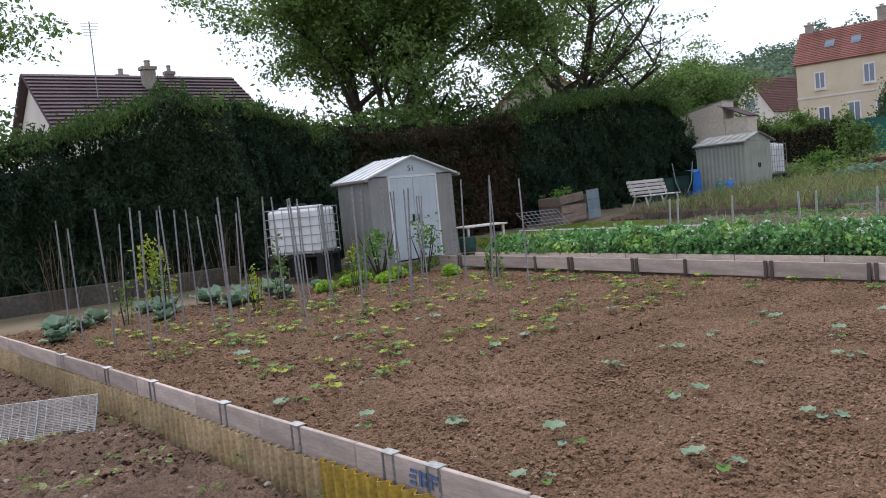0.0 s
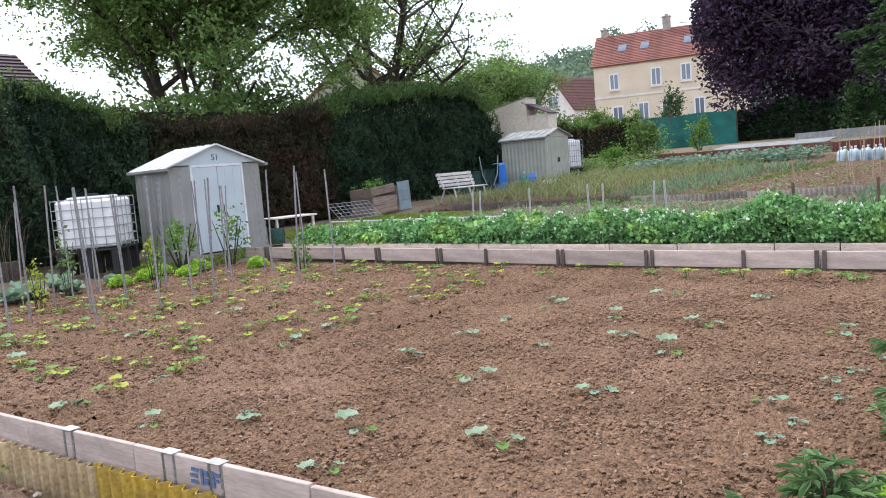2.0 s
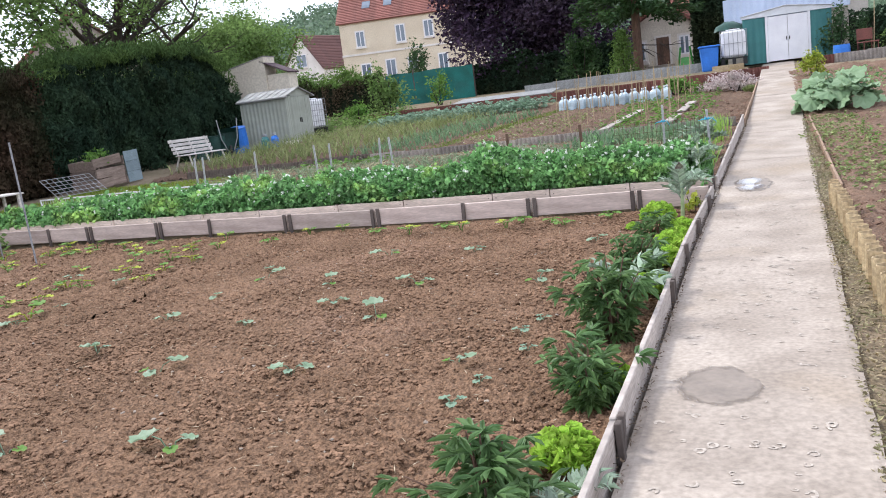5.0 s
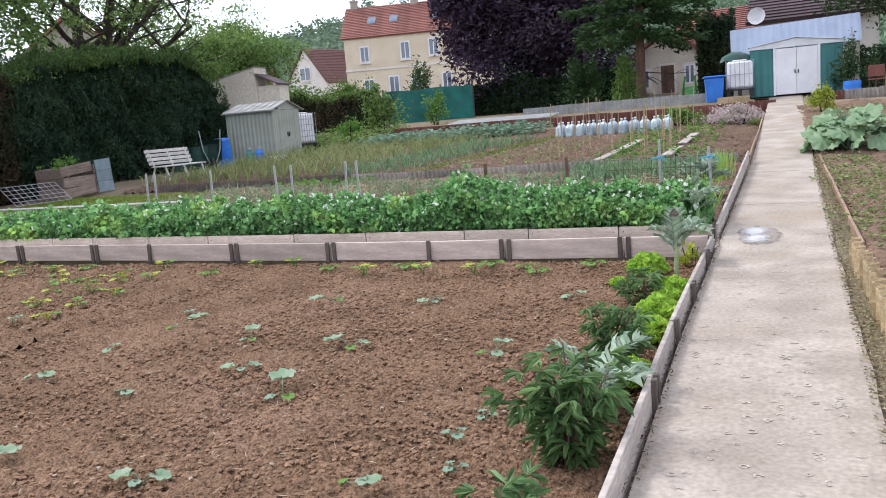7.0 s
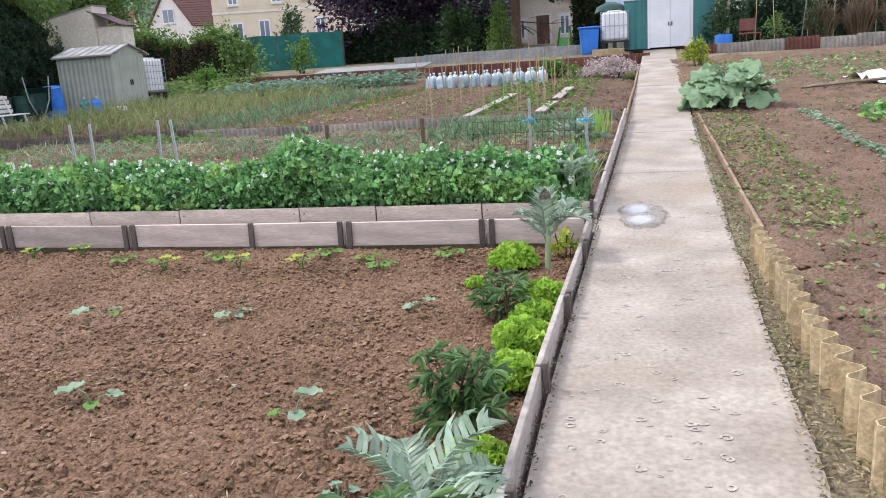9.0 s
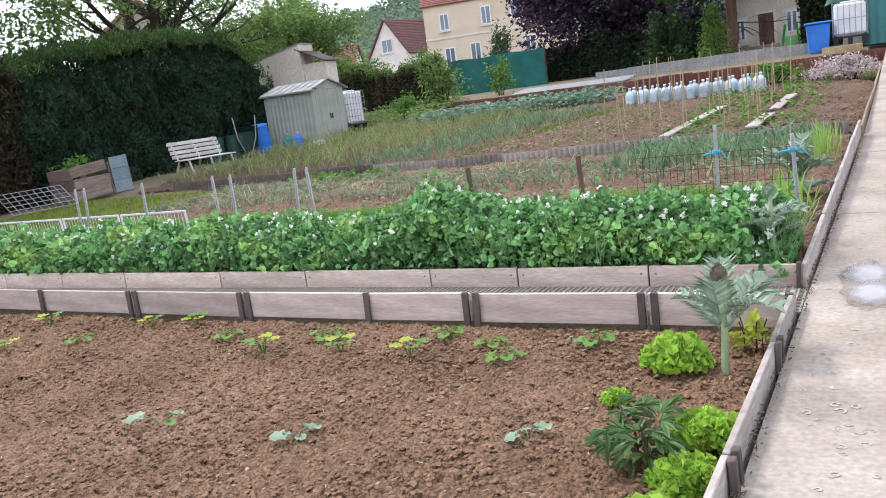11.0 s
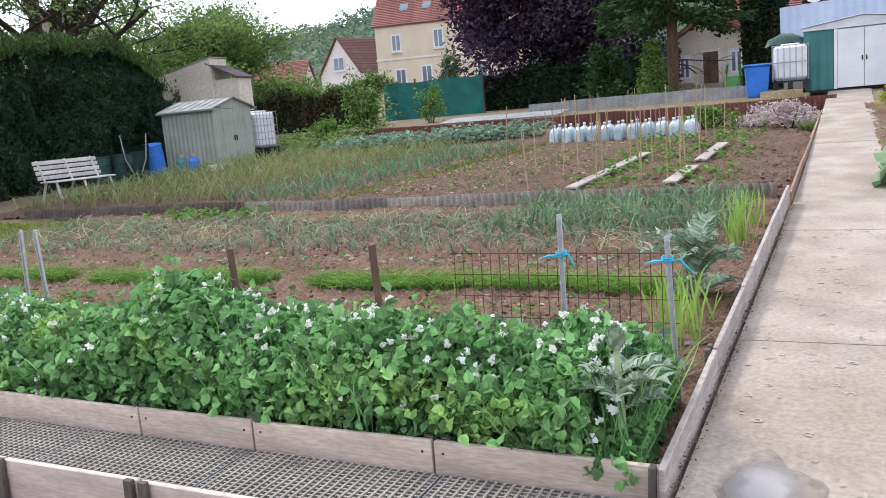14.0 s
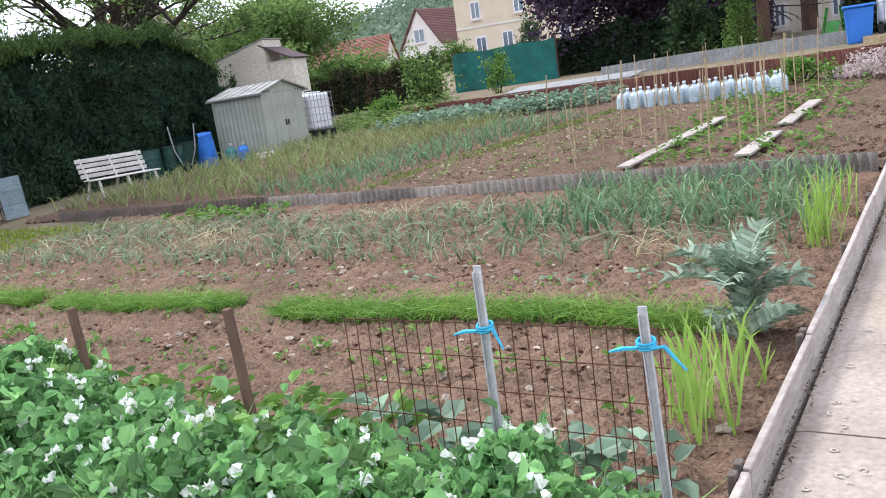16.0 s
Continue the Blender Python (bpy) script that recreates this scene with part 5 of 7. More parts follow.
def row_blades(name, xs, ys, height, width, per, material, label, category, jitter=0.05, bend=0.35, splay=0.35, base=None):
    """Rows of thin-leaved plants, each with several blades."""
    X, Y = np.meshgrid(xs, ys)
    x = np.repeat(X.ravel() + rng.normal(size=X.size) * jitter, per)
    y = np.repeat(Y.ravel() + rng.normal(size=X.size) * jitter, per)
    keep = x < path_l(y) - 0.12
    if base is not None:
        keep &= base(x, y)
    x, y = x[keep], y[keep]
    n = len(x)
    z = land(x, y) + 0.02
    h = height * rng.uniform(0.55, 1.2, n)
    B = np.stack([x, y, z], 1)
    a = rng.uniform(0, 2 * math.pi, n)
    T = B + np.stack([np.cos(a) * h * splay, np.sin(a) * h * splay, h], 1)
    v, f = blade_mesh(B, T, width * rng.uniform(0.7, 1.3, n), bend)
    return tagged(link(name, v, f, material), label, category, kind="stuff")


row_blades("onion_rows", np.arange(-11.4, -0.6, 0.17), np.arange(14.75, 17.1, 0.3), 0.24, 0.012, 7, L_ONION, "rows of onions with drooping grey-green leaves", "onions", 0.06, bend=0.75, splay=0.5)
row_blades("leek_rows", np.arange(-3.2, -0.6, 0.14), np.arange(15.6, 17.7, 0.25), 0.33, 0.02, 5, L_LEEK, "rows of tall blue-green leeks", "leeks", bend=0.35)
row_blades("garlic_rows", np.arange(-15.4, -7.5, 0.2), np.arange(18.7, 26.5, 0.36), 0.42, 0.015, 6, L_GARLIC, "rows of tall yellowing garlic plants", "garlic", 0.09,
           base=lambda x, y: (x < -9.7 + 0.2 * (y - 18.5)) & (x > -15.6 + 0.02 * y))
row_blades("leek_rows", np.arange(-13.5, -6.0, 0.17), np.arange(18.7, 26.6, 0.3), 0.3, 0.018, 5, L_LEEK, "rows of young blue-green leeks in the upper plot", "leeks",
           base=lambda x, y: (x > -9.7 + 0.2 * (y - 18.5)) & (x < -7.6 + 0.2 * (y - 18.5)) & (y < 25.5))
row_blades("grass_strip", np.arange(-12, -5.0, 0.06), np.arange(18.6, 27.2, 0.08), 0.08, 0.012, 3, M_GRASS, "narrow strip of short grass between rows", "grass",
           base=lambda x, y: (x > -7.6 + 0.2 * (y - 18.5)) & (x < -7.1 + 0.2 * (y - 18.5) + 0.12 * np.sin(y * 2.1)))
row_blades("carrot_row", np.arange(-10.5, -0.8, 0.035), np.arange(13.1, 13.5, 0.04), 0.16, 0.006, 8, L_CARROT, "feathery bright green row of carrot tops", "carrots", bend=0.6, splay=0.7,
           base=lambda x, y: (np.sin(x * 1.9) + 0.7 * np.sin(x * 4.7) > -1.1) & (np.abs(y - 13.3 - 0.06 * np.sin(x * 2.3)) < 0.12))
row_blades("grass_patch", np.arange(-16.5, -11.5, 0.06), np.arange(12.2, 17.4, 0.08), 0.07, 0.012, 3, M_LAWN, "short green lawn patch by the hedge", "grass")
row_blades("grass_patch", np.arange(-15.8, -12.8, 0.05), np.arange(8.0, 10.5, 0.06), 0.08, 0.012, 3, M_GRASS, "short grass before the shed", "grass")


def scatter_leaves(name, x, y, height, spread, per, leaf, material, label, category, aspect=0.6, kind="stuff"):
    """Low leafy plants at the places x, y."""
    n = len(x)
    X, Y = np.repeat(x, per), np.repeat(y, per)
    a, r = rng.uniform(0, 2 * math.pi, n * per), np.sqrt(rng.uniform(0, 1, n * per)) * spread
    C = np.stack([X + np.cos(a) * r, Y + np.sin(a) * r, land(X, Y) + 0.03 + height * rng.uniform(0.2, 1, n * per) * (1 - 0.5 * (r / spread) ** 2)], 1)
    D = np.stack([np.cos(a), np.sin(a), rng.uniform(-0.2, 0.6, n * per)], 1)
    L = leaf * rng.uniform(0.6, 1.3, n * per)
    v, f = oval_leaves(C, D, rng.normal(size=C.shape) * 0.4 + np.array([0, 0, 1]), L, L * aspect)
    return tagged(link(name, v, f, material), label, category, kind=kind)


def grid_points(x0, x1, dx, y0, y1, dy, jitter, keep=None, share=1.0):
    X, Y = np.meshgrid(np.arange(x0, x1, dx), np.arange(y0, y1, dy))
    x, y = X.ravel() + rng.normal(size=X.size) * jitter, Y.ravel() + rng.normal(size=X.size) * jitter
    ok = rng.uniform(0, 1, x.size) < share
    if keep is not None:
        ok &= keep(x, y)
    return x[ok], y[ok]


scatter_leaves("potato_rows", *grid_points(-13.2, -6.8, 0.4, 27.6, 29.4, 0.55, 0.08), 0.42, 0.32, 40, 0.17, L_CABBAGE, "leafy rows of potato plants by the red edging", "potatoes")
scatter_leaves("bean_seedlings", *grid_points(-3.2, -0.9, 0.35, 18.8, 26.0, 0.5, 0.08, share=0.7), 0.2, 0.16, 14, 0.09, L_POTATO, "young bean plants in rows among canes", "bean plants")
scatter_leaves("potato_clumps", *grid_points(-9.9, -8.1, 0.45, 17.2, 17.6, 0.35, 0.06), 0.2, 0.22, 22, 0.11, L_POTATO, "light green leafy clumps before the grey edging", "leafy plants")
scatter_leaves("celery_seedlings", *grid_points(-9.0, -1.0, 0.5, 12.45, 12.6, 0.3, 0.08, share=0.7), 0.12, 0.12, 14, 0.06, L_POTATO, "small green seedlings in a row", "seedlings")
scatter_leaves("beet_row", *grid_points(-9.5, -1.8, 0.24, 11.55, 11.75, 0.25, 0.05), 0.33, 0.15, 18, 0.12, L_POTATO, "leafy beet plants behind the peas", "beet plants", 0.5)
scatter_leaves("cabbage_row", *grid_points(-1.75, -0.6, 0.36, 11.5, 11.65, 0.4, 0.04), 0.34, 0.18, 20, 0.125, L_CABBAGE, "grey-green cabbage plants behind the mesh panel", "cabbages", 0.75)
scatter_leaves("flower_seedlings", *grid_points(-9.2, -1.0, 0.33, 14.2, 14.3, 0.3, 0.06, share=0.5), 0.06, 0.09, 7, 0.06, L_SEED, "pale seedlings along the onion bed", "seedlings")
scatter_leaves("row_seedlings", *grid_points(1.6, 1.75, 0.3, 9.0, 16.5, 0.22, 0.03), 0.07, 0.1, 6, 0.05, L_POTATO, "bright green salad row in the side plot", "salad row")
scatter_leaves("row_seedlings", *grid_points(2.5, 2.65, 0.3, 10.0, 17.0, 0.25, 0.03), 0.1, 0.08, 10, 0.08, L_SEED, "pale green seedling row in the side plot", "seedling row")
scatter_leaves("strawberry_rows", *grid_points(3.3, 4.8, 0.4, 14.8, 16.8, 0.4, 0.06), 0.2, 0.2, 22, 0.12, L_PEA, "leafy strawberry plants in the side plot", "strawberries")
scatter_leaves("weeds", *grid_points(1.4, 3.9, 0.45, 2.0, 9.0, 0.6, 0.15, share=0.4), 0.1, 0.15, 9, 0.05, L_CABBAGE, "small weeds in the side plot", "weeds")
scatter_leaves("weeds", *grid_points(-8.5, -1.5, 0.45, -1.5, 1.8, 0.45, 0.15, share=0.35), 0.07, 0.1, 8, 0.035, L_POTATO, "small weeds in the lower front plot", "weeds")
scatter_leaves("side_weeds", *grid_points(1.0, 6.0, 0.3, 3.0, 26.0, 0.35, 0.12, share=0.4), 0.07, 0.14, 7, 0.055, L_GARLIC, "dry yellowish weeds in the side plot", "weeds")
scatter_leaves("side_weeds", *grid_points(1.0, 1.55, 0.13, 9.5, 16.8, 0.13, 0.05, share=0.75), 0.06, 0.09, 6, 0.05, L_GARLIC, "patchy dry grass beside the path edging", "grass")
scatter_leaves("side_rows", *grid_points(2.2, 7.0, 0.45, 20.5, 25.5, 0.9, 0.06, share=0.8), 0.16, 0.2, 14, 0.09, L_PEA, "leafy vegetable rows at the side plot's end", "vegetables")
scatter_leaves("bed_weeds", *grid_points(-11.8, -1.0, 0.3, 12.2, 14.6, 0.26, 0.1, share=0.4), 0.07, 0.09, 7, 0.045, L_POTATO, "tiny weeds between the vegetable rows", "weeds")
scatter_leaves("tall_weeds", *grid_points(-18.0, -13.4, 0.4, 28.7, 32.6, 0.4, 0.12, share=0.85), 0.5, 0.3, 22, 0.13, L_WALNUT, "tall leafy weeds behind the potato rows", "weeds")
scatter_leaves("front_weeds", *grid_points(-8.5, -1.5, 0.5, -0.5, 1.7, 0.4, 0.15, share=0.5), 0.12, 0.13, 10, 0.06, L_GARLIC, "grey-green weeds in the lower front plot", "weeds")
scatter_leaves("upper_seedlings", *grid_points(-6.6, -4.2, 0.45, 18.8, 24.5, 0.35, 0.06, share=0.6), 0.12, 0.13, 9, 0.07, L_GARLIC, "small sparse seedlings in the upper plot", "seedlings")
scatter_leaves("upper_weeds", *grid_points(-9.5, -0.6, 0.5, 18.5, 26.0, 0.5, 0.2, share=0.5), 0.06, 0.16, 8, 0.05, L_GARLIC, "low yellowish weeds in the upper plot", "weeds")


def turned(ob, x, y, z, rz=0.0, s=1.0, rx=0.0, ry=0.0):
    ob.matrix_basis = pose(x, y, z, rx, ry, rz) @ Matrix.Scale(s, 4)
    return ob


def share(name, mesh, parent, m):
    ob = new(name, mesh)
    ob.parent = parent
    ob.matrix_basis = m
    return ob


def soil_z(x, y):
    return float(land(x, y))


def disc_leaf(name, w, material, lobes=5, cup=0.15, ruffle=0.06, notch=True):
    """A rounded, lightly lobed leaf lying along +x from its stalk at the origin."""
    n = 20
    v, f = [(0.06 * w, 0, 0)], []
    for ring, s in ((0, 0.5), (1, 1.0)):
        for k in range(n):
            a = -math.pi + (k + 0.5) * 2 * math.pi / n
            r = w * 0.5 * s * (1 + 0.1 * math.cos(a * lobes)) * (0.55 + 0.45 * min(1, (math.pi - abs(a)) * 1.4) if notch else 1)
            v.append((w * 0.32 + r * math.cos(a), r * math.sin(a), cup * w * s * s * 0.6 + ruffle * w * s * math.sin(a * 7 + ring)))
    v[0] = (w * 0.1, 0, 0)
    for k in range(n - 1):
        f += [(0, 1 + k, 2 + k), (1 + k, 1 + n + k, 2 + n + k, 2 + k)]
    me = bpy.data.meshes.new(name)
    me.from_pydata(v, [], f)
    me.materials.append(material)
    me.shade_smooth()
    return me


LEAF_BIG = disc_leaf("leaf", 0.13, L_SEED)
LEAF_PALE = disc_leaf("leaf", 0.075, L_CABBAGE, 3)
LEAF_LIME = disc_leaf("leaf", 0.09, L_YELLOW, 3)
LEAF_GREEN = disc_leaf("leaf", 0.09, L_POTATO, 3)


def seedling(name, label, category, group, leaves, stem_mat, seed):
    """A low seedling: leaves as (mesh, turn, reach, height, tip, scale)."""
    r = np.random.default_rng(seed)
    owner = thing(name, Matrix(), label, category, group)
    for me, a, reach, h, tip, sc in leaves:
        c_, s_ = math.cos(math.radians(a)), math.sin(math.radians(a))
        part("stalk", tubed([(0, 0, -0.04), (c_ * reach * 0.5, s_ * reach * 0.5, h * 0.45), (c_ * reach, s_ * reach, h * 0.6)], 0.004, 4), stem_mat, owner)
        share("leaf", me, owner, pose(c_ * reach, s_ * reach, h * 0.6, 0, tip, a) @ Matrix.Scale(sc, 4))
    return owner


def plant_out(kinds, places, spread=0.05, scale=(0.85, 1.2)):
    """Sets a kind of seedling at each place (x, y); the first of each kind moves, the others are copies."""
    used = set()
    for i, (x, y) in enumerate(places):
        k = i % len(kinds)
        m = pose(x + rng.uniform(-spread, spread), y + rng.uniform(-spread, spread), soil_z(x, y) + 0.012, 0, 0, rng.uniform(0, 360))
        sc = rng.uniform(*scale)
        if k in used:
            ob = copy_thing(kinds[k], m)
        else:
            ob = kinds[k]
            ob.matrix_basis = m
            used.add(k)
        ob.scale = (sc, sc, sc)


squash = [seedling("squash_seedling", "young squash plant with pale rounded leaves in soil", "squash plant", "squash plants in the tilled bed",
                   [(LEAF_BIG, 10, 0.1, 0.1, 8, 1.15), (LEAF_GREEN, 140, 0.07, 0.05, 12, 0.8), (LEAF_BIG, 235, 0.06, 0.06, 15, 0.7)], L_SEED, 1),
          seedling("squash_seedling", "small squash plant with two pale leaves in soil", "squash plant", "squash plants in the tilled bed",
                   [(LEAF_BIG, 0, 0.05, 0.06, 5, 0.85), (LEAF_BIG, 170, 0.06, 0.045, 18, 0.75), (LEAF_PALE, 80, 0.05, 0.03, 10, 0.8)], L_SEED, 2),
          seedling("squash_seedling", "young squash plant with one raised pale leaf", "squash plant", "squash plants in the tilled bed",
                   [(LEAF_BIG, 0, 0.08, 0.12, -6, 1.25), (LEAF_PALE, 120, 0.06, 0.03, 12, 0.9), (LEAF_GREEN, 200, 0.08, 0.04, 12, 0.85)], L_SEED, 3)]
plant_out(squash, [(-2.4, 3.26), (-2.4, 4.36), (-2.37, 5.45), (-2.43, 6.37), (-2.43, 7.68), (-3.31, 3.13), (-3.32, 4.24), (-3.42, 5.28), (-3.34, 6.5), (-3.31, 7.65),
                   (-4.15, 2.99), (-4.27, 4.7), (-4.3, 5.45), (-4.3, 6.12), (-4.2, 6.75), (-4.28, 7.1), (-2.96, 5.85), (-1.41, 4.48), (-1.41, 6.33), (-1.26, 7.9),
                   (-4.65, 2.6), (-5.63, 2.62), (-5.66, 3.31), (-5.64, 4.58), (-5.84, 5.36), (-5.87, 5.9), (-6.0, 6.73), (-7.8, 5.5), (-7.78, 4.35), (-7.6, 3.09), (-3.0, 2.6), (-7.09, 7.2)], 0.02, (0.65, 1.0))
sprout = [seedling("cabbage_seedling", "tiny pale cabbage seedling in bare soil", "cabbage seedling", "seedlings beside the peonies", [(LEAF_PALE, 0, 0.03, 0.03, 8, 0.7), (LEAF_PALE, 140, 0.03, 0.025, 10, 0.6), (LEAF_PALE, 250, 0.03, 0.03, 10, 0.6)], L_SEED, 4)]
plant_out(sprout, [(-1.24, 5.12), (-1.1, 5.34), (-1.1, 4.78), (-1.15, 4.2), (-1.2, 3.9), (-1.0, 5.7)])
bean = [seedling("bean_seedling", "young bean plant with yellowing leaves", "bean plant", "bean plants in the tilled bed",
                 [(LEAF_LIME, 20, 0.05, 0.1, 10, 1.0), (LEAF_LIME, 160, 0.05, 0.09, 14, 0.9), (LEAF_GREEN, 270, 0.04, 0.06, 10, 0.7)], L_POTATO, 5),
        seedling("bean_seedling", "upright light green bean plant", "bean plant", "bean plants in the tilled bed",
                 [(LEAF_GREEN, 30, 0.05, 0.15, -10, 1.1), (LEAF_LIME, 190, 0.06, 0.11, 16, 0.9), (LEAF_GREEN, 280, 0.07, 0.07, 10, 0.9), (LEAF_GREEN, 110, 0.06, 0.06, 10, 0.8)], L_POTATO, 6)]
places = [(x, y) for x in (-6.35, -6.7) for y in np.arange(2.9, 8.6, 0.62)] + [(x, y) for x in (-8.7, -9.1, -10.3, -10.7) for y in np.arange(2.6, 9.2, 0.43)]
plant_out(bean, [p for p in places if rng.uniform() < 0.86], 0.09)
weed = [seedling("lettuce_seedling", "small leafy seedling by the plank border", "seedling", "seedlings along the plank border",
                 [(LEAF_GREEN, a, 0.06, 0.06 + 0.02 * (a % 3), 14, 0.9) for a in (0, 70, 150, 220, 300)], L_POTATO, 7),
        seedling("lettuce_seedling", "bright green leafy seedling by the plank border", "seedling", "seedlings along the plank border",
                 [(LEAF_LIME if a % 2 else LEAF_GREEN, a, 0.05, 0.11, -4, 0.95) for a in (5, 95, 190, 270)], L_POTATO, 8)]
plant_out(weed, [(-3.3, 9.15), (-3.6, 8.78), (-2.41, 9.3), (-4.8, 9.3), (-5.5, 8.76), (-6.07, 8.5), (-7.0, 8.45), (-7.1, 8.15), (-1.76, 8.8), (-2.46, 8.9), (-2.0, 9.1), (-3.0, 8.9), (-4.1, 9.1),
                 (-8.0, 9.0), (-8.6, 8.7), (-9.3, 9.2), (-1.4, 9.2), (-5.2, 9.25), (-7.6, 9.25), (-6.5, 9.2)], 0.06)


# lettuces
def lettuce(size, seed, material):
    """A frilled head: crinkled leaf edges crowded over a low dome."""
    r = np.random.default_rng(seed)
    C, D, N, L = [], [], [], []
    for k in range(900):
        a, t = r.uniform(0, 2 * math.pi), r.uniform(0, 1)
        el = (1 - t ** 0.7) * 1.5
        rad = size * r.uniform(0.72, 1.0) * (1 + 0.12 * math.sin(5 * a + seed))
        out_ = np.array([math.cos(a) * math.cos(el), math.sin(a) * math.cos(el), 0.78 * math.sin(el)])
        C.append(out_ * rad + np.array([0, 0, 0.03]))
        D.append(out_ * 0.6 + np.array([0, 0, 0.5]) + r.normal(size=3) * 0.45)
        N.append(r.normal(size=3) * 0.7 + np.array([0, 0, 0.6]) - out_ * 0.2)
        L.append(size * r.uniform(0.15, 0.32))
    L = np.array(L)
    v, f = oval_leaves(np.array(C), np.array(D), np.array(N), L, L * 1.15, 0.35)
    me = bpy.data.meshes.new("head")
    me.from_pydata(v.tolist(), [], f.tolist())
    me.materials.append(material)
    return me


LET = [lettuce(0.14, 1, L_LETTUCE), lettuce(0.155, 2, L_LETTUCE)]
for k, (x, y, s) in enumerate([(-0.52, 3.35, 1.0), (-0.5, 4.1, 0.85), (-0.52, 5.92, 0.95), (-0.52, 6.75, 0.95), (-0.53, 7.2, 1.15), (-0.51, 7.6, 0.85), (-0.5, 8.0, 1.0), (-0.83, 8.86, 1.1), (-1.0, 8.35, 0.5)]):
    ob = new("lettuce", LET[k % 2])
    tagged(ob, "bright lime green leaf lettuce beside the path border", "lettuce", "lettuces along the border")
    turned(ob, x, y, soil_z(x, y) + 0.01, 40 * k, s)


# peonies: stems with long divided leaves
def peony(x, y, h, spread, stems, seed):
    r = np.random.default_rng(seed)
    owner = thing("peony_bush", pose(x, y, soil_z(x, y)), "dark green peony bush with divided glossy leaves", "peony", "peonies along the border")
    bm = bmesh.new()
    C, D, N, L = [], [], [], []
    for k in range(stems):
        a, t = r.uniform(0, 2 * math.pi), r.uniform(0.1, 1.0)
        tip = np.array([math.cos(a) * spread * t, math.sin(a) * spread * t, h * r.uniform(0.75, 1.08) * (1 - 0.3 * t * t)])
        mid = tip * np.array([0.4, 0.4, 0.6])
        tube(bm, [(0.03 * math.cos(a), 0.03 * math.sin(a), -0.03), tuple(mid), tuple(tip)], [0.007, 0.006, 0.003], 5, cap=False)
        for j in range(9):
            s = 0.1 + 0.9 * j / 8
            p = mid * (2 * s) if s < 0.5 else mid * (2 - 2 * s) + tip * (2 * s - 1)
            b = r.uniform(0, 2 * math.pi)
            out_ = np.array([math.cos(b), math.sin(b), r.uniform(-0.1, 0.5)])
            stalk_end = p + out_ * r.uniform(0.04, 0.09)
            for q in range(r.integers(5, 9)):
                ang = b + r.uniform(-1.2, 1.2)
                d = np.array([math.cos(ang), math.sin(ang), r.uniform(-0.7, 0.5)])
                ln = r.uniform(0.055, 0.11)
                C.append(stalk_end + d * ln * 0.5)
                D.append(d)
                N.append(np.array([0, 0, 1.0]) + r.normal(size=3) * 0.3)
                L.append(ln)
    part("woody_base", bm, M_BARK_RED, owner)
    L = np.array(L)
    v, f = oval_leaves(np.array(C), np.array(D), np.array(N), L, L * 0.27, 0.2)
    ob = link("foliage", v, f, L_PEONY, owner)


peony(-0.68, 2.85, 0.33, 0.3, 12, 1)
peony(-0.56, 3.98, 0.3, 0.22, 9, 2)
peony(-0.6, 4.93, 0.48, 0.26, 15, 3)
peony(-0.68, 6.3, 0.34, 0.28, 9, 4)
peony(-0.7, 7.75, 0.28, 0.18, 5, 5)


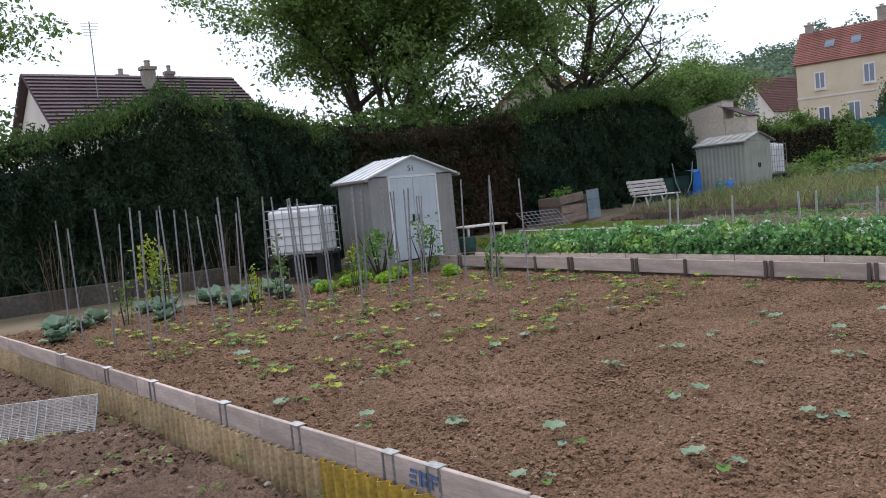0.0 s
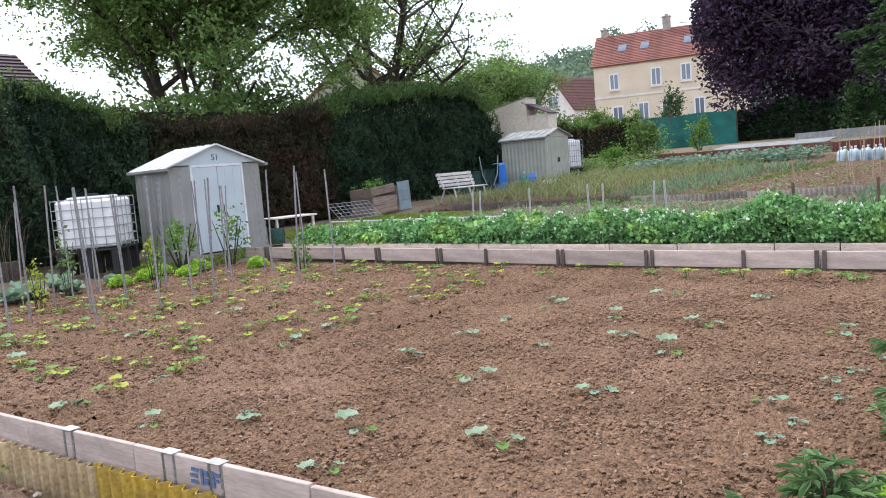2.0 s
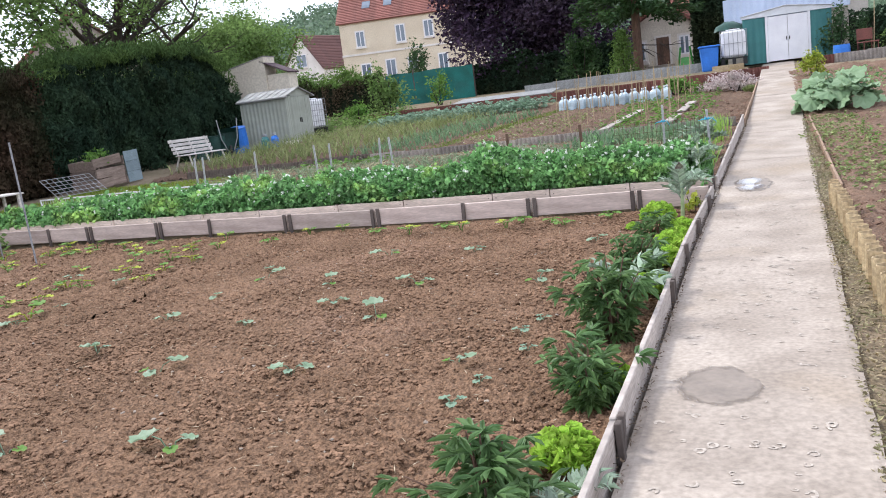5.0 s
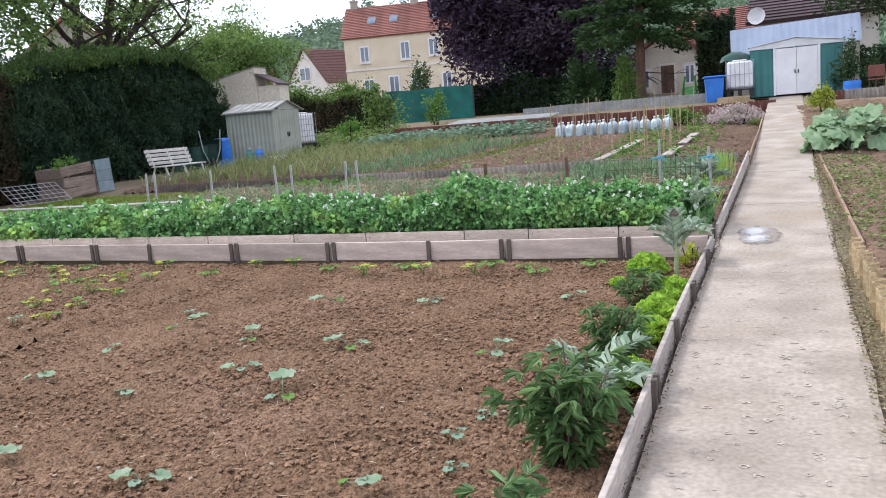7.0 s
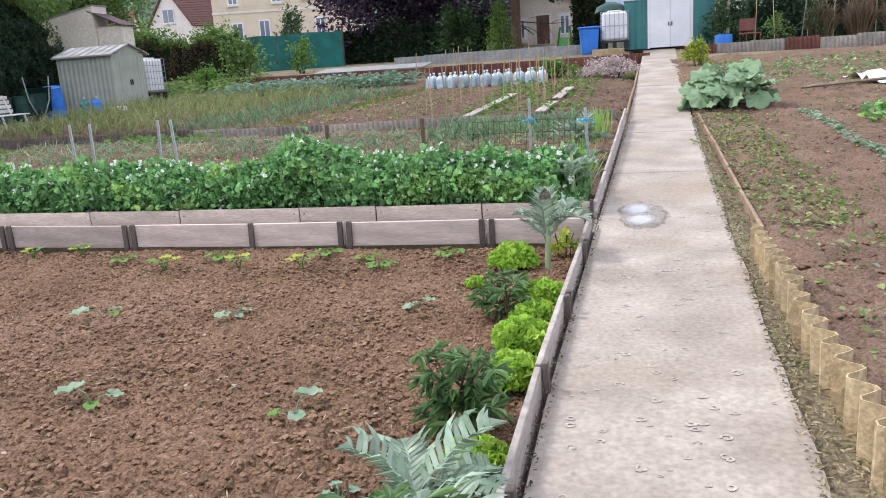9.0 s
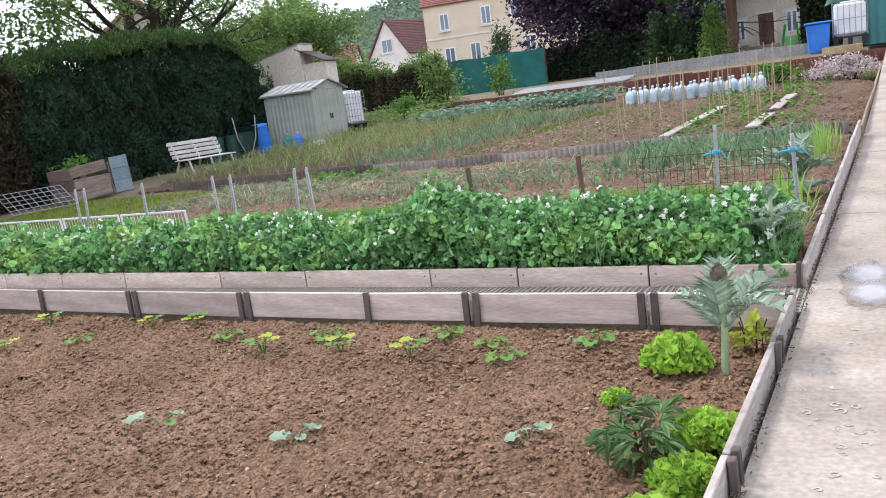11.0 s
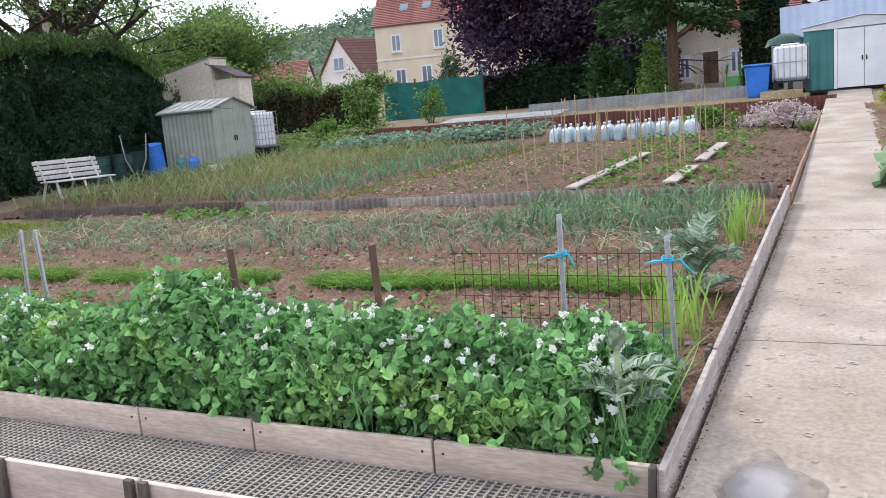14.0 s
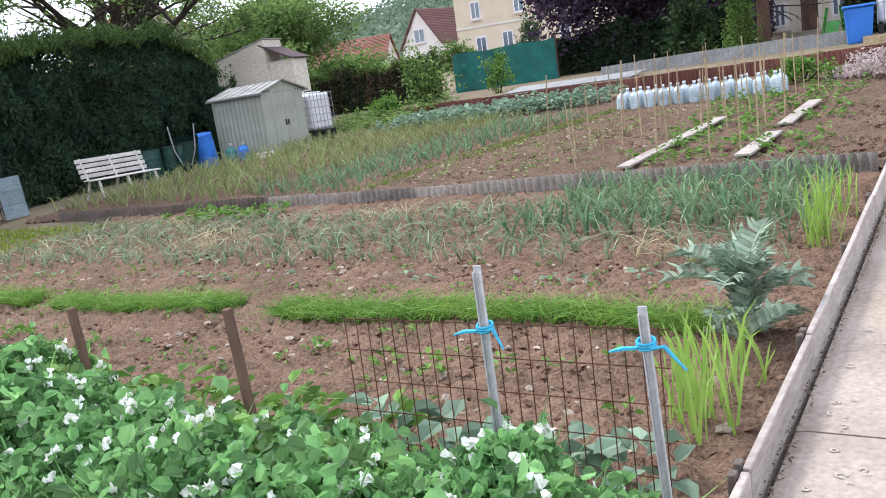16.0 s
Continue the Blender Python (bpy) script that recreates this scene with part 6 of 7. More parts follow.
# artichokes: long grey lobed leaves
def artichoke_leaf(length, width, seed):
    """A long arching leaf: a thick pale rib with narrow pointed lobes in pairs, swept forward and folded up."""
    r = np.random.default_rng(seed)
    rib = lambda u: np.array([length * (0.95 * u - 0.08 * u * u), 0.012 * math.sin(5 * u + seed), length * (0.28 * u - 0.42 * u * u)])
    v, f = [], []
    n = 11
    for i in range(n):
        u = 0.14 + 0.8 * i / n
        a, b = rib(u - 0.01), rib(u + 0.52 / n)
        for sgn in (1, -1):
            reach = width * (0.35 + 1.0 * math.sin(math.pi * min(1.0, 0.12 + 0.82 * u)) ** 0.8) * r.uniform(0.82, 1.15)
            fwd = reach * r.uniform(0.55, 0.85)
            lift = reach * r.uniform(0.1, 0.45)
            m0 = a + np.array([fwd * 0.3, sgn * reach * 0.55, lift * 0.9])
            m1 = b + np.array([fwd * 0.35, sgn * reach * 0.5, lift])
            t1 = (m0 + m1) / 2 + np.array([fwd * 0.15, sgn * reach * 0.18, 0.01])
            tip = (a + b) / 2 + np.array([fwd, sgn * reach, lift * r.uniform(-0.2, 0.9)])
            k = len(v)
            v += [tuple(q) for q in (a, m0, t1, m1, b, tip)]
            f += [(k, k + 1, k + 2), (k, k + 2, k + 4), (k + 4, k + 2, k + 3), (k + 1, k + 5, k + 2), (k + 2, k + 5, k + 3)]
    k = len(v)
    end, e0 = rib(1.06), rib(0.9)
    v += [tuple(e0), tuple(e0 + np.array([0.03, width * 0.3, 0.02])), tuple(end), tuple(e0 + np.array([0.03, -width * 0.3, 0.02]))]
    f += [(k, k + 1, k + 2), (k, k + 2, k + 3)]
    for i in range(10):
        k = len(v)
        u0, u1 = i / 10, (i + 1) / 10
        w0, w1 = 0.011 * (1 - 0.75 * u0), 0.011 * (1 - 0.75 * u1)
        p, q = rib(u0), rib(u1)
        v += [tuple(p + np.array([0, w0, 0.003])), tuple(p + np.array([0, 0, -w0])), tuple(p + np.array([0, -w0, 0.003])),
              tuple(q + np.array([0, w1, 0.003])), tuple(q + np.array([0, 0, -w1])), tuple(q + np.array([0, -w1, 0.003]))]
        f += [(k, k + 1, k + 4, k + 3), (k + 1, k + 2, k + 5, k + 4), (k + 2, k, k + 3, k + 5)]
    me = bpy.data.meshes.new("leaf")
    me.from_pydata(v, [], f)
    me.materials.append(L_ARTI)
    return me


ART = [artichoke_leaf(0.56, 0.125, 1), artichoke_leaf(0.46, 0.11, 2), artichoke_leaf(0.64, 0.125, 3)]


def artichoke(x, y, s, count, label, head=0.0, tall=0.1, seed=0, low=0.12, pitch=(-48, -8)):
    r = np.random.default_rng(seed)
    owner = thing("artichoke_plant", pose(x, y, soil_z(x, y)), label, "artichoke", "artichokes along the border")
    stem_h = max(head, tall)
    part("stem", tubed([(0, 0, -0.03), (0.01, 0, stem_h * 0.5), (0, 0.01, stem_h)], [0.022, 0.017, 0.012], 8), L_STEM, owner)
    for k in range(count):
        z = stem_h * (low + (0.85 - low) * k / count) if head else r.uniform(0.0, tall)
        sc = s * r.uniform(0.75, 1.1) * (1 - 0.35 * k / count if head else 1)
        share("leaf", ART[k % 3], owner, pose(0, 0, z, 0, r.uniform(*pitch), k * 137 + r.uniform(-15, 15)) @ Matrix.Scale(sc, 4))
    if head:
        v, f = [], []
        C, D, N = [], [], []
        for q in range(70):
            t = q / 69
            a = q * 2.4
            rad = 0.042 * math.sin(math.pi * (0.18 + 0.78 * t))
            C.append((rad * math.cos(a), rad * math.sin(a), stem_h + 0.01 + 0.085 * t))
            D.append((0.35 * math.cos(a), 0.35 * math.sin(a), 1))
            N.append((math.cos(a), math.sin(a), 0.1))
        v, f = oval_leaves(np.array(C), np.array(D), np.array(N), 0.035, 0.026, -0.2)
        link("flower_head", v, f, L_SEED if seed % 2 else M_HEAD, owner)
    return owner


M_HEAD = leafmat("purple_green_bracts", (0.2, 0.2, 0.13), (0.16, 0.1, 0.12), 0.3, 0.1, 12)
artichoke(-0.58, 8.82, 0.84, 7, "grey-green artichoke with a purple flower head", 0.47, 0.1, 2, 0.4, (-66, -14))
artichoke(-0.52, 10.36, 0.55, 9, "artichoke with a yellow-green bud among peas", 0.55, 0.1, 3, 0.5, (-40, 5))
artichoke(-0.64, 5.55, 0.66, 9, "spreading silver-grey artichoke plant by the border", 0, 0.14, 4, 0.12, (-52, -16))
artichoke(-0.46, 2.98, 0.42, 5, "small silver-grey artichoke plant by the border", 0, 0.08, 5)
artichoke(-0.62, 13.1, 0.66, 26, "bushy silver-grey artichoke plant by the path", 0, 0.34, 6, 0.12, (-70, -15))
shrub("bolted_lettuce", (-0.5, 9.2, soil_z(-0.5, 9.2)), (0.2, 0.2, 0.22), 90, 0.06, L_YELLOW, "small yellowing bolted lettuce in the bed's corner")


def iris(x, y, h, n, seed):
    r = np.random.default_rng(seed)
    a, rad = r.uniform(0, 2 * math.pi, n), r.uniform(0, 0.16, n)
    B = np.stack([rad * np.cos(a), rad * 1.6 * np.sin(a), np.zeros(n)], 1)
    T = B + np.stack([r.normal(size=n) * 0.05, r.normal(size=n) * 0.08, h * r.uniform(0.6, 1.1, n)], 1)
    owner = thing("iris_clump", pose(x, y, soil_z(x, y) + 0.01), "upright light green iris clump by the border", "iris", "irises along the border")
    for k in range(n):
        v, f = blade_mesh(B[k:k + 1], T[k:k + 1], 0.015, 0.1)
        link("blade", v, f, L_IRIS, owner)


iris(-0.6, 12.15, 0.5, 34, 1)
iris(-0.55, 12.55, 0.42, 20, 2)
iris(-0.52, 15.2, 0.55, 44, 3)
iris(-0.5, 16.0, 0.45, 26, 4)


# rhubarb and lavender
LEAF_RHU = disc_leaf("leaf", 0.42, L_RHUBARB, 5, -0.12, 0.09)
rhubarb = thing("rhubarb_plant", pose(1.5, 17.9, soil_z(1.5, 17.9)), "large spreading rhubarb with broad green leaves", "rhubarb")
for k in range(64):
    a, t = k * 137.5, 0.15 + 0.85 * k / 63
    reach, h = 0.8 * t, 0.48 * (1 - 0.8 * t * t) * rng.uniform(0.75, 1.25) + 0.1
    c_, s_ = math.cos(radians(a)), math.sin(radians(a))
    part("stalk", tubed([(0, 0, -0.02), (c_ * reach * 0.5, s_ * reach * 0.5, h * 0.8), (c_ * reach, s_ * reach, h)], [0.018, 0.014, 0.01], 5), L_RHUBARB, rhubarb)
    share("leaf", LEAF_RHU, rhubarb, pose(c_ * reach * 0.85, s_ * reach * 0.85, h, rng.uniform(-38, 38), rng.uniform(-25, 60), a + rng.uniform(-40, 40)) @ Matrix.Scale(rng.uniform(0.55, 1.15), 4))


def tuft(name, x, y, w, h, n, material, label, cat, thin=0.012):
    a, rad = rng.uniform(0, 2 * math.pi, n), np.sqrt(rng.uniform(0, 1, n))
    B = np.stack([rad * np.cos(a) * w * 0.25, rad * np.sin(a) * w * 0.25, np.zeros(n)], 1)
    T = np.stack([rad * np.cos(a) * w * 0.5, rad * np.sin(a) * w * 0.5, h * (1 - 0.45 * rad ** 2) * rng.uniform(0.75, 1.1, n)], 1)
    v, f = blade_mesh(B, T, thin, 0.1)
    tagged(link(name, v, f, material), label, cat).matrix_basis = pose(x, y, soil_z(x, y) + 0.01)


shrub("lavender_bush", (-0.55, 26.1, soil_z(-0.55, 26.1)), (1.1, 1.0, 0.6), 2400, 0.06, L_LAVENDER, "grey-mauve lavender bush at the path's head")
shrub("lavender_bush", (-1.2, 26.7, soil_z(-1.2, 26.7)), (1.0, 0.9, 0.5), 1800, 0.06, L_LAVENDER, "grey-mauve lavender bush at the path's head")
tuft("herb_tuft", -0.15, 25.3, 0.5, 0.25, 500, L_GARLIC, "low green herb tuft beside the path", "herb", 0.015)
shrub("flowering_shrub", (1.5, 25.5, soil_z(1.5, 25.5)), (0.6, 0.6, 0.7), 700, 0.09, L_YELLOW, "small yellow-leaved shrub beside the path")
shrub("shrub", (-2.3, 27.0, 0.68), (1.3, 0.9, 0.55), 900, 0.11, L_POTATO, "low green shrub before the red edging")
shrub("shrub", (2.5, 30.6, 1.3), (0.9, 0.8, 1.6), 900, 0.12, L_SPRUCE, "dark shrub beside the garage")
for k, (x, y, h) in enumerate(((5.6, 31.5, 1.3), (6.6, 31.2, 1.5), (7.6, 31.0, 1.4), (8.6, 30.8, 1.4))):
    tuft("dry_stalk_sheaf", x, y, 1.1, h, 500, L_DRY, "bundle of dry brown stalks standing upright", "dry stalks", 0.03)
    bpy.context.scene.collection.objects[-1].location.z = 1.3

# cabbages and other leaves at the far end of the tilled bed
LEAF_CAB = disc_leaf("leaf", 0.34, L_CABBAGE, 2, 0.12, 0.07)


def cabbage(seed):
    r = np.random.default_rng(seed)
    owner = thing("cabbage", Matrix(), "grey-green open cabbage in the bed", "cabbage", "cabbages along the low wall")
    for k in range(11):
        a, t = k * 137.5, k / 10
        share("leaf", LEAF_CAB, owner, pose(0.04 * math.cos(a), 0.04 * math.sin(a), 0.03 + 0.06 * (1 - t), 0, -42 + 36 * t, a) @ Matrix.Scale(r.uniform(0.8, 1.15), 4))
    return owner


plant_out([cabbage(1)], [(-12.3, 2.35), (-12.4, 3.0), (-12.1, 3.7), (-12.6, 4.3), (-12.2, 4.9), (-12.6, 5.5), (-12.3, 6.1), (-12.7, 6.7), (-13.0, 3.4), (-13.1, 5.0), (-12.9, 2.7), (-11.6, 2.5), (-13.4, 4.2), (-13.2, 6.2)], 0.22, (0.55, 1.05))
for k, (x, y) in enumerate([(-12.2, 6.7), (-12.4, 7.3), (-12.0, 7.8), (-12.5, 8.4), (-11.5, 8.9), (-12.8, 7.8)]):
    ob = new("lettuce", LET[k % 2])
    tagged(ob, "bright green lettuce before the water tank", "lettuce", "lettuces at the bed's far end")
    turned(ob, x, y, soil_z(x, y) + 0.01, 50 * k, 1.3)
shrub("leafy_shrub", (-12.9, 8.3, 0.0), (1.1, 0.9, 1.0), 330, 0.09, L_POTATO, "young leafy shrub beside the water tank")
shrub("leafy_shrub", (-12.5, 9.1, 0.0), (0.8, 0.7, 1.0), 200, 0.09, L_POTATO, "young leafy shrub before the shed")
shrub("leafy_shrub", (-13.9, 4.4, -0.05), (0.8, 0.7, 1.3), 330, 0.09, L_YELLOW, "yellow-green bush by the low wall")
for k in range(7):
    y = 1.0 + k * 1.15
    tuft("dry_plant", -16.0 - 0.3 * (k % 2), y, 1.3, 1.2 + 0.3 * (k % 3), 34, L_DRY, "bare brown dry stalks before the hedge", "dry stalks", 0.01)

# grey concrete darkened so its colour holds the shade of the hedge
M_WALL_LOW = mat("shaded_old_concrete", (0.12, 0.11, 0.095), (0.07, 0.065, 0.055), 1.2, 20, 0.95, 0.3, grit=0.3)
wall_low = part("wall_low", boxed(-16.6, -16.42, -6.0, 7.0, -0.3, 0.28, 0.01), M_WALL_LOW)
tagged(wall_low, "low grey concrete wall before the hedge", "wall", kind="structure")


# ---- stakes, posts, canes ----
def stake_mesh(h, r):
    bm = tubed([(0, 0, -0.25), (0, 0, h)], r, 6)
    me = bpy.data.meshes.new("tomato_stake")
    bm.to_mesh(me)
    bm.free()
    me.materials.append(M_STAKE)
    return me


ST = [stake_mesh(1.62, 0.012), stake_mesh(1.5, 0.011), stake_mesh(1.7, 0.013)]
spots = [(x, y) for x in (-8.95, -10.0, -11.0, -12.0) for y in np.arange(2.55, 9.1, 0.62)]
for k, (x, y) in enumerate(spots):
    if x > -9.5 and k % 3 == 1:
        continue
    ob = new("tomato_stake", ST[k % 3])
    tagged(ob, "thin grey metal plant stake in the soil", "plant stake", "stakes in the tilled bed")
    ob.matrix_basis = pose(x + rng.uniform(-0.25, 0.25), y + rng.uniform(-0.2, 0.2), -0.08, rng.uniform(-3, 3), rng.uniform(-3, 3), 0)


M_POSTPALE = mat("pale_galvanised_post", (0.5, 0.5, 0.5), (0.4, 0.4, 0.41), 8, 50, 0.6, 0.1, grit=0.15)


def slot_post(x, y, h, lean, label):
    owner = thing("steel_post", pose(x, y, soil_z(x, y), lean[0], lean[1], 10), label, "post")
    bm = boxed(-0.013, 0.013, -0.003, 0.003, -0.3, h, 0.001)
    box(bm, -0.013, -0.009, -0.016, -0.0035, -0.3, h - 0.02)
    box(bm, 0.009, 0.013, -0.016, -0.0035, -0.3, h - 0.02)
    part("upright", bm, M_POSTPALE, owner)
    return owner


twine_mat = mat("blue_twine", (0.05, 0.42, 0.62), (0.04, 0.34, 0.52), 20, 60, 0.6, 0.1, grit=0.1)


def twine(x, y, z, long):
    owner = thing("blue_twine", pose(x, y, z), "knotted bright blue plastic twine on a post", "twine", "twine ties on the posts")
    for k in range(3):
        pts = [(0.026 * math.cos(a), 0.026 * math.sin(a), 0.008 * k + 0.004 * math.sin(a)) for a in np.linspace(0, 2 * math.pi, 13)]
        part("loop", tubed(pts, 0.004, 5), twine_mat, owner)
    part("loose_end", tubed([(0.02, -0.02, 0), (0.02 + long * 0.4, -0.03, 0.012), (0.02 + long, -0.04, -0.05)], [0.006, 0.007, 0.003], 5), twine_mat, owner)
    part("loose_end", tubed([(-0.02, -0.02, 0), (-0.06, -0.03, 0.0), (-0.1, -0.03, -0.012)], [0.006, 0.007, 0.003], 5), twine_mat, owner)


slot_post(-0.97, 11.13, 0.98, (0, 0), "pale slotted steel post tied with blue twine")
slot_post(-0.41, 11.1, 0.87, (0, -2), "pale slotted steel post tied with blue twine")
twine(-0.97, 11.13, 0.79, 0.06)
twine(-0.44, 11.1, 0.77, 0.1)
for x in (-6.03, -5.81, -5.0, -4.76, -7.14, -8.16, -8.3):
    slot_post(x, 11.1, 0.96, (rng.uniform(-2, 2), rng.uniform(-3, 3)), "pale slotted steel post behind the peas")
for x, h in ((-2.0, 0.85), (-3.0, 0.83)):
    ob = part("wooden_post", boxed(-0.018, 0.018, -0.015, 0.015, -0.25, h, 0.004), M_BARK_RED)
    tagged(ob, "dark weathered wooden post behind the peas", "post", "wooden posts behind the peas").matrix_basis = pose(x, 11.05, soil_z(x, 11.05), rng.uniform(-2, 2), -1, 0)
panel = thing("garden_fence", pose(-1.6, 11.17, 0.03, -2, 0, 0), "rusty welded steel mesh panel behind the peas", "mesh panel")
for k in range(23):
    x = 0.053 * k
    part("wire", tubed([(x, 0, 0), (x, 0, 0.77 + 0.015 * math.sin(k * 3))], 0.0022, 5), M_RUST, panel)
for k in range(7):
    z = 0.06 + 0.116 * k
    part("wire", tubed([(-0.02, 0.004, z), (1.19, 0.004, z)], 0.0022, 5), M_RUST, panel)


def cane(x, y, h, tilt=(0, 0)):
    ob = part("bamboo_cane", tubed([(0, 0, -0.2), (0, 0, h * 0.5), (0.01, 0, h)], [0.011, 0.01, 0.008], 5), M_CANE)
    tagged(ob, "thin pale bamboo cane standing in the upper plot", "cane", "canes in the upper plot").matrix_basis = pose(x, y, soil_z(x, y), tilt[0], tilt[1], 0)


for k in range(40):
    x = (-4.3, -3.9, -1.9, -2.4, -3.0)[k % 5] + rng.uniform(-0.15, 0.15)
    y = 18.7 + 0.185 * k
    cane(x, y, rng.uniform(0.9, 1.35), (rng.uniform(-3, 3), rng.uniform(-4, 4)))
cane(-5.3, 19.6, 0.7, (0, -6))
for x0, y0, ln, rz, w in ((-3.15, 18.55, 3.6, 84, 0.18), (-1.68, 21.0, 2.2, 87, 0.2), (-1.78, 18.75, 1.5, 86, 0.2)):
    ob = part("walk_board", boxed(0, ln, -w / 2, w / 2, 0, 0.03, 0.004), M_PLANK_SIDE)
    tagged(ob, "pale board laid on the soil as a walkway", "board", "boards laid in the upper plot").matrix_basis = pose(x0, y0, soil_z(x0, y0) + 0.07, 0, -3.4, rz)

# water bottles in a row
M_BOTTLE = mat("pale_blue_clear_plastic", (0.45, 0.53, 0.57), (0.33, 0.44, 0.5), 5, 20, 0.2, 0.02, spec=0.6, grit=0.15, vary=0.22, leaf=0.0)
bottle = thing("water_bottle", Matrix(), "large pale blue plastic bottle over a plant", "bottle", "bottles in a row")
part("body", lathe(bmesh.new(), [(0.105, 0), (0.115, 0.02), (0.115, 0.1), (0.108, 0.115), (0.115, 0.13), (0.115, 0.24), (0.1, 0.3), (0.045, 0.36), (0.03, 0.37), (0.03, 0.41)], 14), M_BOTTLE, bottle)
part("cap", lathe(bmesh.new(), [(0.034, 0.411), (0.034, 0.44), (0.03, 0.445)], 12), M_WHITE, bottle)
for k in range(22):
    u = (k // 2) / 10.5
    x, y = -5.75 + 3.35 * u + 0.06 * (k % 2), 26.05 - 0.35 * u + 0.28 * (k % 2)
    m = pose(x, y, soil_z(x, y) + 0.02, rng.uniform(-3, 3), rng.uniform(-3, 3), rng.uniform(0, 90))
    if k:
        copy_thing(bottle, m)
    else:
        bottle.matrix_basis = m

# ---- loose things by the hedge ----
for k, (x, y, c_) in enumerate(((-15.55, 23.95, 0), (-15.3, 24.15, 1))):
    g = thing("gas_bottle", pose(x, y, 0.53), "blue metal gas bottle beside the green shed", "gas bottle", "gas bottles by the shed")
    part("body", lathe(bmesh.new(), [(0.12, 0), (0.14, 0.03), (0.14, 0.34), (0.1, 0.42), (0.05, 0.44)], 16), M_BLUE if c_ else M_TEAL, g)
    part("collar", lathe(bmesh.new(), [(0.07, 0.441), (0.075, 0.46), (0.075, 0.53), (0.06, 0.53)], 12), M_STEEL, g)
block = tagged(part("concrete_block", boxed(-0.22, 0.22, -0.12, 0.12, 0, 0.2, 0.01), M_RENDER), "pale concrete block beside the green shed", "block")
block.matrix_basis = pose(-14.75, 24.35, 0.52, 0, 0, 70)
barrow = thing("wheelbarrow", pose(-16.55, 23.35, 0.46, 0, 0, 40), "dark green wheelbarrow tipped up on its nose", "wheelbarrow")
bm = bmesh.new()
a = [bm.verts.new(p) for p in ((-0.28, -0.02, 0.25), (0.28, -0.02, 0.25), (0.36, 0.12, 0.95), (-0.36, 0.12, 0.95))]
b = [bm.verts.new(p) for p in ((-0.18, 0.2, 0.35), (0.18, 0.2, 0.35), (0.22, 0.3, 0.8), (-0.22, 0.3, 0.8))]
bm.faces.new(b)
for k in range(4):
    bm.faces.new((a[k], a[(k + 1) % 4], b[(k + 1) % 4], b[k]))
bmesh.ops.solidify(bm, geom=bm.faces[:], thickness=0.006)
part("tray", bm, M_GREENP, barrow)
for sx in (-1, 1):
    part("handle", tubed([(sx * 0.1, -0.05, 0.2), (sx * 0.26, -0.06, 0.6), (sx * 0.33, -0.04, 1.25)], 0.018, 6), M_STEEL, barrow)
wh = part("wheel", lathe(bmesh.new(), [(0.05, -0.035), (0.17, -0.04), (0.19, 0), (0.17, 0.04), (0.05, 0.035)], 18), M_BLACK, barrow)
wh.matrix_basis = pose(0, -0.05, 0.19, 0, 90, 0)

crate = thing("compost_box", pose(-16.45, 17.2, 0.2, 0, -3, 84), "compost box of worn tan and blue boards", "compost box")
for k in range(3):
    part("board", boxed(0, 0.95, 0, 0.03, 0.26 * k, 0.26 * k + 0.245, 0.006), M_OLDBOARD, crate).matrix_basis = pose(0, 0, 0.02 * k, 0, (-2, 1.5, -3)[k], 0)
    part("board", boxed(0.97, 1.0, 0.0, 1.0, 0.26 * k, 0.26 * k + 0.245, 0.006), M_OLDBOARD, crate)
    part("board", boxed(0, 0.95, 0.97, 1.0, 0.26 * k, 0.26 * k + 0.245, 0.006), M_OLDBOARD, crate)
    part("board", boxed(-0.03, 0, 0.0, 1.0, 0.26 * k, 0.26 * k + 0.245, 0.006), M_OLDBOARD, crate)
M_BLUEWOOD = mat("faded_blue_board", (0.24, 0.3, 0.33), (0.18, 0.235, 0.26), 3, 40, 0.85, 0.2, vary=0.1)
for k in range(3):
    part("blue_board", boxed(1.01, 1.5, -0.03, 0.0, 0.29 * k, 0.29 * k + 0.285, 0.006), M_BLUEWOOD, crate, "faded blue board")
shrub("compost_weeds", (-16.9, 17.6, 0.75), (0.9, 0.9, 0.5), 350, 0.09, L_POTATO, "weeds growing out of the compost box")
heap = thing("lattice_stack", pose(-15.6, 15.0, 0.25, 38, 0, 84), "heap of grey metal lattice shelves leaning", "metal lattice")
for k in range(10):
    part("wire", tubed([(0.16 * k, 0, 0.0), (0.16 * k, 0.7, 0.0)], 0.007, 4), M_STEEL, heap)
for k in range(6):
    part("wire", tubed([(0, 0.14 * k, 0.008), (1.44, 0.14 * k, 0.008)], 0.007, 4), M_STEEL, heap)
table = thing("garden_table", pose(-14.3, 12.1, 0.08, 0, 0, 85), "low pale trestle table beside the shed", "table")
part("tabletop", boxed(-0.6, 0.6, -0.3, 0.3, 0.5, 0.535, 0.006), M_BENCH, table)
for sx in (-0.5, 0.5):
    for sy in (-0.24, 0.24):
        part("leg", boxed(sx - 0.025, sx + 0.025, sy - 0.025, sy + 0.025, 0, 0.499), M_BENCH, table)
pot = barrel(pose(-14.0, 11.45, 0.06), 0.19, 0.34, M_GREENP, "green plastic tub beside the shed", "plant_tub", "tub", False)

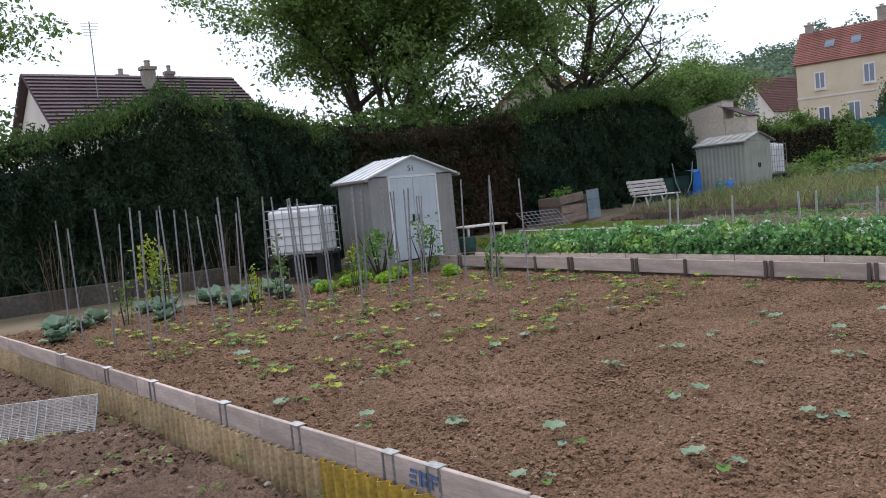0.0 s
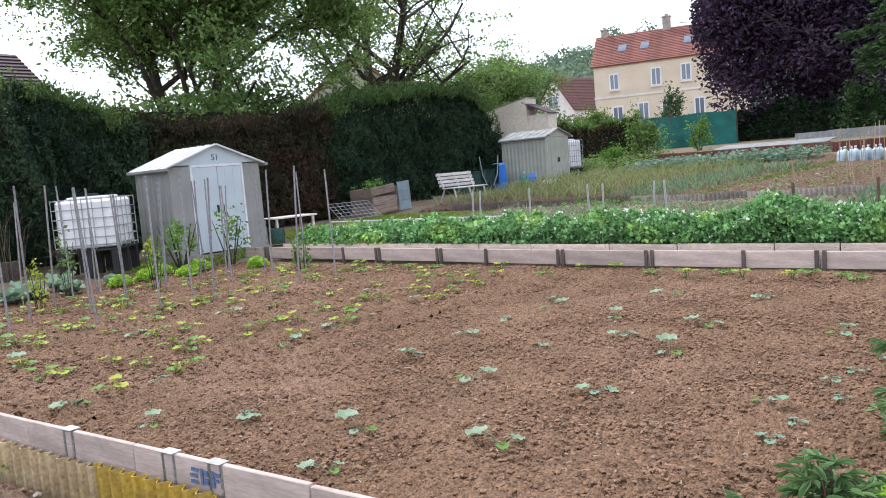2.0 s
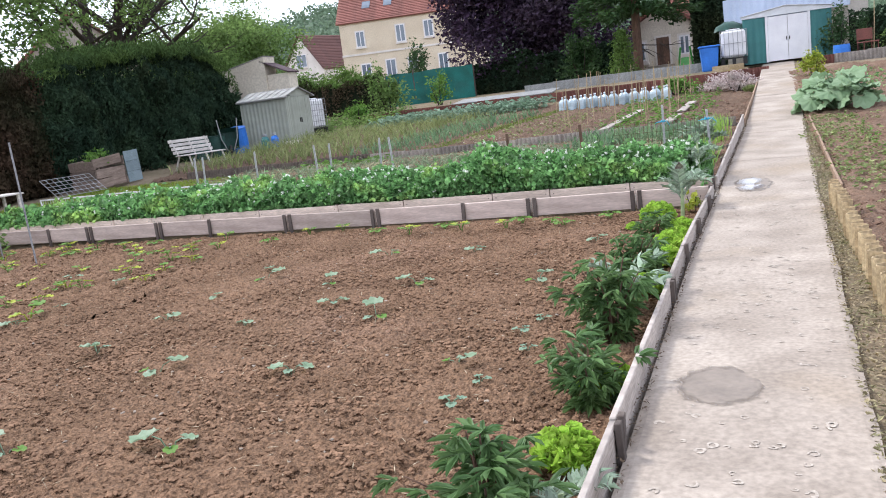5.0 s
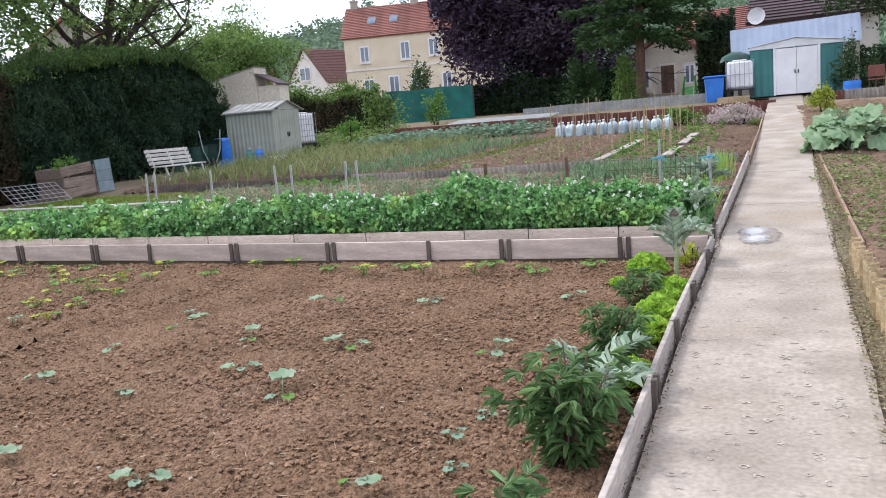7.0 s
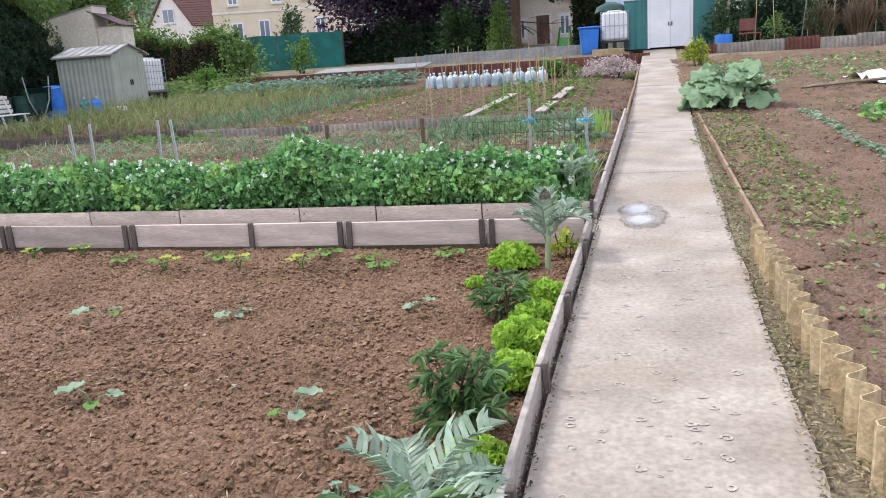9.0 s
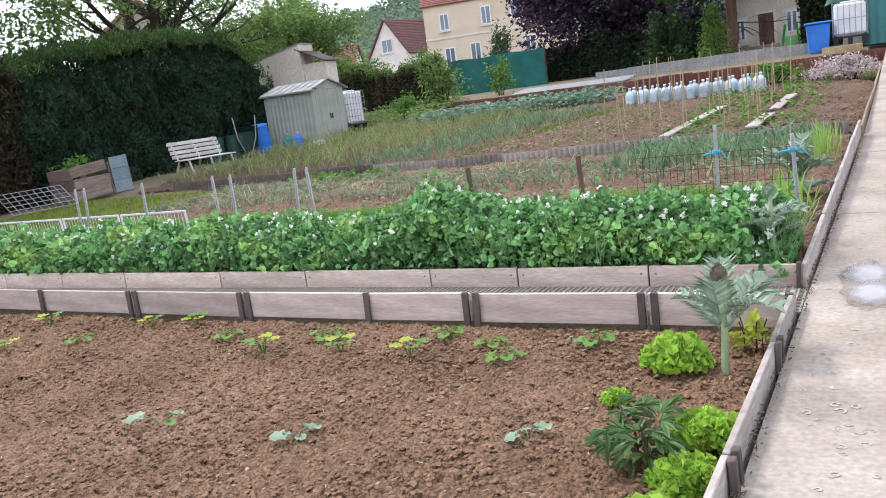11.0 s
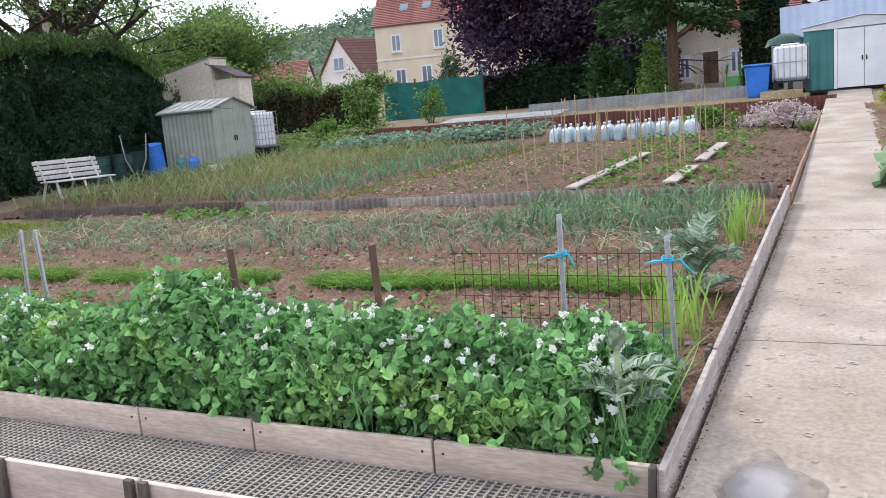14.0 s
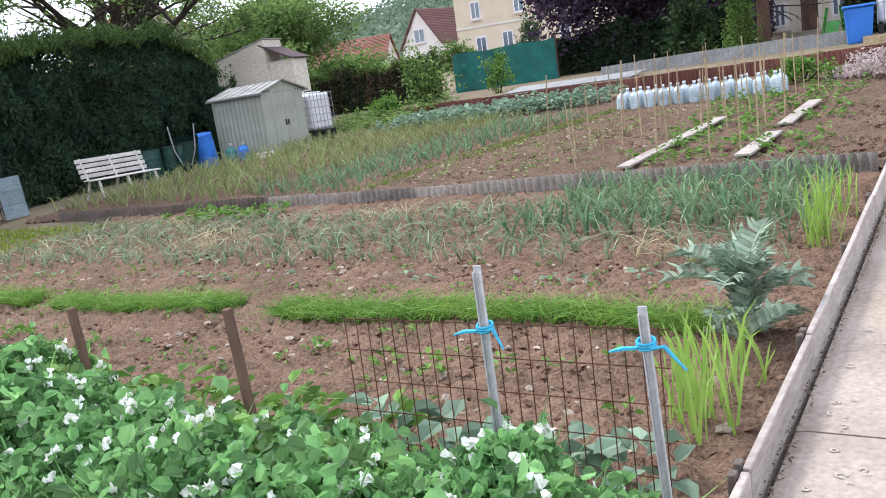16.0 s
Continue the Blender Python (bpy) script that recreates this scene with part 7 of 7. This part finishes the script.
# white mesh frames lying behind the peas
for k, (x0, ln) in enumerate(((-13.9, 2.6), (-11.25, 1.3), (-9.9, 1.35))):
    fr = thing("white_mesh_frame", pose(x0, 13.0, 0.08, 4, 0, 0), "white painted mesh frame standing behind the peas", "mesh frame", "white frames behind the peas")
    for z in (0.02, 0.3):
        part("rail", boxed(0, ln, -0.012, 0.012, z - 0.012, z + 0.012), M_WHITE, fr)
    for x in (0.012, ln - 0.012):
        part("stile", boxed(x - 0.012, x + 0.012, -0.012, 0.012, 0.033, 0.287), M_WHITE, fr)
    for q in range(1, int(ln / 0.07)):
        part("wire", boxed(0.07 * q - 0.002, 0.07 * q + 0.002, -0.002, 0.002, 0.033, 0.287), M_WHITE, fr)

# mesh tunnel lying in the front plot
tun = thing("mesh_tunnel", pose(-8.05, -0.54, -0.24, 0, 0, 60) @ Matrix.Diagonal((1, 1.6, 0.62, 1)), "grey wire mesh guard lying in the front plot", "mesh guard")
n = 26
for k in range(n):
    z = 0.012 + 0.0175 * k
    y = 0.14 * math.sin(k / (n - 1) * math.pi / 2)
    part("wire", tubed([(0, y, z), (2.3, y, z)], 0.0065, 4), M_BENCH, tun)
for k in range(36):
    x = 2.3 * k / 35
    part("rib", tubed([(x, 0, 0.0), (x, 0.07, 0.2), (x, 0.14, 0.455)], 0.0035 if k % 7 else 0.007, 4), M_BENCH if k % 7 else M_STEEL, tun)

# joint straps, and the blue painted marks, on the front border
bf = bpy.data.objects["border_front"]
for x in (-3.1, -3.45, -4.35, -5.3, -6.55, -7.6, -8.9):
    for dx in (-0.055, 0.03):
        bm = boxed(dx, dx + 0.02, -0.004, 0.0, -0.2, 0.008, 0.001)
        ob = part("strap", bm, M_STEEL, bf)
        ob.matrix_basis = pose(x, front_y(x) - 0.0165, 0.15, 0, 0, 2.9)
    part("strap", boxed(-0.055, 0.05, -0.02, 0.045, 0.004, 0.008), M_STEEL, bf).matrix_basis = pose(x, front_y(x) - 0.0165, 0.15, 0, 0, 2.9)
M_INK = mat("faded_blue_paint", (0.08, 0.14, 0.28), (0.14, 0.19, 0.3), 30, 90, 0.9, 0.1)
for k, (dx, dz, w, h) in enumerate(((0, 0.0, 0.05, 0.018), (0, 0.03, 0.05, 0.018), (0.01, 0.06, 0.05, 0.018), (0.075, 0.0, 0.018, 0.08), (0.1, 0.045, 0.03, 0.03), (0.1, 0.005, 0.03, 0.03), (0.155, 0.0, 0.018, 0.08), (0.176, 0.055, 0.04, 0.018), (0.176, 0.028, 0.03, 0.016))):
    part("paint_mark", boxed(0, w, -0.003, 0, 0, h), M_INK, bf).matrix_basis = pose(-3.4 + dx + 0.12, front_y(-3.4 + dx) - 0.0172, 0.035 + dz, 0, 0, 2.9)


# ---- path details: puddles, marks, stones ----
def pool(name, x, y, rx, ry, seed, material, label, waist=0.0, dz=0.007):
    n = 72
    v = [(0, 0, 0)]
    for k in range(n):
        a = 2 * math.pi * k / n
        r = 1 + 0.1 * math.sin(2 * a + 3 * seed) + 0.09 * math.sin(3 * a + seed) + 0.06 * math.sin(7 * a + 2 * seed) + 0.035 * math.sin(13 * a + 5 * seed) - waist * math.cos(a) ** 4
        v.append((rx * r * math.cos(a), ry * r * math.sin(a), 0))
    f = [(0, 1 + k, 1 + (k + 1) % n) for k in range(n)]
    v = [(p[0], p[1], float(path_z(y + p[1]) - path_z(y))) for p in v]
    tagged(link(name, v, f, material), label, "puddle").matrix_basis = pose(x, y, float(path_z(y)) + dz)


M_WET = mat("wet_concrete", (0.25, 0.207, 0.17), (0.19, 0.158, 0.13), 6, 30, 0.5, 0.1, grit=0.15)


def fade_out(m, start, end):
    """Lets a stain thin out unevenly towards its rim."""
    n, l = m.node_tree.nodes, m.node_tree.links
    co, off, ln, tex = n.new("ShaderNodeTexCoord"), n.new("ShaderNodeVectorMath"), n.new("ShaderNodeVectorMath"), n.new("ShaderNodeTexNoise")
    off.operation, ln.operation = "SUBTRACT", "LENGTH"
    off.inputs[1].default_value = (0.5, 0.5, 0.5)
    flat = n.new("ShaderNodeVectorMath")
    flat.operation = "MULTIPLY"
    flat.inputs[1].default_value = (1, 1, 0)
    tex.inputs["Scale"].default_value = 14.0
    l.new(co.outputs["Generated"], off.inputs[0])
    l.new(off.outputs[0], flat.inputs[0])
    l.new(flat.outputs[0], ln.inputs[0])
    l.new(co.outputs["Object"], tex.inputs["Vector"])
    total, rng_node = n.new("ShaderNodeMath"), n.new("ShaderNodeMapRange")
    total.operation = "MULTIPLY_ADD"
    total.inputs[1].default_value = 0.22
    l.new(tex.outputs["Fac"], total.inputs[0])
    l.new(ln.outputs["Value"], total.inputs[2])
    rng_node.inputs["From Min"].default_value, rng_node.inputs["From Max"].default_value = start + 0.11, end + 0.11
    rng_node.inputs["To Min"].default_value, rng_node.inputs["To Max"].default_value = 1.0, 0.0
    l.new(total.outputs[0], rng_node.inputs["Value"])
    l.new(rng_node.outputs[0], n["Principled BSDF"].inputs["Alpha"])


M_WATER = mat("shallow_water", (0.3, 0.275, 0.26), (0.24, 0.22, 0.21), 4, 20, 0.03, 0.02, grit=0.05, spec=0.6)
fade_out(M_WET, 0.37, 0.49)
fade_out(M_WATER, 0.2, 0.47)
pool("damp_patch", 0.07, 10.07, 0.25, 0.52, 1, M_WET, "damp dark patch on the concrete path", 0.22, 0.004)
pool("puddle", 0.03, 10.28, 0.15, 0.26, 2, M_WATER, "shallow puddle reflecting the sky on the path", 0.0, 0.006)
pool("puddle", 0.07, 9.86, 0.16, 0.25, 4, M_WATER, "shallow puddle reflecting the sky on the path", 0.0, 0.008)
pool("damp_patch", 0.0, 4.05, 0.2, 0.25, 3, M_WET, "damp dark patch on the concrete path", 0.1, 0.004)

M_RING = mat("pale_lime_mark", (0.425, 0.376, 0.325), (0.375, 0.327, 0.28), 20, 60, 0.9, 0.1)
V, F = [], []
for k in range(520):
    y = rng.uniform(0.5, 17) if k < 420 else rng.uniform(0.5, 9)
    x = rng.uniform(path_l(y) + 0.12, path_r(y) - 0.08)
    r1 = rng.uniform(0.008, 0.025)
    r0 = r1 * rng.uniform(0.35, 0.7)
    ex = rng.uniform(0.7, 1.3)
    base, n = len(V), 12
    arc = rng.integers(7, 13)
    for q in range(n):
        a = 2 * math.pi * q / n + k
        w = 1 + 0.12 * math.sin(3 * a + k)
        for rr in (r0, r1 * w):
            V.append((x + rr * math.cos(a), y + rr * ex * math.sin(a), float(path_z(y + rr * math.sin(a))) + 0.0035))
    for q in range(min(arc, n)):
        i, j = base + 2 * q, base + 2 * ((q + 1) % n)
        F.append((i, i + 1, j + 1, j))
tagged(link("lime_rings", V, F, M_RING), "pale ring marks scattered on the concrete path", "marks", kind="stuff")


def stones(name, n, area, size, material, label, keep=None, category="stones", sink=0.012):
    """Small uneven stones or clods strewn on the soil, joined."""
    x, y = rng.uniform(area[0], area[1], n), rng.uniform(area[2], area[3], n)
    if keep is not None:
        ok = keep(x, y)
        x, y = x[ok], y[ok]
    n = len(x)
    base = np.array([(1, 0, 0), (-1, 0, 0), (0, 1, 0), (0, -1, 0), (0, 0, 1), (0, 0, -0.6), (0.6, 0.6, 0.55), (-0.6, 0.55, 0.5), (0.55, -0.6, 0.5), (-0.6, -0.6, 0.55)])
    tri = np.array([(0, 6, 8), (6, 4, 8), (6, 7, 4), (7, 9, 4), (9, 8, 4), (2, 7, 6), (0, 2, 6), (1, 9, 7), (2, 1, 7), (3, 8, 9), (1, 3, 9), (0, 8, 3), (0, 5, 2), (2, 5, 1), (1, 5, 3), (3, 5, 0)])
    s = size * rng.uniform(0.4, 1.5, (n, 1, 1)) * rng.uniform(0.7, 1.3, (n, 10, 1)) * rng.uniform(0.7, 1.2, (n, 1, 3))
    v = base[None] * s
    a = rng.uniform(0, 2 * math.pi, n)[:, None]
    v = np.stack([v[..., 0] * np.cos(a) - v[..., 1] * np.sin(a), v[..., 0] * np.sin(a) + v[..., 1] * np.cos(a), v[..., 2] * 0.75], -1)
    v += np.stack([x, y, land(x, y) + sink], -1)[:, None, :]
    f = tri[None] + (np.arange(n) * 10)[:, None, None]
    tagged(link(name, v.reshape(-1, 3), f.reshape(-1, 3), material), label, category, kind="stuff")


M_CLOD = mat("soil_clod", (0.262, 0.158, 0.098), (0.175, 0.103, 0.062), 2, 45, 0.95, 0.5, vary=0.2, leaf=0.0001, grit=0.3)
M_CLOD_DARK = mat("damp_clod", (0.2, 0.12, 0.084), (0.135, 0.082, 0.056), 2, 45, 0.95, 0.5, vary=0.25, leaf=0.0001, grit=0.3)
M_PEBBLE = mat("pale_stone", (0.38, 0.32, 0.26), (0.28, 0.23, 0.185), 6, 40, 0.9, 0.2, vary=0.25, leaf=0.0001, grit=0.2)
stones("soil_clods", 36000, (-5.6, -0.36, 1.9, 9.45), 0.0125, M_CLOD, "loose clods of dry brown soil", lambda X, Y: in_bed(X, Y) & (X < path_l(Y) - 0.08), "clods", 0.004)
stones("soil_clods", 20000, (-13.4, -5.6, 1.6, 9.45), 0.019, M_CLOD, "loose clods of dry brown soil", in_bed, "clods")
stones("soil_clods", 8000, (-12, -0.3, 11.6, 18.0), 0.024, M_CLOD_DARK, "loose clods of damp brown soil", left_of_path, "clods")
stones("soil_clods", 9000, (-13, -0.9, -2.0, 2.0), 0.024, M_CLOD_DARK, "loose clods of damp brown soil", lambda X, Y: Y < front_y(X) - 0.12, "clods")
stones("soil_clods", 8000, (-8, -0.1, 18.2, 26.0), 0.03, M_CLOD_DARK, "loose clods of damp brown soil", left_of_path, "clods")
stones("soil_clods", 6000, (0.9, 5.0, 3.0, 17.5), 0.026, M_CLOD_DARK, "loose clods of damp brown soil", None, "clods")
stones("pebbles", 800, (-11, -0.5, 11.7, 15.2), 0.026, M_PEBBLE, "pale stones lying on the soil", left_of_path)
stones("pebbles", 900, (-8.6, -3.0, 18.4, 25.5), 0.03, M_PEBBLE, "pale stones lying on the upper plot")
stones("pebbles", 260, (-9, -0.9, -1.0, 2.0), 0.022, M_PEBBLE, "pale stones in the front plot", lambda X, Y: Y < front_y(X) - 0.12)
stones("pebbles", 260, (-8, -0.5, 2.2, 9.4), 0.01, M_PEBBLE, "small pale pebbles on the tilled soil", in_bed)
M_STRAW = mat("bleached_straw", (0.5, 0.42, 0.3), (0.38, 0.31, 0.21), 5, 40, 0.8, 0)
n = 1900
x, y = rng.uniform(-9, -0.5, n), rng.uniform(2.2, 9.4, n)
C = np.stack([x, y, land(x, y) + 0.03 + 0.012 * rng.uniform(0, 1, n)], 1)
D = rng.normal(size=(n, 3)) * np.array([1, 1, 0.15])
v, f = leaf_mesh(C, D, np.tile([0.0, 0, 1], (n, 1)) + rng.normal(size=(n, 3)) * 0.2, rng.uniform(0.02, 0.07, n), 0.004, 0.1)
tagged(link("straw_bits", v, f, M_STRAW), "bits of dry straw on the tilled soil", "straw", kind="stuff")
L_LITTER = leafmat("dry_leaf_litter", (0.3, 0.24, 0.15), (0.2, 0.19, 0.1), 0.45, 0.1, 4)
n = 7000
y = rng.uniform(1.0, 17.0, n)
x = path_r(y) + rng.uniform(-0.04, 0.24, n)
C = np.stack([x, y, land(x, y) + 0.012], 1)
v, f = cloud_leaves(C, 0.035, 0.3, 1.0, 0.35)
tagged(link("verge_litter", v, f, L_LITTER), "dry litter and small weeds along the path", "litter", kind="stuff")
n = 1600
y = rng.uniform(2.0, 17.0, n)
x = path_l(y) + rng.uniform(0.0, 0.06, n)
C = np.stack([x, y, path_z(y) + 0.012], 1)
v, f = cloud_leaves(C, 0.02, 0.4, 1.0, 0.4)
tagged(link("verge_litter", v, f, L_DRY), "dark leaf litter along the plank border", "litter", kind="stuff")

# side plot: white sheet, tractor seat, pots
tarp = thing("white_sheet", pose(4.1, 19.6, 0.42, 0, 0, 10), "crumpled white plastic sheet in the side plot", "plastic sheet")
v, f = sheet(np.linspace(0, 2.2, 26), np.linspace(0, 1.2, 16), lambda X, Y: 0.16 + 0.14 * lumps(X, Y, 0.4, 91) + 0.1 * np.sin(X * 2))
link("cloth", v, f, M_WHITE, tarp, smooth=True)
for k in range(4):
    ob = tagged(part("timber_lath", boxed(0, 1.7, -0.02, 0.02, 0, 0.025), M_CANE if k else M_POST), "loose timber lath on the soil", "lath", "laths in the side plot")
    ob.matrix_basis = pose(2.9 + 0.1 * k, 19.3 + 0.25 * k, soil_z(3, 19.5) + 0.06, 0, -4, 12 * k - 10)
pot2 = barrel(pose(2.55, 29.9, 1.2), 0.25, 0.45, M_BLUE, "blue plastic tub beside the garage", "plant_tub", "tub", False)
chair = thing("rusty_chair", pose(3.3, 29.9, 1.2, 0, 0, 20), "old rust red metal chair by the hedge", "chair")
part("seat", boxed(-0.25, 0.25, -0.22, 0.22, 0.4, 0.44, 0.01), M_CORR_RUST, chair)
part("backrest", boxed(-0.25, 0.25, 0.2, 0.23, 0.5, 0.85, 0.01), M_CORR_RUST, chair)
for sx in (-0.22, 0.22):
    for sy in (-0.2, 0.21):
        part("leg", tubed([(sx, sy, 0), (sx, sy, 0.399 if sy < 0 else 0.86)], 0.015, 5), M_CORR_RUST, chair)
slide = thing("garden_toy_frame", pose(-3.2, 41.0, 1.55), "green plastic garden play frame before the house", "play frame")
M_TOY = mat("bright_green_plastic", (0.05, 0.35, 0.05), (0.04, 0.28, 0.04), 3, 30, 0.5, 0.02)
for sx in (-0.35, 0.35):
    part("side", tubed([(sx, 0, 0), (sx * 0.6, 0.3, 1.0)], 0.05, 6), M_TOY, slide)
part("slide_bed", boxed(-0.2, 0.2, -0.7, 0.3, 0, 0.04), M_TOY, slide).matrix_basis = pose(0, 0, 0.35, 30, 0, 0)


# leafy shoots on the stakes, yellow seedlings between, a planter and poles by the garage
bean = [seedling("yellow_seedling", "small yellowing bean seedling in dry soil", "bean seedling", "yellow seedlings among the stakes",
                 [(LEAF_LIME, 0, 0.04, 0.06, 8, 0.8), (LEAF_LIME, 130, 0.035, 0.08, -10, 0.7), (LEAF_GREEN, 240, 0.04, 0.05, 5, 0.8)], L_YELLOW, 91),
        seedling("yellow_seedling", "small pale green bean seedling in dry soil", "bean seedling", "yellow seedlings among the stakes",
                 [(LEAF_GREEN, 20, 0.05, 0.1, -5, 1.0), (LEAF_LIME, 160, 0.04, 0.07, 10, 0.8), (LEAF_GREEN, 280, 0.04, 0.06, 0, 0.9)], L_YELLOW, 92)]
spots = [(x, y) for x in np.arange(-11.4, -5.4, 0.8) for y in np.arange(3.0, 9.2, 0.62)]
plant_out(bean, [p for k, p in enumerate(spots) if k % 7 not in (2, 5)], 0.16, (0.9, 1.7))
for k, (x, y, h) in enumerate(((-12.0, 3.3, 0.7), (-11.1, 4.9, 0.8), (-12.1, 5.8, 1.0), (-11.0, 6.6, 0.7), (-12.2, 7.3, 0.9), (-10.1, 8.7, 0.6), (-12.7, 4.1, 1.1))):
    shrub("tomato_plant", (x, y, -0.05), (0.35, 0.35, h), 70 + 20 * (k % 3), 0.075, (L_POTATO, L_YELLOW, L_WALNUT)[k % 3], "thin young climbing plant tied to its stake")
planter = thing("planter_box", pose(-0.9, 30.05, 1.2), "pale buff trough planter before the water tank", "planter")
part("trough", boxed(-0.5, 0.5, -0.16, 0.16, 0, 0.24, 0.012), M_FIBRO, planter)
part("earth_fill", boxed(-0.46, 0.46, -0.12, 0.12, 0.241, 0.25), M_SOIL_DARK, planter)
for k in range(9):
    x, y = 2.9 + 0.62 * k + rng.uniform(-0.2, 0.2), 31.3 + rng.uniform(-0.5, 0.6)
    ob = part("bean_pole", tubed([(0, 0, -0.2), (0.01, 0, 1.0), (0, 0, rng.uniform(1.5, 2.3))], [0.016, 0.014, 0.01], 5), M_CANE if k % 3 else M_STAKE)
    tagged(ob, "tall thin pole standing in the plot beside the garage", "pole", "poles beside the garage").matrix_basis = pose(x, y, 1.25, rng.uniform(-4, 4), rng.uniform(-5, 5), 0)
for k, (x, y, h) in enumerate(((3.3, 31.6, 1.3), (4.4, 31.9, 1.0), (5.3, 31.2, 1.5))):
    shrub("shrub", (x, y, 1.25), (0.9, 0.7, h), 420, 0.1, (L_SPRUCE, L_WALNUT)[k % 2], "leafy climbing plants among poles beside the garage")
aerial = thing("roof_aerial", pose(-36.0, 10.2, 7.4), "thin television aerial above the dark roof", "aerial")
part("mast", tubed([(0, 0, -0.6), (0, 0, 2.6)], 0.025, 5), M_STEEL, aerial)
for k in range(5):
    part("rod", tubed([(-0.1, -0.35 + 0.03 * k, 2.5 - 0.12 * k), (0.1, 0.35 - 0.03 * k, 2.5 - 0.12 * k)], 0.012, 4), M_STEEL, aerial)
